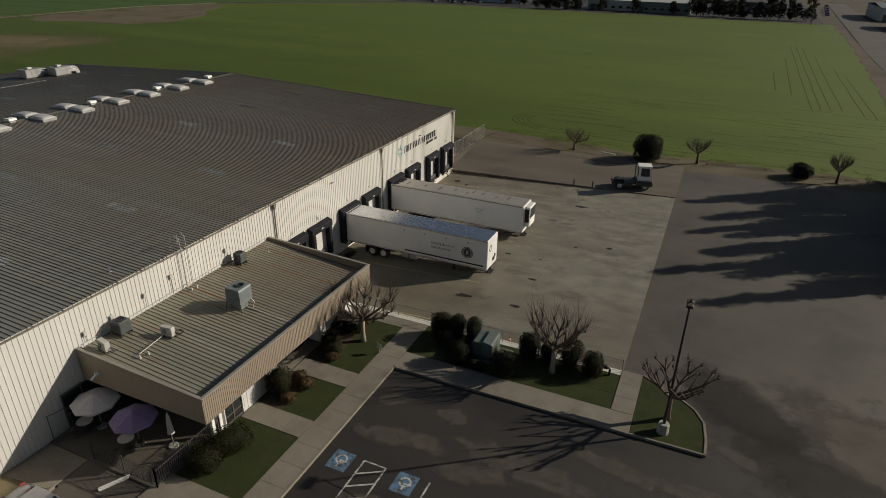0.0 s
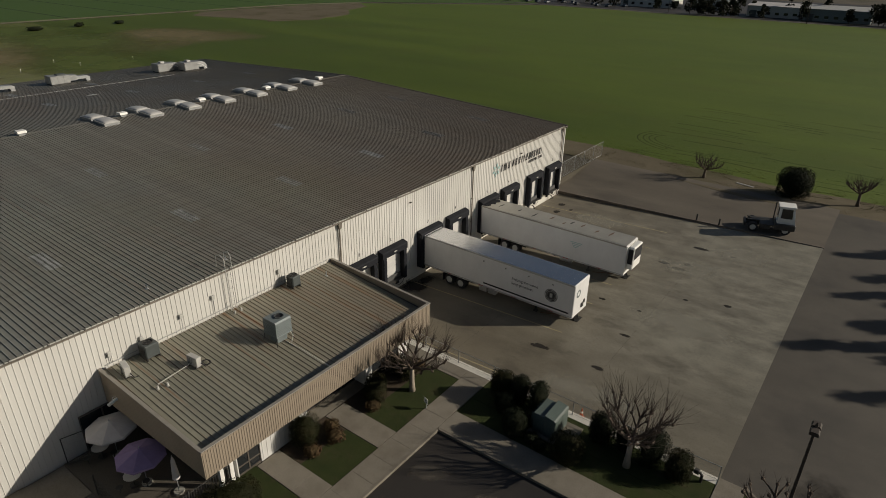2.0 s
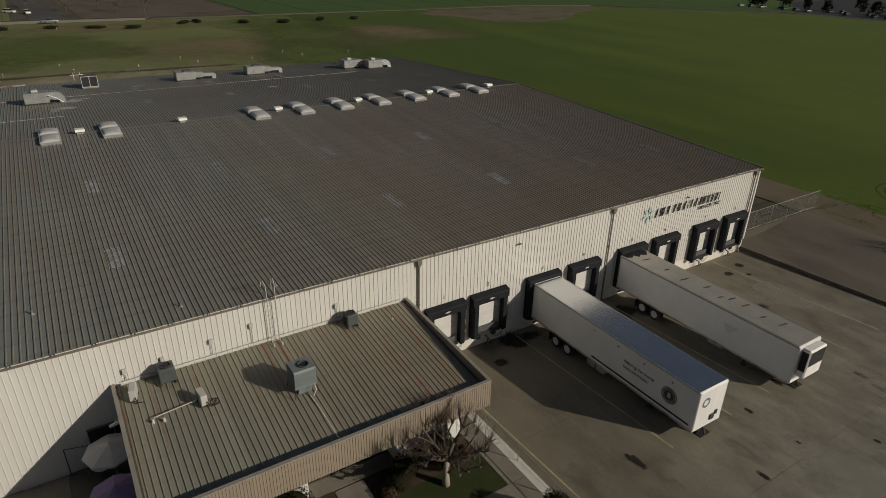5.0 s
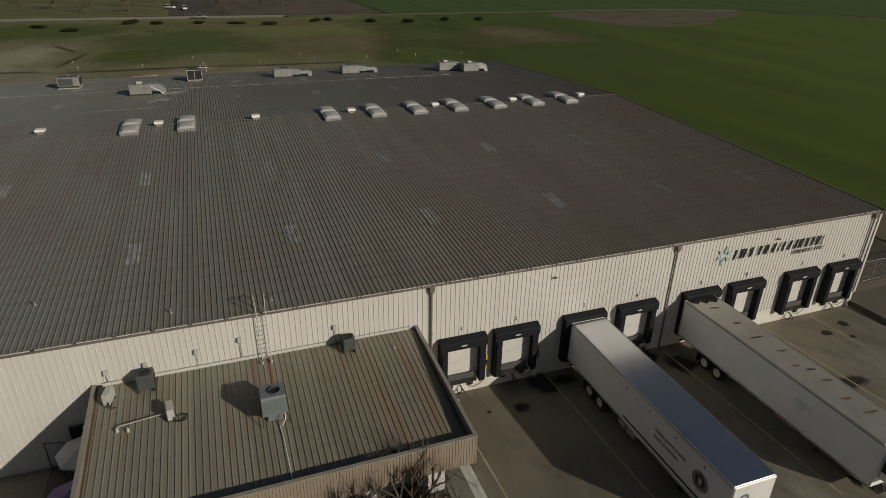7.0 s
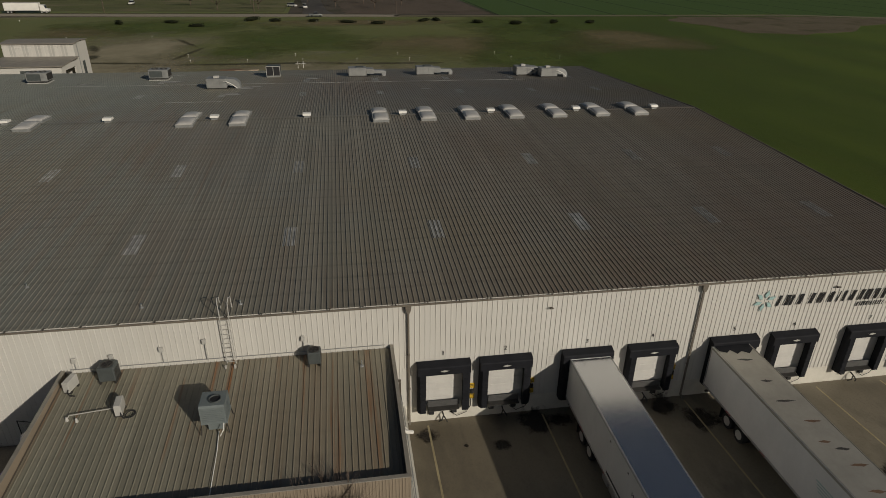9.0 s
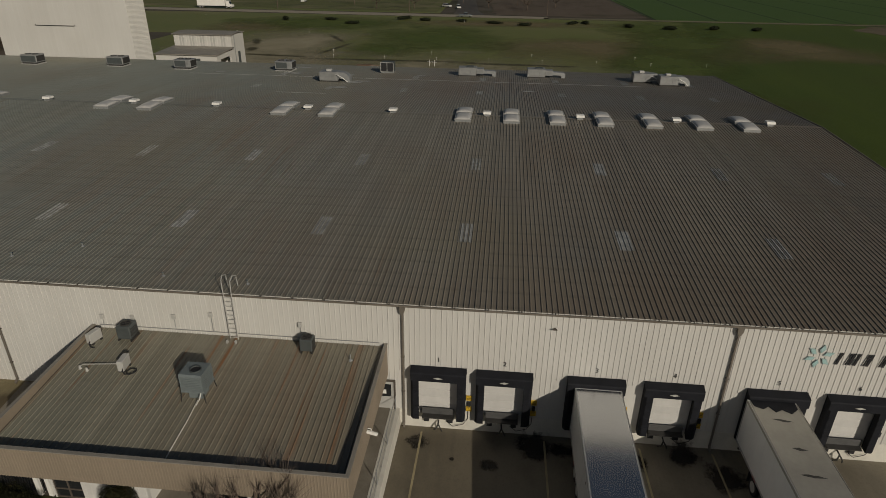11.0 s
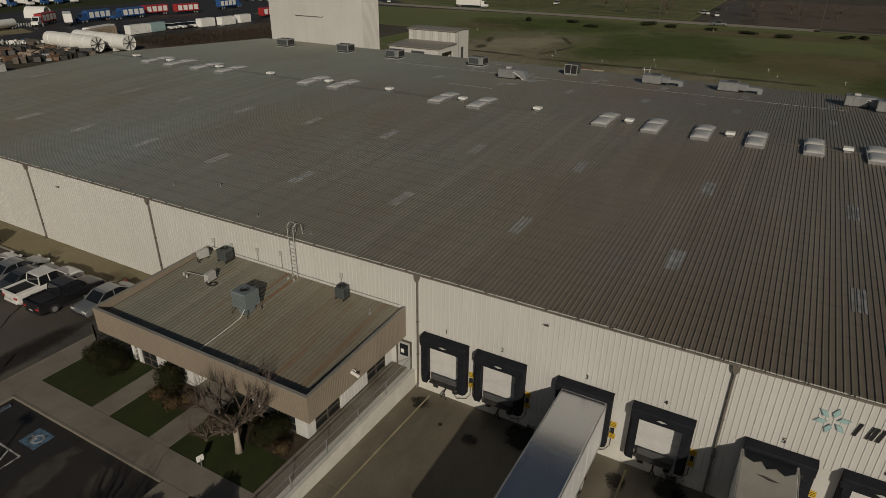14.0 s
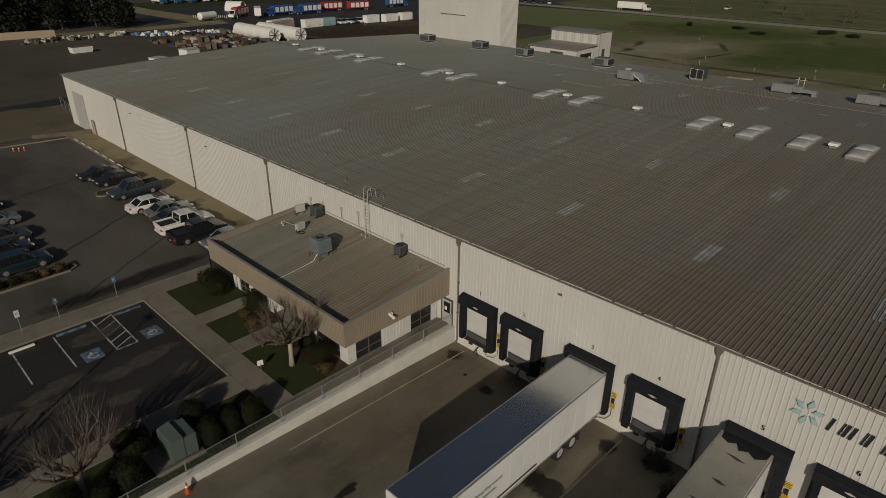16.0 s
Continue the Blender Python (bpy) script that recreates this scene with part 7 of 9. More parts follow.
chain_fence("yard_fence", [(-31.9, 37.28), (-2.55, 37.28)], 1.0, 0.12, "galvanised chain-link fence on the retaining wall")
chain_fence("corner_fence", [(-33.2, 76.3), (-33.2, 91.4)], 2.0, -0.02, "tall chain-link fence beside the building corner")
chain_fence("far_fence", [(-112, -44), (-112, -16)], 2.0, -0.05, "chain-link fence behind the warehouse", 4.0)
fz = thing("patio_railing", "black iron picket railing round the patio", "fence", pose(0, 0, 0))
for (x0, y0), (x1, y1) in (((-28.4, 16.1), (-23.6, 16.1)), ((-23.6, 16.1), (-23.6, 20.9))):
    L = math.hypot(x1 - x0, y1 - y0)
    n = int(L / 0.14)
    for i in range(n + 1):
        u = i / n
        part("picket", MB().box(-0.011, 0.011, -0.011, 0.011, 0.12, 1.25), STEEL_DARK, fz, at=(x0 + (x1 - x0) * u, y0 + (y1 - y0) * u, 0.1))
    for zz in (0.25, 1.25):
        part("rail", MB().tube([(x0, y0, zz), (x1, y1, zz)], 0.02, 5), STEEL_DARK, fz)
    for px, py in ((x0, y0), ((x0 + x1) / 2, (y0 + y1) / 2), (x1, y1)):
        part("post", MB().box(px - 0.035, px + 0.035, py - 0.035, py + 0.035, 0.1, 1.45), STEEL_DARK, fz)
gt = thing("patio_gate", "grey mesh gate standing against the wall", "gate", pose(-31.7, 16.1, 0.1))
part("frame", MB().tube([(0, 0, 0.1), (0, 0, 1.9), (0.3, 1.1, 1.9), (0.3, 1.1, 0.1), (0, 0, 0.1)], 0.03, 6), STEEL_DARK, gt)
part("wire_mesh", MB().quad((0, 0, 0.1), (0.3, 1.1, 0.1), (0.3, 1.1, 1.9), (0, 0, 1.9)), MESH_WIRE, gt)


# ---- patio ----
def umbrella(x, y, mat, r, label, folded=False):
    u = thing("patio_umbrella", label, "umbrella", pose(x, y, 0.1), "umbrellas on the patio")
    part("pole", MB().tube([(0, 0, 0), (0, 0, 2.55)], 0.025, 8), GALV, u)
    part("base", MB().tube([(0, 0, 0), (0, 0, 0.1)], 0.28, 14), STONE, u)
    if folded:
        part("canopy", MB().rings([[(px, py, zz) for px, py in circle(0, 0, rr, 10)] for zz, rr in ((1.0, 0.2), (1.5, 0.16), (2.2, 0.1), (2.5, 0.02))]), mat, u)
        return
    m = MB()
    for k in range(8):
        a0, a1 = 2 * math.pi * k / 8, 2 * math.pi * (k + 1) / 8
        mid = (a0 + a1) / 2
        e0, e1 = (r * math.cos(a0), r * math.sin(a0), 1.98), (r * math.cos(a1), r * math.sin(a1), 1.98)
        g = (0.55 * r * math.cos(mid), 0.55 * r * math.sin(mid), 2.17)
        for tri_ in (((0, 0, 2.45), e0, g), ((0, 0, 2.45), g, e1), (e0, e1, g)):
            m.poly(tri_)
        m.quad(e0, e1, (e1[0], e1[1], 1.86), (e0[0], e0[1], 1.86))
        part("rib", MB().tube([(0, 0, 2.42), (r * 0.98 * math.cos(a0), r * 0.98 * math.sin(a0), 1.96)], 0.012, 4), GALV, u)
    part("canopy", m, mat, u)
    part("finial", MB().tube([(0, 0, 2.45), (0, 0, 2.56)], 0.03, 8), GALV, u)


umbrella(-30.35, 18.2, CANVAS, 1.35, "open grey canvas patio umbrella")
umbrella(-27.1, 18.1, CANVAS_PURPLE, 1.3, "open purple canvas patio umbrella")
umbrella(-25.2, 18.8, CANVAS, 1.2, "folded white patio umbrella", True)
for x, y in ((-30.9, 17.6), (-27.5, 17.6)):
    t = thing("patio_table", "round pale patio table on a single leg", "table", pose(x, y, 0.1), "tables on the patio")
    part("top", MB().tube([(0, 0, 0.7), (0, 0, 0.74)], 0.45, 20), TABLE, t)
    part("leg", MB().tube([(0, 0, 0.02), (0, 0, 0.7)], 0.04, 8), STEEL_DARK, t)
    part("foot", MB().tube([(0, 0, 0), (0, 0, 0.03)], 0.25, 14), STEEL_DARK, t)
    for k in range(3):
        an = 0.5 + 2.1 * k
        s = thing("patio_stool", "small dark metal patio stool", "stool", pose(x + 0.75 * math.cos(an), y + 0.75 * math.sin(an), 0.1), "stools on the patio")
        part("seat", MB().tube([(0, 0, 0.42), (0, 0, 0.46)], 0.18, 12), STEEL_DARK, s)
        part("leg", MB().tube([(0, 0, 0.0), (0, 0, 0.42)], 0.03, 6), STEEL_DARK, s)

# ---- lamp post, transformer, small fittings ----
lp = thing("lamp_post", "tall dark lamp post with a twin head on a concrete pedestal", "street lamp", pose(0.72, 32.25, 0.12))
part("pedestal", MB().rings([[(x, y, z) for x, y in circle(0, 0, r, 14)] for z, r in ((0, 0.36), (0.6, 0.34), (0.7, 0.3))]), STONE, lp)
part("pole", MB().tube([(0, 0, 0.7), (0, 0, 9.0)], [0.09, 0.06], 8), BRONZE, lp)
part("cap", MB().tube([(0, 0, 9.0), (0, 0, 9.3), (0, 0, 9.42)], [0.06, 0.06, 0.03], 8), BRONZE, lp)
for s in (-1, 1):
    part("head", MB().prism([(-0.17, 9.0), (0.17, 9.0), (0.19, 9.08), (0.13, 9.18), (-0.13, 9.18), (-0.19, 9.08)], min(s * 0.06, s * 0.42), max(s * 0.06, s * 0.42), "y"), BRONZE, lp)
    part("lens", MB().box(-0.14, 0.14, min(s * 0.1, s * 0.38), max(s * 0.1, s * 0.38), 8.985, 8.998), LAMP_GLASS, lp)
tf = thing("transformer_cabinet", "pale green pad-mounted transformer cabinet on a concrete pad", "transformer", pose(-11.9, 35.25, 0.1, 0, 0, 90))
part("pad", MB().box(-1.15, 1.15, -1.7, 1.0, 0, 0.12, 0.02), WALKWAY, tf)
part("tank", MB().box(-0.85, 0.85, 0.0, 0.75, 0.12, 1.45, 0.03), TRAFO, tf)
part("cabinet", MB().prism([(-0.7, 0.12), (0.0, 0.12), (0.0, 1.62), (-0.62, 1.5), (-0.7, 1.44)], -0.88, 0.88, "x"), TRAFO, tf)
for k in range(2):
    part("door", MB().box(-0.84 + 0.85 * k, -0.02 + 0.85 * k, -0.73, -0.702, 0.2, 1.4, 0.01), TRAFO, tf)
for k in range(5):
    part("fin", MB().box(-0.7 + 0.33 * k, -0.64 + 0.33 * k, 0.75, 0.95, 0.3, 1.3), TRAFO, tf)
ws = thing("lawn_sign", "small white sign on a short post in the lawn", "sign", pose(-18.95, 32.05, 0.12, 0, 0, -15))
part("post", MB().box(-0.02, 0.02, -0.02, 0.02, 0, 0.6), GALV, ws)
part("plate", MB().box(-0.2, 0.2, -0.035, -0.02, 0.45, 0.85), WHITE, ws)
for k in range(3):
    part("text_bar", MB().box(-0.14, 0.14, -0.04, -0.036, 0.52 + 0.1 * k, 0.56 + 0.1 * k), UNIT, ws)
bf = thing("backflow_valve", "dark cast backflow valve beside the fence", "valve", pose(-3.6, 36.6, 0.11))
part("riser", MB().tube([(-0.3, 0, 0), (-0.3, 0, 0.5), (-0.2, 0, 0.6), (0.2, 0, 0.6), (0.3, 0, 0.5), (0.3, 0, 0)], 0.08, 8), STEEL_DARK, bf)
part("valve_body", MB().box(-0.15, 0.15, -0.14, 0.14, 0.48, 0.75, 0.05), STEEL_DARK, bf)
for x, y in ((-15.0, 75.8), (-12.6, 75.8)):
    b = thing("bollard", "dark steel bollard on the low wall", "bollard", pose(x, y + 0.06, north_z(WX, YN) * (-2.5 - x) / 29.6 + 0.07))
    part("post", MB().tube([(0, 0, 0), (0, 0, 0.7)], 0.09, 10), STEEL_DARK, b)
    part("cap", MB().tube([(0, 0, 0.7), (0, 0, 0.76)], [0.095, 0.04], 10), STEEL_DARK, b)
for x, y, z in ((-11.0, 37.9, apron_z(-11.0)), (-22.2, -34.5, 0.0), (-21.6, -34.7, 0.0), (-21.0, -34.9, 0.0)):
    c = thing("traffic_cone", "orange traffic cone with a pale band", "traffic cone", pose(x, y, z + 0.005), "traffic cones")
    part("base", MB().box(-0.18, 0.18, -0.18, 0.18, 0, 0.03), ORANGE, c)
    part("cone", MB().tube([(0, 0, 0.03), (0, 0, 0.7)], [0.14, 0.03], 12), ORANGE, c)
    part("band", MB().tube([(0, 0, 0.38), (0, 0, 0.5)], [0.089, 0.072], 12), WHITE, c)
pl = thing("fallen_plank", "pale plank lying on the dirt by the field", "plank", pose(-13.4, 91.0, 0.0, 0, 0, -12))
part("board", MB().box(-1.1, 1.1, -0.12, 0.12, 0, 0.06), UNIT_PALE, pl)

ws2 = part("wheel_stop", MB().prism([(-0.1, 0.0), (0.1, 0.0), (0.07, 0.13), (-0.07, 0.13)], -0.8, 0.8, "x"), WHITE)
ws2.matrix_basis = pose(-26.05, 15.4, 0.005, 0, 0, 63)
tagged(ws2, "white concrete wheel stop on asphalt", "wheel stop", "wheel stops")
# service doors near the south end of the warehouse wall
bd = thing("service_shutter", "tall pale roll-up service shutter in the warehouse wall", "door", pose(WX + 0.05, -40.6, 0))
part("frame", MB().box(0, 0.1, -2.2, -2.05, 0, 5.5).box(0, 0.1, 2.05, 2.2, 0, 5.5).box(0, 0.1, -2.05, 2.05, 5.35, 5.5), UNIT_PALE, bd)
for k in range(17):
    part("slat", MB().box(0.0, 0.06, -2.04, 2.04, 0.02 + 0.31 * k, 0.31 + 0.31 * k, 0.015), UNIT_PALE, bd)
pd = thing("service_door", "brown steel service door in the warehouse wall", "door", pose(WX + 0.05, -36.2, 0))
part("frame", MB().box(0, 0.1, -0.56, -0.48, 0, 2.15).box(0, 0.1, 0.48, 0.56, 0, 2.15).box(0, 0.1, -0.48, 0.48, 2.07, 2.15), GUTTER, pd)
part("leaf", MB().box(0.02, 0.07, -0.475, 0.475, 0.01, 2.06), BROWN_BOX, pd)
part("lever", MB().tube([(0.07, 0.38, 1.0), (0.13, 0.38, 1.0), (0.13, 0.26, 1.0)], 0.015, 6), ALU, pd)


# ---- plants ----
def bare_tree(x, y, z, seed, trunk_h=1.7, spread=1.9, shoots=13, rise=1.7, label="pollarded bare tree with knobbed limbs and thin shoots", pale=True, reach_k=1.0, far=False):
    rnd = random.Random(seed)
    t = thing("bare_tree", label, "tree", pose(x, y, z), "bare pollarded trees")
    lean = (rnd.uniform(-0.08, 0.08), rnd.uniform(-0.08, 0.08))
    top = Vector((lean[0], lean[1], trunk_h))
    part("trunk", MB().tube([(0, 0, -0.05), (lean[0] * 0.3, lean[1] * 0.3, trunk_h * 0.4), tuple(top), (top.x, top.y, trunk_h + 0.15)], [0.24, 0.16, 0.15, 0.05], 9), BARK_PALE if pale else BARK, t, smooth=True)
    tw = MB()
    n_limb = rnd.randint(6, 7)
    for k in range(n_limb):
        an = 2 * math.pi * k / n_limb + rnd.uniform(-0.25, 0.25)
        reach = spread * rnd.uniform(0.7, 1.05)
        up = rise * rnd.uniform(0.55, 1.05)
        d = Vector((math.cos(an), math.sin(an), 0))
        p1 = top + d * reach * 0.4 + Vector((0, 0, up * 0.3))
        p2 = top + d * reach * 0.75 + Vector((rnd.uniform(-0.15, 0.15), rnd.uniform(-0.15, 0.15), up * 0.62))
        p3 = top + d * reach + Vector((rnd.uniform(-0.2, 0.2), rnd.uniform(-0.2, 0.2), up))
        part("limb", MB().tube([tuple(top), tuple(p1), tuple(p2), tuple(p3)], [0.11, 0.085, 0.065, 0.05], 6), BARK, t, smooth=True)
        knobs = [p2, p3]
        for side, base in ((-1, p1), (1, p1), (-0.8, p2), (0.8, p2)):
            e = base + Vector((-d.y, d.x, 0)) * side * reach * rnd.uniform(0.25, 0.45) + d * reach * 0.25 + Vector((0, 0, up * rnd.uniform(0.25, 0.55)))
            part("limb", MB().tube([tuple(base), tuple((base + e) / 2 + Vector((0, 0, 0.05))), tuple(e)], [0.06, 0.045, 0.04], 5), BARK, t, smooth=True)
            knobs.append(e)
        for q in knobs:
            if not far:
                part("knob", MB().tube([tuple(q - Vector((0, 0, 0.09))), tuple(q), tuple(q + Vector((0, 0, 0.09)))], [0.045, 0.1, 0.05], 6), BARK, t)
            for s in range(shoots):
                v = (d * rnd.uniform(-0.1, 0.55) + Vector((rnd.uniform(-0.5, 0.5), rnd.uniform(-0.5, 0.5), rnd.uniform(0.25, 1.6)))).normalized()
                ln = rnd.uniform(0.35, 1.05) * reach_k
                bend = Vector((rnd.uniform(-0.1, 0.1), rnd.uniform(-0.1, 0.1), 0.08))
                tw.tube([tuple(q), tuple(q + v * ln * 0.5 + bend * 0.4), tuple(q + v * ln + bend)], [0.01, 0.007, 0.003], 3, cap=False)
    tagged(part("shoot_spray", tw, TWIG, t, "thin reddish shoots"), kind="stuff")


bare_tree(-20.8, 32.9, 0.12, 11, 1.8, 2.1, 20, 1.7, reach_k=1.35)
bare_tree(-7.0, 35.2, 0.12, 12, 1.9, 1.9, 10, 2.0, reach_k=1.8)
bare_tree(0.85, 33.6, 0.12, 13, 1.7, 2.3, 7, 2.3, pale=False, reach_k=0.5)
bare_tree(-1.1, 91.7, -0.02, 14, 1.5, 1.5, 9, 1.6, "small bare pollarded tree at the field edge", False)
bare_tree(-18.5, 90.6, -0.02, 15, 1.2, 1.6, 9, 1.3, "small bare spreading tree at the field edge", False)
bare_tree(16.2, 91.2, -0.02, 16, 1.5, 1.4, 9, 1.6, "small bare pollarded tree at the field edge", False)


def leafy(rx, ry, rz, n, leaf, seed, power=3.4):
    """Leaves in and on a rounded, uneven body, base at z 0."""
    rnd = random.Random(seed)
    m = MB()
    for _ in range(n):
        v = Vector((rnd.gauss(0, 1), rnd.gauss(0, 1), rnd.gauss(0, 1))).normalized()
        k = (abs(v.x) ** power + abs(v.y) ** power + abs(v.z) ** power) ** (-1 / power)
        bulge = 1 + 0.16 * noise.noise(v * 2.3 + Vector((seed * 3.1, 0, 0))) + 0.06 * noise.noise(v * 6 + Vector((0, seed, 0)))
        p = v * k * bulge * rnd.uniform(0.8, 1.03)
        p = Vector((p.x * rx, p.y * ry, max(0.02, rz + p.z * rz)))
        u = Vector((rnd.gauss(0, 1), rnd.gauss(0, 1), rnd.gauss(0, 1))).normalized()
        w = u.cross(v).normalized() if abs(u.dot(v)) < 0.98 else Vector((1, 0, 0))
        s = leaf * rnd.uniform(0.6, 1.3)
        m.quad(tuple(p - u * s), tuple(p - w * s * 0.5), tuple(p + u * s), tuple(p + w * s * 0.5))
    return m


def core(rx, ry, rz, seed):
    m = MB()
    loops = []
    for i in range(7):
        a = math.pi * (i + 0.15) / 6.3
        loops.append([(0.8 * rx * math.sin(a) ** 0.7 * math.cos(b) * (1 + 0.08 * noise.noise((i, b, seed))), 0.8 * ry * math.sin(a) ** 0.7 * math.sin(b) * (1 + 0.08 * noise.noise((b, i, seed))), max(0.0, rz - 0.85 * rz * math.cos(a))) for b in [2 * math.pi * q / 12 for q in range(12)]])
    return m.rings(loops)


def bush(x, y, z, rx, ry, h, seed, mat=None, label="rounded clipped evergreen shrub in the planting bed", n=2400, leaf=0.06, name="bush"):
    t = thing(name, label, "bush", pose(x, y, z, 0, 0, (seed * 37) % 360), "clipped shrubs" if name == "bush" else "")
    part("inner_foliage", core(rx, ry, h / 2, seed), mat or LEAF, t)
    tagged(part("foliage", leafy(rx, ry, h / 2, n, leaf, seed), mat or LEAF, t), kind="stuff")
    return t


for i, (x, y, rx, ry, h) in enumerate([(-15.9, 36.25, 0.8, 0.6, 1.8), (-14.6, 36.3, 0.6, 0.55, 1.95), (-13.35, 36.35, 0.8, 0.5, 2.0), (-13.45, 33.6, 0.75, 0.7, 1.55), (-10.0, 33.6, 0.95, 0.9, 1.65), (-9.0, 36.2, 0.75, 0.7, 2.0), (-6.0, 36.25, 0.95, 0.65, 2.25), (-4.45, 36.15, 0.85, 0.7, 1.65), (-15.0, 35.0, 0.6, 0.55, 1.2), (-7.6, 36.35, 0.55, 0.5, 1.5)]):
    bush(x, y, 0.11, rx, ry, h, 20 + i, LEAF if i in (0, 4, 7) else LEAF_DARK, n=5600, leaf=0.046)
for i, (x, y, r, h) in enumerate([(-13.0, 34.8, 0.4, 0.8), (-12.3, 33.6, 0.45, 0.55), (-11.6, 33.4, 0.4, 0.5)]):
    bush(x, y, 0.11, r, r, h, 34 + i, LEAF_DARK, "low dark shrub beside the transformer cabinet", 900, 0.05)
for i, (x, y, rx, ry, h) in enumerate([(-22.45, 31.2, 0.7, 1.3, 1.0), (-22.4, 33.8, 0.7, 1.2, 1.3), (-22.6, 25.3, 0.8, 0.8, 2.0), (-22.2, 20.0, 0.95, 1.4, 1.2), (-22.4, 18.4, 0.9, 0.9, 1.1)]):
    bush(x, y, 0.12, rx, ry, h, 40 + i, LEAF, "leafy clipped shrub against the office wall", 5000, 0.048)
for i, (x, y, rx, h) in enumerate([(-21.5, 26.6, 0.55, 0.6), (-21.7, 25.0, 0.5, 0.5), (-22.3, 27.1, 0.45, 0.6), (-21.6, 30.0, 0.45, 0.5), (-22.0, 35.0, 0.5, 0.6)]):
    bush(x, y, 0.12, rx, rx, h, 60 + i, LEAF_RED, "low reddish shrub in the mulch bed", 500, 0.07)
for i in range(8):
    bush(-14.2 + i * 1.15, 7.15, 0.1, 0.6, 0.5, 0.65, 80 + i, LEAF_RED if i < 2 else LEAF, "low shrub in the median", 350, 0.08)
bush(-7.9, 90.6, -0.02, 2.0, 1.9, 3.5, 90, LEAF_DARK, "large round dark evergreen bush at the field edge", 14000, 0.07, "large_bush")
bush(11.9, 91.6, -0.02, 1.5, 1.2, 1.9, 91, LEAF_DARK, "dark evergreen bush at the field edge", 2200, 0.11, "large_bush")


def tree(x, y, z, h, r, seed, label, n=1400, leaf=0.3, mat=None, trunk=0.25, base=0.25, group="", cone=False):
    """A tree with limbs and a crown of many leaves in lobes."""
    rnd = random.Random(seed)
    t = thing("tree", label, "tree", pose(x, y, z), group)
    part("trunk", MB().tube([(0, 0, 0), (0.1, 0.05, h * base), (0.0, 0.1, h * 0.75), (0, 0, h * 0.95)], [trunk, trunk * 0.8, trunk * 0.4, 0.05], 8), BARK, t)
    m = MB()
    lobes = 9 if not cone else 26
    for k in range(lobes):
        an, f = rnd.uniform(0, 6.28), (rnd.uniform(base + 0.08, 0.92) if not cone else base + (0.97 - base) * (k + 0.5) / lobes)
        prof = math.sin(math.pi * min(0.97, 0.25 + 0.75 * f)) ** 0.8 if not cone else 1.05 - f
        c = Vector((math.cos(an) * r * 0.55 * prof, math.sin(an) * r * 0.55 * prof, h * f))
        part("limb", MB().tube([(0, 0, h * f * 0.75), tuple(c)], [trunk * 0.4, 0.03], 5), BARK, t)
        lobe = r * rnd.uniform(0.42, 0.65) * (0.5 + 0.6 * prof)
        for _ in range(n // lobes):
            v = Vector((rnd.gauss(0, 1), rnd.gauss(0, 1), rnd.gauss(0, 1))).normalized()
            p = c + Vector((v.x, v.y, v.z * 1.15)) * lobe * rnd.uniform(0.35, 1.05) * (1 + 0.3 * noise.noise(v * 2 + c))
            p.z = min(max(p.z, h * base * 0.7), h)
            u = Vector((rnd.gauss(0, 1), rnd.gauss(0, 1), rnd.gauss(0, 1))).normalized()
            w = u.orthogonal().normalized()
            s = leaf * rnd.uniform(0.5, 1.3)
            m.quad(tuple(p - u * s), tuple(p - w * s * 0.6), tuple(p + u * s), tuple(p + w * s * 0.6))
    tagged(part("crown", m, mat or LEAF_DARK, t), kind="stuff")
    return t


# row of tall trees east of the yard; their long shadows lie on the asphalt
EAST_TREES = [(24.8, 93.5, 14.0, 2.3), (25.7, 84.2, 14.0, 2.2), (23.6, 73.0, 14.0, 2.0), (27.7, 68.6, 14.0, 2.0), (24.6, 77.5, 12.5, 2.2), (29.0, 90.5, 15.0, 3.0), (29.5, 80.5, 14.5, 3.2), (29.5, 75.0, 13.5, 3.0), (31.0, 86.0, 14.5, 3.2), (28.0, 96.5, 14.0, 2.6), (32.0, 71.5, 13.0, 2.8), (26.5, 88.8, 11.5, 2.2), (35.0, 92.0, 15.0, 4.0), (34.5, 82.0, 14.0, 4.0), (36.0, 76.0, 14.0, 4.0), (33.0, 98.0, 15.0, 3.6), (39.0, 88.0, 15.0, 4.2), (31.5, 94.0, 13.0, 4.0), (33.0, 88.0, 13.5, 4.2), (32.5, 78.0, 13.0, 4.0), (37.0, 84.0, 14.0, 5.0), (38.0, 80.0, 14.0, 4.6), (40.0, 94.0, 15.0, 5.0)]
for i, (x, y, h, r) in enumerate(EAST_TREES):
    tree(x, y, -0.02, h, r, 100 + i, "tall dark conical evergreen tree beside the yard", 3000, 0.36, trunk=0.26, base=0.08, group="trees east of the yard", cone=True)


# ---- behind the warehouse ----
tw = thing("cooler_tower", "tall plain cream metal tower block behind the warehouse", "building", pose(0, 0, 0))
TX0, TX1, TY0, TY1, TZ = -112.6, -106.9, -44.4, -20.4, 20.5
part("wall", MB().box(TX0, TX1 - 0.04, TY0, TY1 - 0.04, -0.1, TZ), WALL, tw)
for i in range(26):
    y = TY0 + (i + 0.5) * (TY1 - TY0) / 26
    part("wall_panel", MB().box(TX1 - 0.035, TX1 - 0.01, y - 0.455, y + 0.455, -0.1, TZ, 0.01), WALL, tw)
for i in range(19):
    x = TX0 + (i + 0.5) * (TX1 - TX0) / 19
    part("rib", MB().box(x - 0.06, x + 0.06, TY1 - 0.04, TY1 + 0.03, -0.1, TZ), WALL, tw)
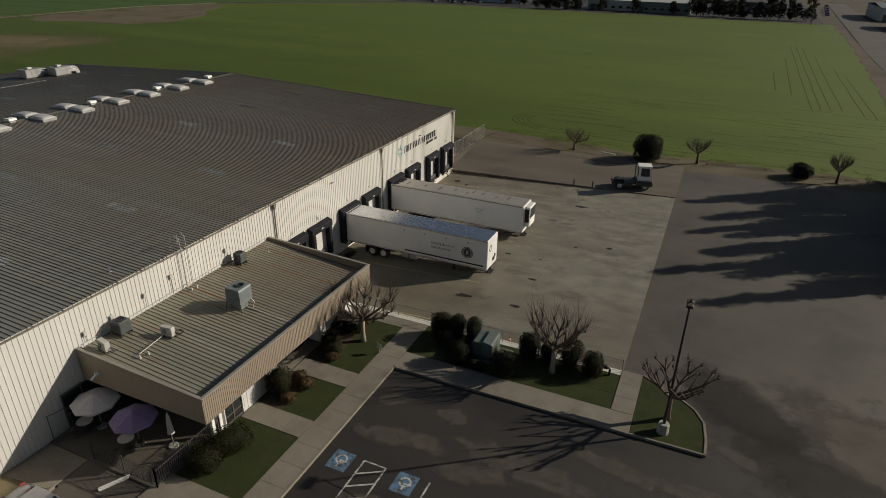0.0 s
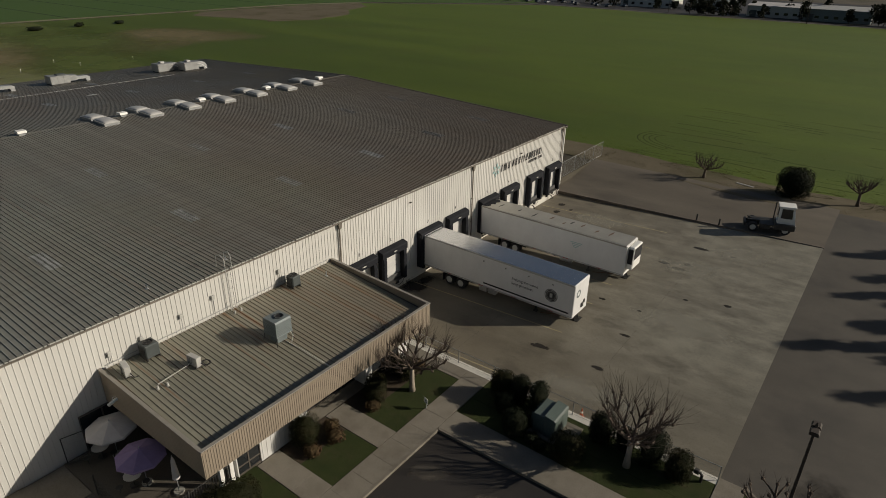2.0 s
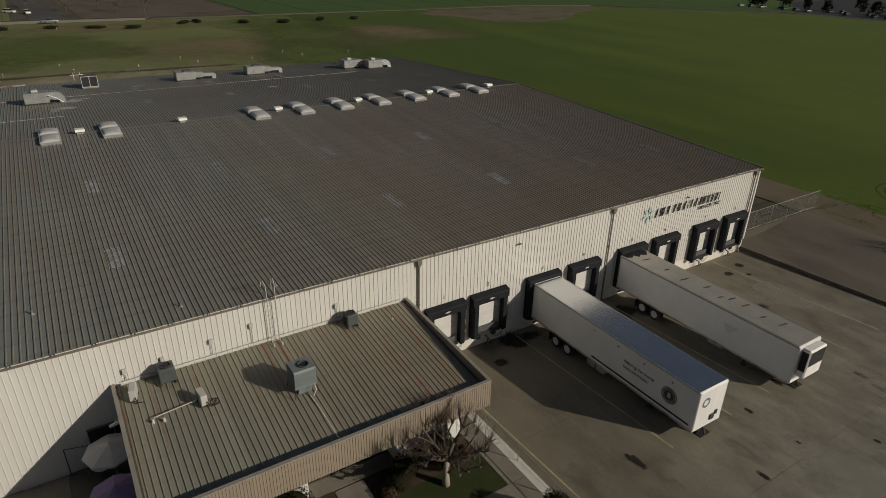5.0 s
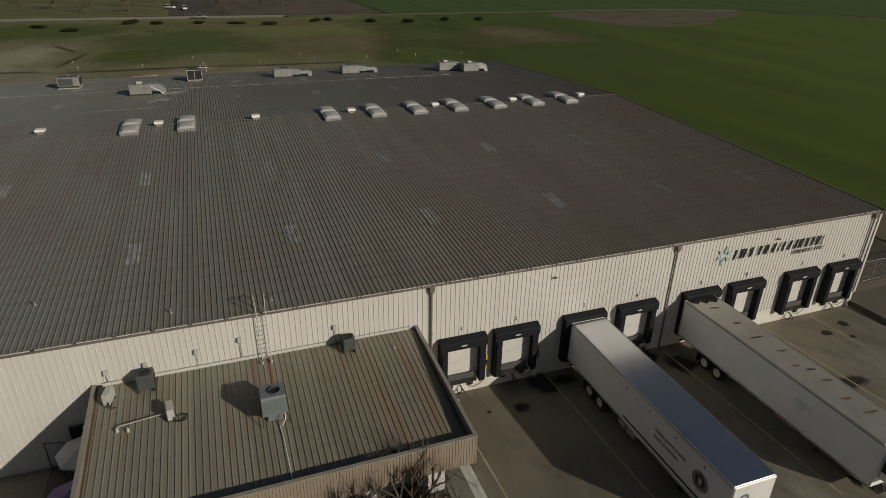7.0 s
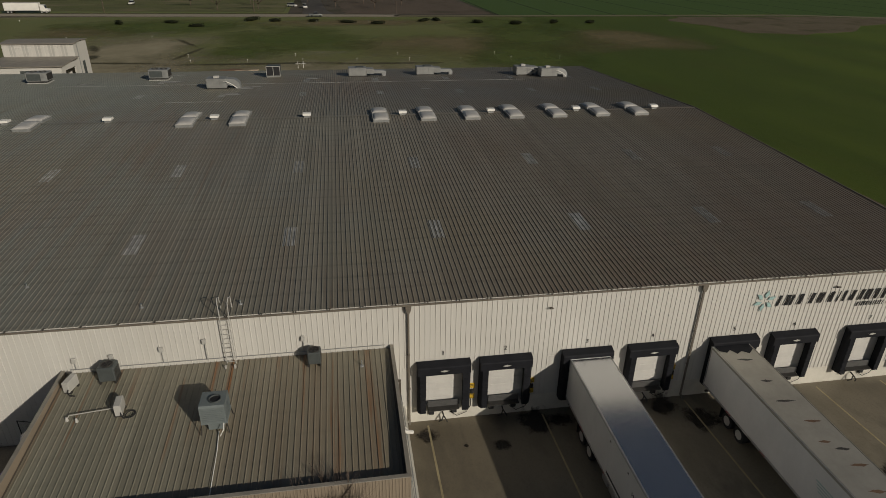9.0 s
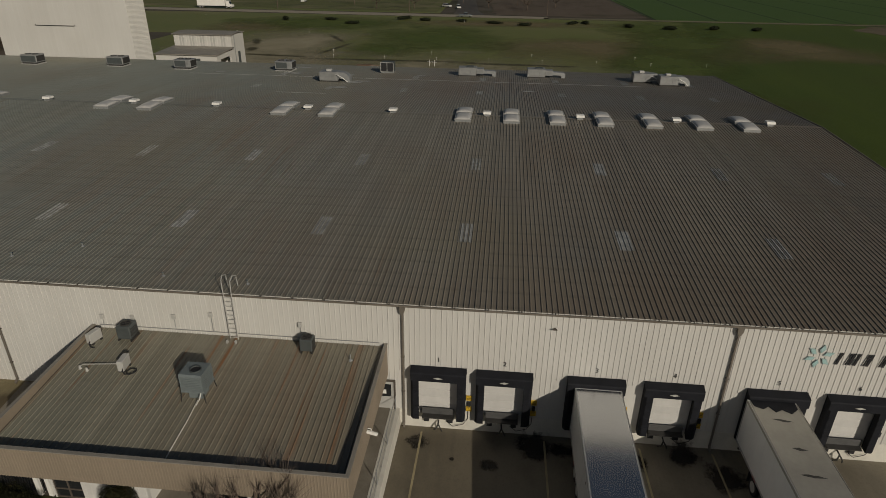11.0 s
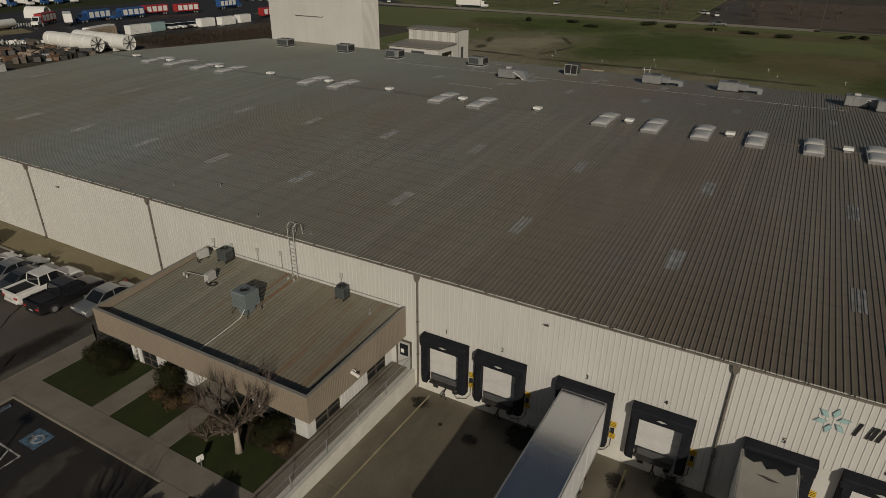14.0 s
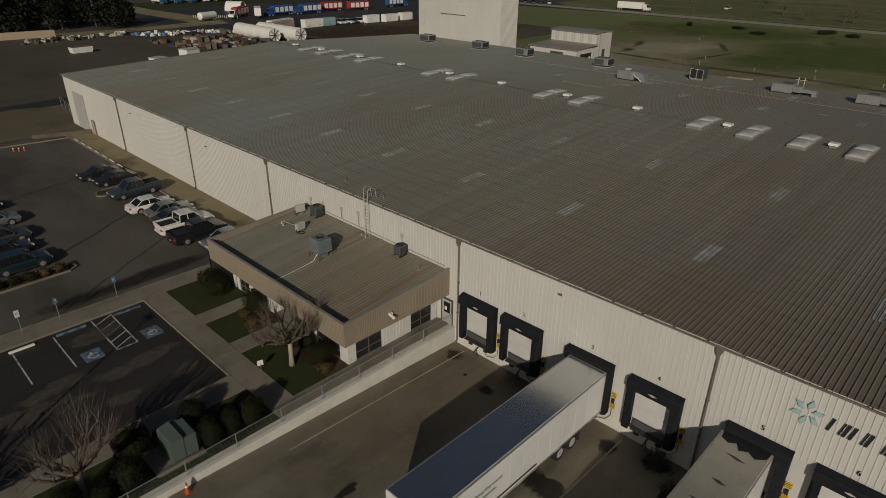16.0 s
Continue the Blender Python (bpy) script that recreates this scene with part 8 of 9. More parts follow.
part("parapet", MB().box(TX0 - 0.05, TX1 + 0.04, TY0 - 0.05, TY1 + 0.05, TZ, TZ + 0.25, 0.03), GUTTER, tw)
part("conduit", MB().tube([(TX1 + 0.05, -37.3, 12.9), (TX1 + 0.12, -37.2, 12.75), (TX1 + 0.12, -30.2, 12.75), (TX1 + 0.05, -30.1, 12.9)], 0.05, 6), STEEL_DARK, tw, "thin bracketed conduit")
sh = thing("storage_shed", "two-part cream metal storage shed with a lean-to", "building", pose(0, 0, 0))
SY0, SY1 = -31.2, -18.0
part("wall", MB().box(-148, -141, SY0, SY1, -0.1, 7.4), WALL, sh)
for i in range(22):
    y = SY0 + 0.3 + i * (SY1 - SY0 - 0.6) / 21
    part("rib", MB().box(-141.0, -140.94, y - 0.2, y + 0.2, 4.9, 7.35), UNIT_PALE if (i // 2) % 2 else WALL, sh)
part("roof", MB().prism([(-148.3, 7.4), (-144.5, 7.7), (-140.6, 7.4), (-140.6, 7.55), (-144.5, 7.85), (-148.3, 7.55)], SY0 - 0.3, SY1 + 0.3, "y"), CAP, sh)
part("lean_to_wall", MB().box(-140.9, -132.2, SY0, SY0 + 3, -0.1, 4.4).box(-132.5, -132.2, SY0 + 3, SY1 + 0.3, -0.1, 4.4).box(-140.9, -139.2, SY1, SY1 + 0.3, -0.1, 4.4).box(-134.0, -132.5, SY1, SY1 + 0.3, -0.1, 4.4).box(-139.2, -134.0, SY1, SY1 + 0.3, 3.4, 4.4), WALL, sh)
part("lean_to_roof", MB().prism([(-141.0, 4.85), (-131.8, 4.4), (-131.8, 4.55), (-141.0, 5.0)], SY0 - 0.3, SY1 + 0.6, "y"), CAP, sh)
part("service_door", MB().box(-145.2, -144.0, SY1 + 0.02, SY1 + 0.08, 0, 3.6), UNIT_DARK, sh, "dark service door")
part("window", MB().box(-132.18, -132.12, -25.0, -21.4, 2.4, 3.7), UNIT_DARK, sh, "dark window strip")
part("downpipe", MB().tube([(-142.5, SY1 + 0.1, 7.3), (-142.5, SY1 + 0.1, 0.2)], 0.08, 6), GALV, sh)


def marker_post(x, y):
    t = thing("marker_post", "short white marker post in the meadow", "post", pose(x, y, -0.04), "marker posts in the meadow")
    part("post", MB().tube([(0, 0, 0), (0, 0, 0.6)], 0.035, 6), UNIT_PALE, t)
    part("lamp", MB().box(-0.09, 0.09, -0.09, 0.09, 0.6, 0.78, 0.03), WHITE, t)


for k, (x, y, turn) in enumerate(((-150.4, 12.6, 82), (-151.4, 9.2, 75), (-150.8, 14.6, 100), (-152.0, 11.0, 60))):
    tb = thing("board_stack", "orange-brown boards lying on the bare earth", "boards", pose(x, y, -0.01, 0, 0, turn), "boards behind the warehouse")
    for q in range(3):
        part("board", MB().box(-1.5 + 0.1 * q, 1.5 + 0.1 * q, -0.5 + 0.36 * q, -0.2 + 0.36 * q, 0, 0.16, 0.01), RUST if k % 2 else BROWN_BOX, tb)
for x, y in ((-153.1, 25.0), (-153.1, 26.2)):
    gp = thing("fence_post", "white steel post on the bare earth", "post", pose(x, y, -0.02), "fence posts behind the warehouse")
    part("post", MB().tube([(0, 0, 0), (0, 0, 1.5)], 0.05, 6), WHITE, gp)
    part("rail", MB().tube([(0, -0.6, 1.0), (0, 0.6, 1.0)], 0.04, 6), WHITE, gp)
for k in range(8):
    marker_post(-162.3, -0.7 + 13.2 * k)
    if k % 2 == 0:
        marker_post(-171.0, -3.0 + 13.2 * k)
for x, y in ((-253.4, -76.3), (-208.2, -20.8), (-206.0, -44.0), (-250.0, 27.0)):
    marker_post(x, y)
for x, y in ((-290.7, -0.2), (-291.0, -60.0), (-288.0, 60.0), (-45.0, 343.0), (31.6, 338.0), (-110.0, 349.0)):
    t = thing("utility_pole", "thin dark utility pole by the far road", "pole", pose(x, y, 0))
    part("pole", MB().tube([(0, 0, 0), (0, 0, 11)], [0.16, 0.1], 6), BARK, t)
    part("cross_arm", MB().box(-1.1, 1.1, -0.06, 0.06, 10.1, 10.25), BARK, t)
for i in range(14):
    rnd = random.Random(300 + i)
    bush(-246 + rnd.uniform(-12, 8), -40 + i * 13 + rnd.uniform(-4, 4), -0.05, rnd.uniform(1.0, 2.4), rnd.uniform(1.5, 4), rnd.uniform(0.8, 1.5), 300 + i, LEAF_DARK, "low dark scrub clump in the meadow", 250, 0.22, "scrub_clump")


# smallholdings across the country road: plots, rows, bare trees, a few vehicles
FARM_GRASS = ground_mat("smallholding_grass", (hexrgb(0.08, 0.105, 0.036), hexrgb(0.115, 0.135, 0.046), hexrgb(0.19, 0.165, 0.09)), (0.03, 0.11, 2.0), (1.6, 0.7, 1), stain=(hexrgb(0.21, 0.175, 0.11), 0.04, 0.5, 0.66, (2.0, 0.6, 1)), bump=0.6, dist=0.08)
sheet("farm_plots", [(-291, 12), (-298, -140), (-520, -150), (-520, 9)], -0.035, FARM_GRASS, "grassy smallholding plots across the road", "field")
for i in range(16):
    x = -300 - 7.5 * i
    m = MB()
    rnd = random.Random(1300 + i)
    y = -130 + rnd.uniform(0, 30)
    while y < 4:
        ln = rnd.uniform(5, 22)
        m.quad((x - 0.5, y, -0.02), (x + rnd.uniform(0.2, 0.9), y, -0.02), (x + rnd.uniform(0.2, 0.9), min(6, y + ln), -0.02), (x - 0.5, min(6, y + ln), -0.02))
        y += ln + rnd.uniform(1, 10)
    structure("plot_row", m, CROP_LINE if i % 3 else DIRT, "narrow planted row on the smallholding", "track")
for i, (x, y) in enumerate(((-305, 0), (-302, -17), (-322, -32), (-330, -6), (-318, 34), (-338, 48), (-326, 66), (-345, 20), (-352, -50), (-310, 52))):
    bare_tree(x, y, -0.05, 1400 + i, 2.2, 3.6, 4, 3.6, "bare brown tree on a far smallholding", False, 2.0, True)
for x, y, turn in ((-271.6, 26.0, 95), (-312.0, 20.0, 10), (-318.0, 14.0, 60), (-330.0, -60.0, 0)):
    car("pickup" if y > 22 else "suv", "white" if x < -300 else "silver", x, y, turn, "pale vehicle far off by the country road", True)
# ---- haulage yard beyond the south end ----
def far_truck(x, y, turn, tractor, box_mat, label, L=11.0):
    """A lorry with cab and box, seen from far off."""
    t = thing("lorry", label, "truck", pose(x, y, -0.05, 0, 0, turn), "lorries in the haulage yard")
    part("chassis", MB().box(-L / 2, L / 2 + 2.2, -0.5, 0.5, 0.7, 1.0), STEEL_DARK, t)
    part("box", MB().box(-L / 2, L / 2 - 0.4, -1.28, 1.28, 1.05, 3.9, 0.06), box_mat, t)
    for k in range(4):
        part("panel", MB().box(-L / 2 + 0.5 + k * (L - 1) / 4, -L / 2 + 0.3 + (k + 0.82) * (L - 1) / 4, -1.31, -1.285, 1.5, 3.4), WHITE, t, "white side lettering panel")
        part("panel", MB().box(-L / 2 + 0.5 + k * (L - 1) / 4, -L / 2 + 0.3 + (k + 0.82) * (L - 1) / 4, 1.285, 1.31, 1.5, 3.4), WHITE, t, "white side lettering panel")
    if tractor is not None:
        cab = part("cab", MB().prism([(L / 2, 0.7), (L / 2 + 3.0, 0.7), (L / 2 + 3.0, 1.6), (L / 2 + 1.9, 1.8), (L / 2 + 1.5, 3.1), (L / 2, 3.2)], -1.15, 1.15, "y"), tractor, t)
        part("windscreen", MB().poly([(L / 2 + 1.93, -1.0, 1.85), (L / 2 + 1.93, 1.0, 1.85), (L / 2 + 1.57, 1.0, 2.95), (L / 2 + 1.57, -1.0, 2.95)]), CAR_GLASS, cab)
    for ax in (-L / 2 + 1.2, -L / 2 + 2.4, L / 2 + 0.4, L / 2 + 2.2)[: 4 if tractor is not None else 2]:
        for s in (-1, 1):
            wheel(t, ax, s * 1.05, 0.5, 0.3, UNIT_PALE)


far_truck(-135.5, -177.5, 35, WHITE, RED, "red and white box lorry parked in the yard")
far_truck(-152.0, -173.5, 10, BLUE, BLUE, "blue box lorry parked in the yard")
far_truck(-165.0, -172.0, 5, BLUE, BLUE, "blue box lorry parked in the yard")
far_truck(-178.5, -175.5, 0, None, RED, "red box trailer parked in the yard")
far_truck(-190.0, -171.0, -5, None, RED, "red box trailer parked in the yard")
far_truck(-216.0, -175.0, 185, BLUE, BLUE, "blue box lorry parked in the yard")
far_truck(-198.0, -132.0, 0, None, RED, "red box trailer beside the brush")
far_truck(-140.0, -172.0, 60, None, WHITE, "white box trailer parked in the yard")
far_truck(-288.0, -89.0, 92, WHITE, WHITE, "white lorry on the far road", 13.0)
for x, y, mat, L, lab in ((-124.5, -131.0, BROWN_BOX, 12, "tan shipping container"), (-127.5, -136.0, WHITE, 12, "white shipping container"), (-137.0, -130.0, WHITE, 9, "white shipping container"), (-162.0, -128.0, WHITE, 6.5, "white storage container"), (-170.0, -126.5, WHITE, 7.0, "white storage container"), (-179.0, -127.5, WHITE, 6.0, "white storage container"), (-143.5, -130.5, TEAL, 6.0, "pale blue storage container")):
    c = thing("container", lab + " standing in the haulage yard", "container", pose(x, y, -0.05, 0, 0, 20 if L > 10 else 5), "containers in the haulage yard")
    part("body", MB().box(-L / 2, L / 2, -1.25, 1.25, 0.1, 2.8, 0.05), mat, c)
    for k in range(int(L / 0.6)):
        for s in (-1, 1):
            part("rib", MB().box(-L / 2 + 0.2 + 0.6 * k, -L / 2 + 0.45 + 0.6 * k, min(s * 1.25, s * 1.29), max(s * 1.25, s * 1.29), 0.3, 2.6), mat, c)
    part("foot", MB().box(-L / 2, L / 2, -1.0, 1.0, 0.0, 0.1), STEEL_DARK, c)
for i in range(6):
    far = (-149.0 - 2.2 * i, -132.0 + 0.3 * i)
    car("suv" if i % 2 else "pickup", "white" if i != 3 else "grey", far[0], far[1], 100, "white van-like vehicle in the haulage yard row", True)
for x, y, y2 in ((-105.0, -103.5, -124.0), (-111.0, -99.0, -121.0)):
    t = thing("storage_tank", "long white horizontal steel storage tank with a spoked end", "tank", pose(0, 0, 0), "storage tanks in the yard")
    r, zc = 2.0, 2.2
    rg = MB()
    rg.rings([[(x + u, yy, zc + w) for u, w in circle(0, 0, rr, 24)] for yy, rr in ((y2 - 0.5, 0.9), (y2, r), (y, r), (y + 0.05, r * 0.93), (y - 0.1, r * 0.9))])
    part("shell", rg, WHITE, t)
    for k in range(4):
        part("ring_stiffener", MB().rings([[(x + u, y2 + 2 + 5.0 * k + d, zc + w) for u, w in circle(0, 0, r + q, 24)] for d, q in ((0, 0.0), (0.05, 0.06), (0.2, 0.06), (0.25, 0.0))], cap=False), WHITE, t)
    for k in range(4):
        an = math.pi * k / 4
        part("end_spoke", MB().tube([(x + r * 0.9 * math.cos(an), y + 0.05, zc + r * 0.9 * math.sin(an)), (x - r * 0.9 * math.cos(an), y + 0.05, zc - r * 0.9 * math.sin(an))], 0.09, 5), STEEL_DARK, t)
    for yy in (y - 5, y2 + 5):
        part("saddle", MB().box(x - 1.4, x + 1.4, yy - 0.4, yy + 0.4, -0.1, 0.75), STEM, t)
wtk = thing("tank_trailer", "white rounded tank trailer in the yard", "tank", pose(-118.9, -172.5, 0, 0, 0, 20))
part("shell", MB().rings([[(px, u, 1.9 + w) for u, w in circle(0, 0, rr, 16)] for px, rr in ((-4.2, 0.5), (-3.8, 1.3), (3.8, 1.3), (4.2, 0.5))]), WHITE, wtk)
part("frame", MB().box(-3.8, 3.8, -0.5, 0.5, 0.5, 0.8), STEEL_DARK, wtk)
for px in (-3, -1.8):
    for s in (-1, 1):
        wheel(wtk, px, s * 1.0, 0.5, 0.3, UNIT_PALE)
rnd = random.Random(77)


def clutter(name, label, x, y, z, mat, s, pieces, tall=1.0, long=1.0):
    """A small heap of boxes, boards or drums at odd angles."""
    t = thing(name, label, "scrap", pose(x, y, z, 0, 0, rnd.uniform(0, 360)), "clutter in the haulage yard")
    for k in range(pieces):
        a, b, hh = s * rnd.uniform(0.35, 0.9) * long, s * rnd.uniform(0.3, 0.7), s * rnd.uniform(0.5, 1.3) * tall
        part("piece", MB().box(-a, a, -b, b, 0, hh, 0.04, Matrix.Translation((rnd.uniform(-1, 1) * s, rnd.uniform(-1, 1) * s, 0.0)) @ Euler((rnd.uniform(-0.1, 0.1), rnd.uniform(-0.12, 0.12), rnd.uniform(0, 3))).to_matrix().to_4x4()), mat, t)


for i in range(110):
    f, g = rnd.random(), rnd.random()
    x, y = -82 - 26 * f + 6 * (g - 0.5), -142 - 8 * g + 9 * f
    clutter("drum_cluster", "white and blue plastic drums standing in rows", x, y, -0.1, rnd.choice([WHITE, UNIT_PALE, WHITE, UNIT_PALE, TUB_BLUE, STEEL_DARK]), rnd.uniform(0.45, 0.75), rnd.randint(2, 3), 1.3, 0.7)
for i in range(70):
    f, g = rnd.random(), rnd.random()
    x, y = -80 - 24 * f + rnd.uniform(-3, 3), -104 - 30 * g + 4 * f
    clutter("scrap_heap", "heap of scrap steel and boards on bare earth", x, y, -0.1, rnd.choice([STEEL_DARK, STEEL_DARK, RUST, WALL_DIRTY_SHADED, STEEL_DARK, GALV]), rnd.uniform(0.6, 1.5), rnd.randint(3, 5), 1.1, 1.5)
for i in range(14):
    clutter("timber_pile", "long tan timbers lying across the scrap", -94 + rnd.uniform(-7, 9), -118 + rnd.uniform(-7, 6), 0.5, BROWN_BOX, 1.2, 3, 0.3, 3.2)
for i in range(60):
    f = rnd.random()
    clutter(rnd.choice(["crate_stack", "pallet_stack"]), "mixed crates and pallets along the yard edge", -50 - 36 * f, -148.5 - 5 * f + rnd.uniform(-4, 3), -0.1, rnd.choice([UNIT_PALE, STEEL_DARK, STEEL_DARK, WALL_DIRTY_SHADED, BROWN_BOX, GALV]), rnd.uniform(0.4, 1.0), rnd.randint(2, 3))
for i in range(8):
    car(rnd.choice(["car", "pickup", "suv"]), rnd.choice(["white", "silver", "grey"]), -112 + rnd.uniform(-3, 4), -258 - 6 * i, 80, "car parked along the tan access road", True)
for i in range(9):
    f = 138 + 7.0 * i
    far_truck(-f, -260 + rnd.uniform(-1, 1), 95, rnd.choice([WHITE, BLUE]), rnd.choice([BLUE, WHITE, WHITE]), "box lorry in a row beyond the verge", 8.0)
for i in range(20):
    f = i / 19
    car(rnd.choice(["car", "suv", "pickup"]), rnd.choice(["white", "silver", "black", "grey", "white"]), -250 - 40 * f, -204 + 67 * f, 35, "car parked along the far edge of the haulage yard", True)
sn = thing("tent_shelter", "white arched fabric shelter in the haulage yard", "shelter", pose(-147.5, -203.0, -0.1, 0, 0, 25))
part("canopy", MB().rings([[(u, yy, w) for u, w in [(2.6 * math.cos(math.pi * q / 10), 4.0 * math.sin(math.pi * q / 10)) for q in range(11)] + [(2.45 * math.cos(math.pi * q / 10), 3.85 * math.sin(math.pi * q / 10)) for q in range(10, -1, -1)]] for yy in (-4, 4)]), WHITE, sn)
bf2 = thing("guard_rail", "short white post rail beside the access road", "fence", pose(0, 0, -0.05))
for i in range(22):
    part("post", MB().box(-120.2 - 0.55 * i, -119.9 - 0.55 * i, -186.5 + 0.62 * i, -186.2 + 0.62 * i, 0, 1.1), UNIT_PALE, bf2)
sk = thing("skip_container", "open white steel skip on the dark earth", "skip", pose(-58.0, -122.0, -0.1, 0, 0, 8))
part("body", MB().prism([(-2.4, 0.1), (2.4, 0.1), (2.7, 1.5), (-2.7, 1.5)], -1.2, 1.2, "y"), WHITE, sk)
part("load", MB().box(-2.5, 2.5, -1.1, 1.1, 1.505, 1.6, 0.03), RUST, sk)
for x, y, L in ((-75.5, -96.5, 4.0), (-64.0, -88.0, 3.0)):
    t = thing("site_cabin", "low white cabin at the yard edge", "cabin", pose(x, y, -0.1, 0, 0, 15))
    part("wall", MB().box(-L / 2, L / 2, -1.5, 1.5, 0, 2.0, 0.03), WHITE, t)
    part("roof", MB().box(-L / 2 - 0.1, L / 2 + 0.1, -1.6, 1.6, 2.0, 2.12), UNIT_PALE, t)
sheet("haulage_yard", [(-100, -150), (-100, -230), (-330, -230), (-300, -118), (-130, -122)], -0.06, ASPHALT, "dark asphalt haulage yard", "pavement")
sheet("tan_access_road", [(-55, -160), (-92, -158.5), (-121, -160), (-125, -176), (-122, -226), (-127, -330), (-117, -330), (-111, -226), (-112, -172), (-92, -167), (-55, -168)], -0.04, GRAVEL, "tan dirt access road", "road")
sheet("yard_lawn", [(-121, -232), (-330, -232), (-330, -260), (-125, -270)], -0.05, LAWN, "green verge beyond the haulage yard", "lawn")
for x0, y0, x1, y1 in ((-40, -162, -63, -160), (-100, -200, -128, -300)):
    structure("yard_wall", MB().prism([(x0, y0), (x1, y1), (x1, y1 - 0.3), (x0, y0 - 0.3)], -0.1, 2.0, "z"), BROWN_BOX, "long tan block wall of the yard", "wall")
br = MB()
rnd = random.Random(8)
for k in range(16000):
    u = rnd.random()
    x, y = -119 - 78 * u + rnd.gauss(0, 2.0), -114 + 12 * u + rnd.uniform(-4, 26) * (1 - 0.5 * u)
    z = abs(rnd.gauss(0, 1.0)) * (0.9 + 0.6 * noise.noise((x * 0.12, y * 0.12, 0)) + 2.6 * max(0.0, u - 0.5))
    d = Vector((rnd.gauss(0, 0.5), rnd.gauss(0, 0.5), rnd.uniform(0.4, 1))).normalized() * rnd.uniform(0.4, 1.0)
    w = d.orthogonal().normalized() * 0.09
    br.quad((x - w.x, y - w.y, z), (x + w.x, y + w.y, z), (x + w.x + d.x, y + w.y + d.y, z + d.z), (x - w.x + d.x, y - w.y + d.y, z + d.z))
sheet("brush_ground", [(-116, -120), (-116, -86), (-150, -78), (-205, -84), (-205, -108)], -0.045, PLOUGH, "brown earth under dry brush", "ground")
b = part("brush_thicket", br, BRUSH)
tagged(b, "dry brown brush thicket along the yard", "brush", "", "stuff")
for i in range(13):
    rnd = random.Random(500 + i)
    tree(-46 - i * 3.6 + rnd.uniform(-1, 1), -172 - rnd.uniform(0, 14), -0.1, rnd.uniform(11, 15), rnd.uniform(4.5, 6), 500 + i, "dense grey-green evergreen tree behind the yard wall", 2600, 0.55, mat=LEAF_GREY, trunk=0.3, base=0.1, group="trees behind the yard wall")
# track and ditch south of the car park
sheet("south_track", [(-120, -70), (-40, -62), (20, -58), (20, -62), (-40, -67), (-120, -76)], -0.05, ASPHALT, "dark track south of the warehouse", "road")
chain_fence("south_fence", [(-33, -48), (-34, -58)], 2.0, -0.1, "leaning chain-link fence at the south corner")


# ---- far north: road-side buildings and trees ----
def far_building(x0, x1, y0, y1, h, wall, roof_mat, label, bays):
    t = thing("far_building", label, "building", pose(0, 0, 0), "buildings beyond the field")
    part("wall", MB().box(x0, x1, y0, y1, -0.1, h), wall, t)
    part("roof", MB().prism([(y0 - 0.4, h), ((y0 + y1) / 2, h + 1.4), (y1 + 0.4, h), (y1 + 0.4, h + 0.15), ((y0 + y1) / 2, h + 1.6), (y0 - 0.4, h + 0.15)], x0 - 0.3, x1 + 0.3, "x"), roof_mat, t)
    for k in range(bays):
        c = x0 + (k + 0.5) * (x1 - x0) / bays
        wn = part("window", MB().box(c - 0.9, c + 0.9, y0 - 0.05, y0 - 0.002, 1.2, 2.4), GLASS, t)
        part("sill", MB().box(c - 1.0, c + 1.0, y0 - 0.12, y0 - 0.05, 1.05, 1.2), UNIT_PALE, wn)
    part("door", MB().box(x0 + 1.5, x0 + 4.5, y0 - 0.06, y0 - 0.002, 0, 3.0), UNIT_DARK, t)


far_building(-76, -52, 366, 384, 5.0, UNIT_PALE, CANVAS, "long white industrial building beyond the road", 6)
far_building(-50, -22, 362, 380, 5.2, UNIT, UNIT_PALE, "long pale-roofed industrial building beyond the road", 7)
far_building(-150, -120, 384, 404, 5.0, WALL, WHITE, "white industrial shed beyond the road", 6)
far_building(-112, -92, 392, 410, 5.0, UNIT_PALE, GALV, "grey industrial shed beyond the road", 4)
far_building(-14, 24, 400, 425, 5.0, UNIT_DARK, TRIM, "low dark workshop behind trees", 6)
far_building(66, 90, 330, 352, 7.0, WALL, GALV, "pale warehouse beside the road", 5)
far_building(64, 92, 380, 420, 6.0, UNIT_PALE, UNIT, "grey warehouse beside the road", 5)
sheet("north_lots", [(-240, 360), (-60, 352.5), (38, 349.5), (40, 520), (-240, 520)], -0.05, ASPHALT, "dark asphalt lots beyond the road", "pavement")
for i in range(48):
    rnd = random.Random(700 + i)
    x = -100 + i * 2.85 + rnd.uniform(-2, 2)
    if -76 < x < -24 and i % 3:
        continue
    tree(x, 357 + rnd.uniform(-2, 6) + (14 if -76 < x < -22 else 0) * (i % 2), -0.05, rnd.uniform(6, 11), rnd.uniform(2.2, 3.6), 700 + i, "dark evergreen tree beyond the road", 420, 0.55, trunk=0.2, base=0.12, group="trees beyond the road")
for i in range(22):
    rnd = random.Random(800 + i)
    x = -22 + i * 2.9 if i < 16 else 44 + (i - 16) * 1.2
    y = rnd.choice([372, 380, 388]) if i < 16 else 400 + (i - 16) * 14
    car(rnd.choice(["car", "suv", "pickup"]), rnd.choice(["white", "silver", "black", "grey", "blue"]), x, y, 90 if i < 16 else 88, "car parked far beyond the field", True)
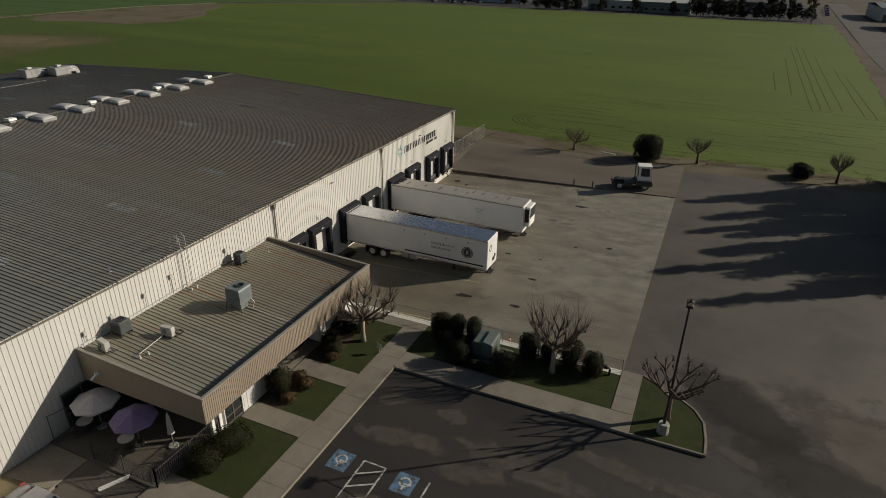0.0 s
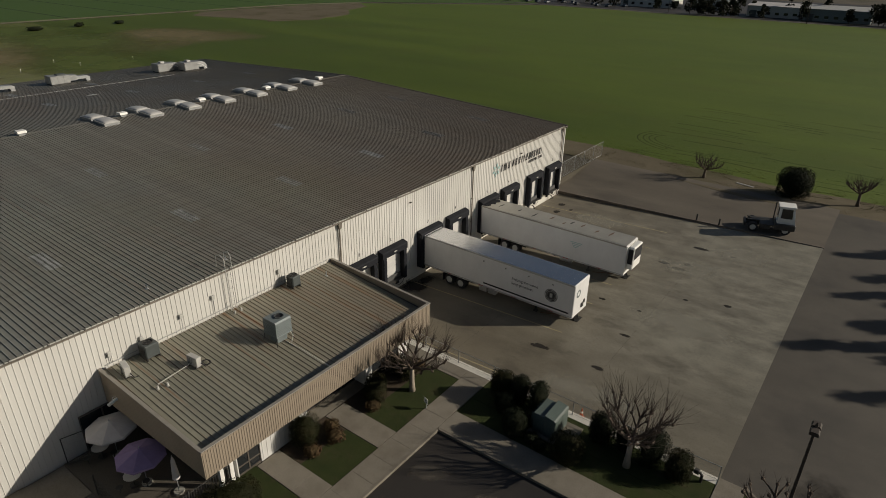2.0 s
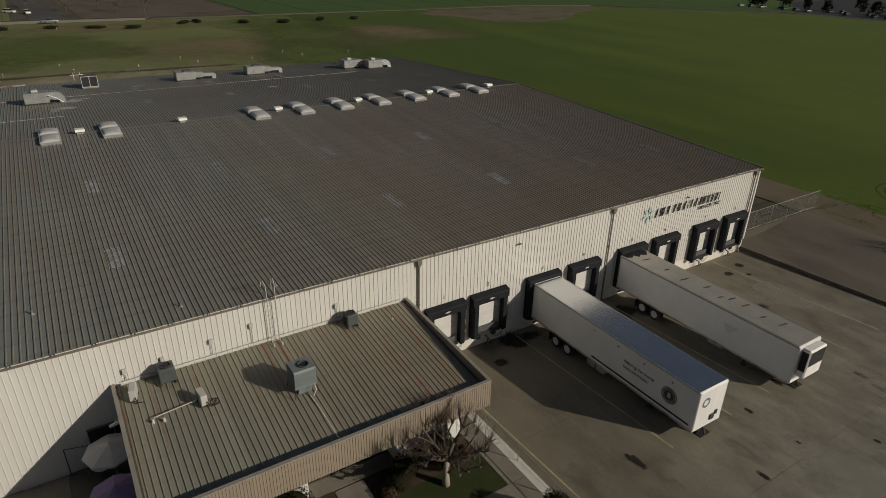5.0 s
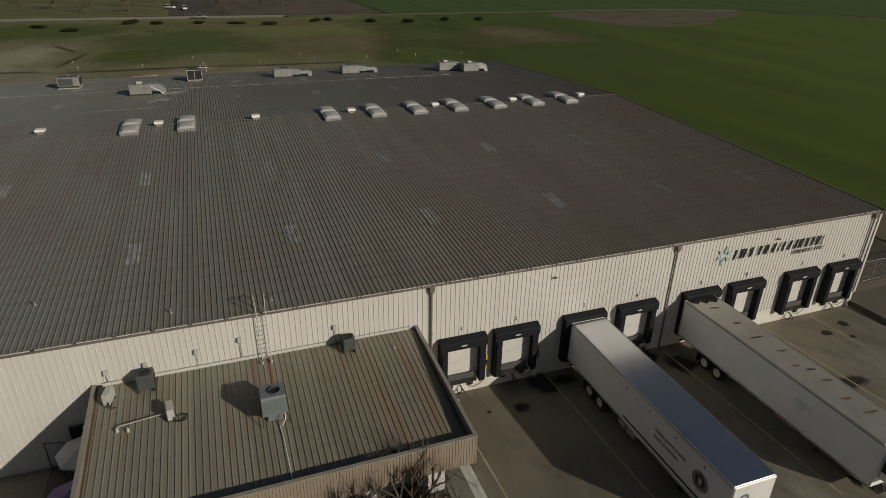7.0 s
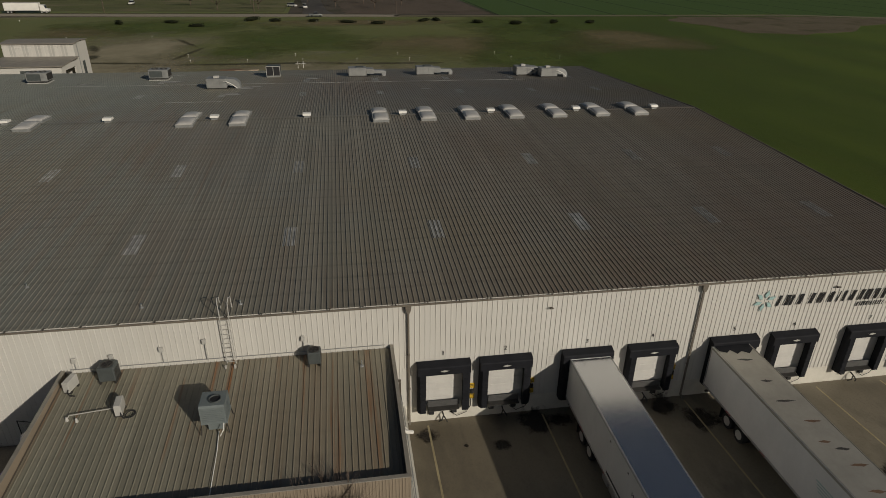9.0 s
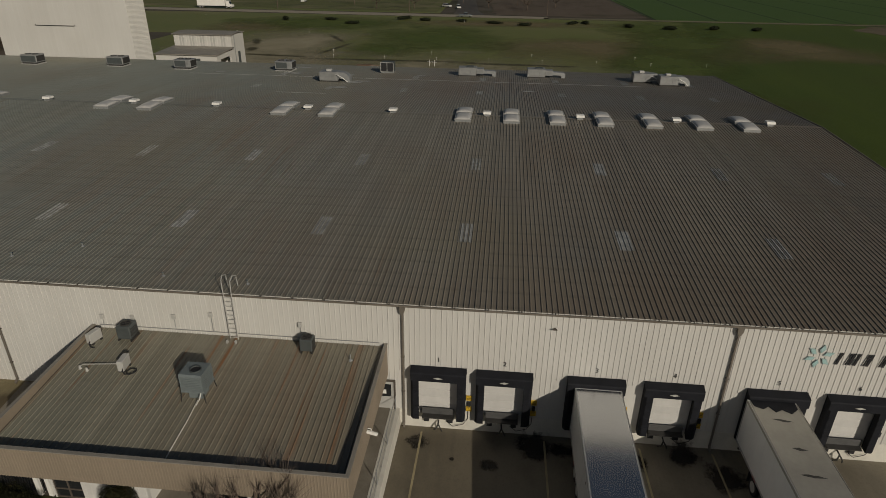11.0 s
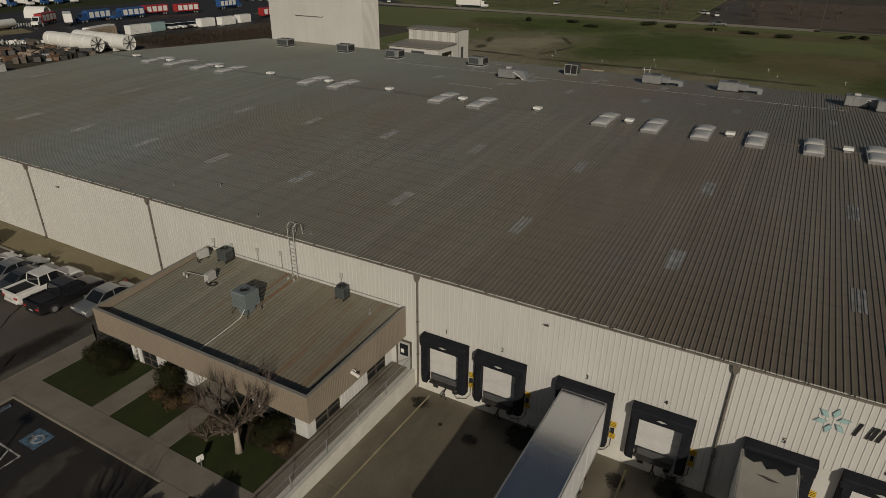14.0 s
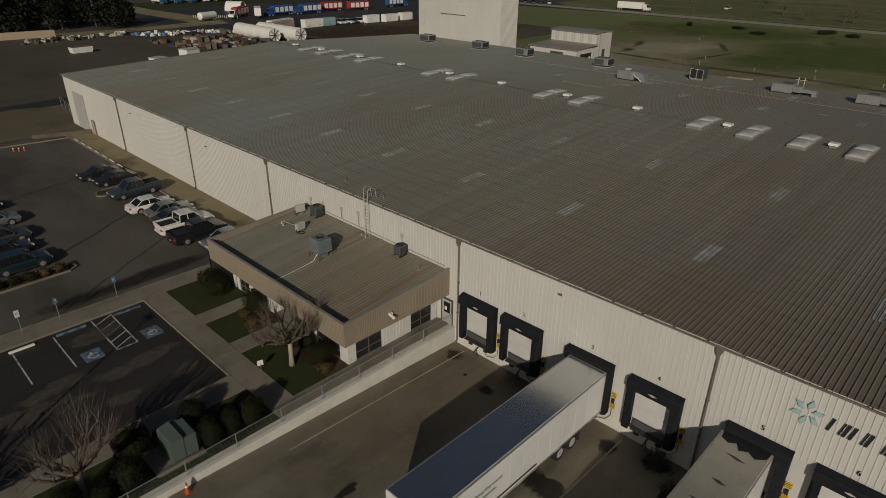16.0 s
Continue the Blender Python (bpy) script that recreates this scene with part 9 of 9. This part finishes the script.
for i in range(14):
    rnd = random.Random(860 + i)
    car(rnd.choice(["car", "suv", "pickup"]), rnd.choice(["white", "silver", "black", "grey", "blue"]), -228 + i * 6.5, 366 + rnd.choice([0, 9]), 90, "car parked in a lot far beyond the field", True)
for i in range(12):
    rnd = random.Random(1200 + i)
    tree(-236 + i * 12.0 + rnd.uniform(-3, 3), 380 + rnd.uniform(-4, 14), -0.05, rnd.uniform(5, 9), rnd.uniform(2.4, 4.0), 1200 + i, "dark evergreen tree beyond the road", 420, 0.55, trunk=0.2, base=0.12, group="trees beyond the road")
# tyre tracks and drill lines over the field
CROP_DARK = ground_mat("trampled_crop", (hexrgb(0.04, 0.06, 0.012), hexrgb(0.052, 0.07, 0.015), hexrgb(0.065, 0.068, 0.022)), (0.05, 0.3, 3.0))


def ribbon(name, pts, w, label, z=-0.022):
    m = MB()
    for (xa, ya), (xb, yb) in zip(pts, pts[1:]):
        d = Vector((xb - xa, yb - ya, 0)).normalized() * w
        m.quad((xa + d.y, ya - d.x, z), (xb + d.y, yb - d.x, z), (xb - d.y, yb + d.x, z), (xa - d.y, ya + d.x, z))
    structure(name, m, CROP_DARK, label, "track")


for i, (x0, y0, x1, y1) in enumerate([(18.7, 248, 16.9, 138), (20.4, 246, 18.6, 140), (22.1, 244, 20.3, 140), (24.0, 219, 22.4, 141), (26.7, 200, 25.6, 137), (11.7, 186, 11.2, 158), (15.7, 216, 14.3, 154), (28.1, 186, 27.5, 136)]):
    rnd = random.Random(900 + i)
    ribbon("tyre_track", [(x0 + (x1 - x0) * k / 10 + rnd.uniform(-0.12, 0.12), y0 + (y1 - y0) * k / 10) for k in range(11)], 0.1, "dark tyre track through the young crop")
for i in range(60):
    rnd = random.Random(950 + i)
    y0, x0 = 95.5 + (i * 0.62) ** 1.05 + rnd.uniform(-0.4, 0.4), rnd.uniform(-34, 26)
    n = rnd.randint(3, 11)
    ribbon("crop_gap", [(x0 + 1.6 * k, y0 + 0.25 * math.sin(k * 0.6 + i) - 0.03 * k) for k in range(n)], rnd.uniform(0.05, 0.13), "thin bare line in the young crop")
for i in range(4):
    ribbon("wheel_arc", [(-24.5 + (6 + 0.9 * i) * math.cos(a), 106.5 + (4 + 0.9 * i) * math.sin(a)) for a in [2.6 + 0.14 * q for q in range(14)]], 0.09, "curved wheel mark in the young crop")
# weeds along the pavement edge
WEED = leaf_mat("dry_weed_blades", hexrgb(0.07, 0.075, 0.02), hexrgb(0.12, 0.1, 0.045), hexrgb(0.14, 0.11, 0.06))
wd = MB()
rnd = random.Random(31)
for k in range(14000):
    x = rnd.uniform(-33, 32)
    mid = 91.0 + (0.06 * abs(x + 8))
    y = mid + 1.2 + rnd.gauss(0, 1.9)
    if noise.noise((x * 0.25, y * 0.5, 3.0)) < 0.02:
        continue
    z0, hgt = -0.02, rnd.uniform(0.01, 0.05)
    a = rnd.uniform(0, 6.28)
    u = Vector((math.cos(a), math.sin(a), 0)) * rnd.uniform(0.03, 0.09)
    wd.quad((x - u.x, y - u.y, z0), (x + u.x, y + u.y, z0), (x + u.x * 0.4 + 0.05, y + u.y * 0.4, z0 + hgt), (x - u.x * 0.4, y - u.y * 0.4 + 0.05, z0 + hgt))
tagged(part("roadside_weeds", wd, WEED), "brown and green weeds along the pavement edge", "weeds", "", "stuff")

# rank tufts of the crop near the pavement
TUFT = leaf_mat("rank_crop_blades", hexrgb(0.03, 0.05, 0.009), hexrgb(0.06, 0.085, 0.014), hexrgb(0.08, 0.075, 0.024))
tf_ = MB()
rnd = random.Random(47)
for k in range(3000):
    x, y = rnd.uniform(-60, 36), 93.8 + abs(rnd.gauss(0, 1)) * 6.0
    if noise.noise((x * 0.22, y * 0.55, 9.0)) + 0.5 * noise.noise((x * 0.9, y * 1.4, 4.0)) < 0.16:
        continue
    hgt, a = rnd.uniform(-0.02, 0.015), rnd.uniform(0, 6.28)
    u = Vector((math.cos(a), math.sin(a), 0)) * rnd.uniform(0.05, 0.13)
    tf_.quad((x - u.x, y - u.y, -0.03), (x + u.x, y + u.y, -0.03), (x + u.x * 0.4 + 0.06, y + u.y * 0.4, hgt), (x - u.x * 0.4, y - u.y * 0.4 + 0.06, hgt))
tagged(part("crop_tufts", tf_, TUFT), "rank green tufts along the crop field's edge", "grass", "", "stuff")
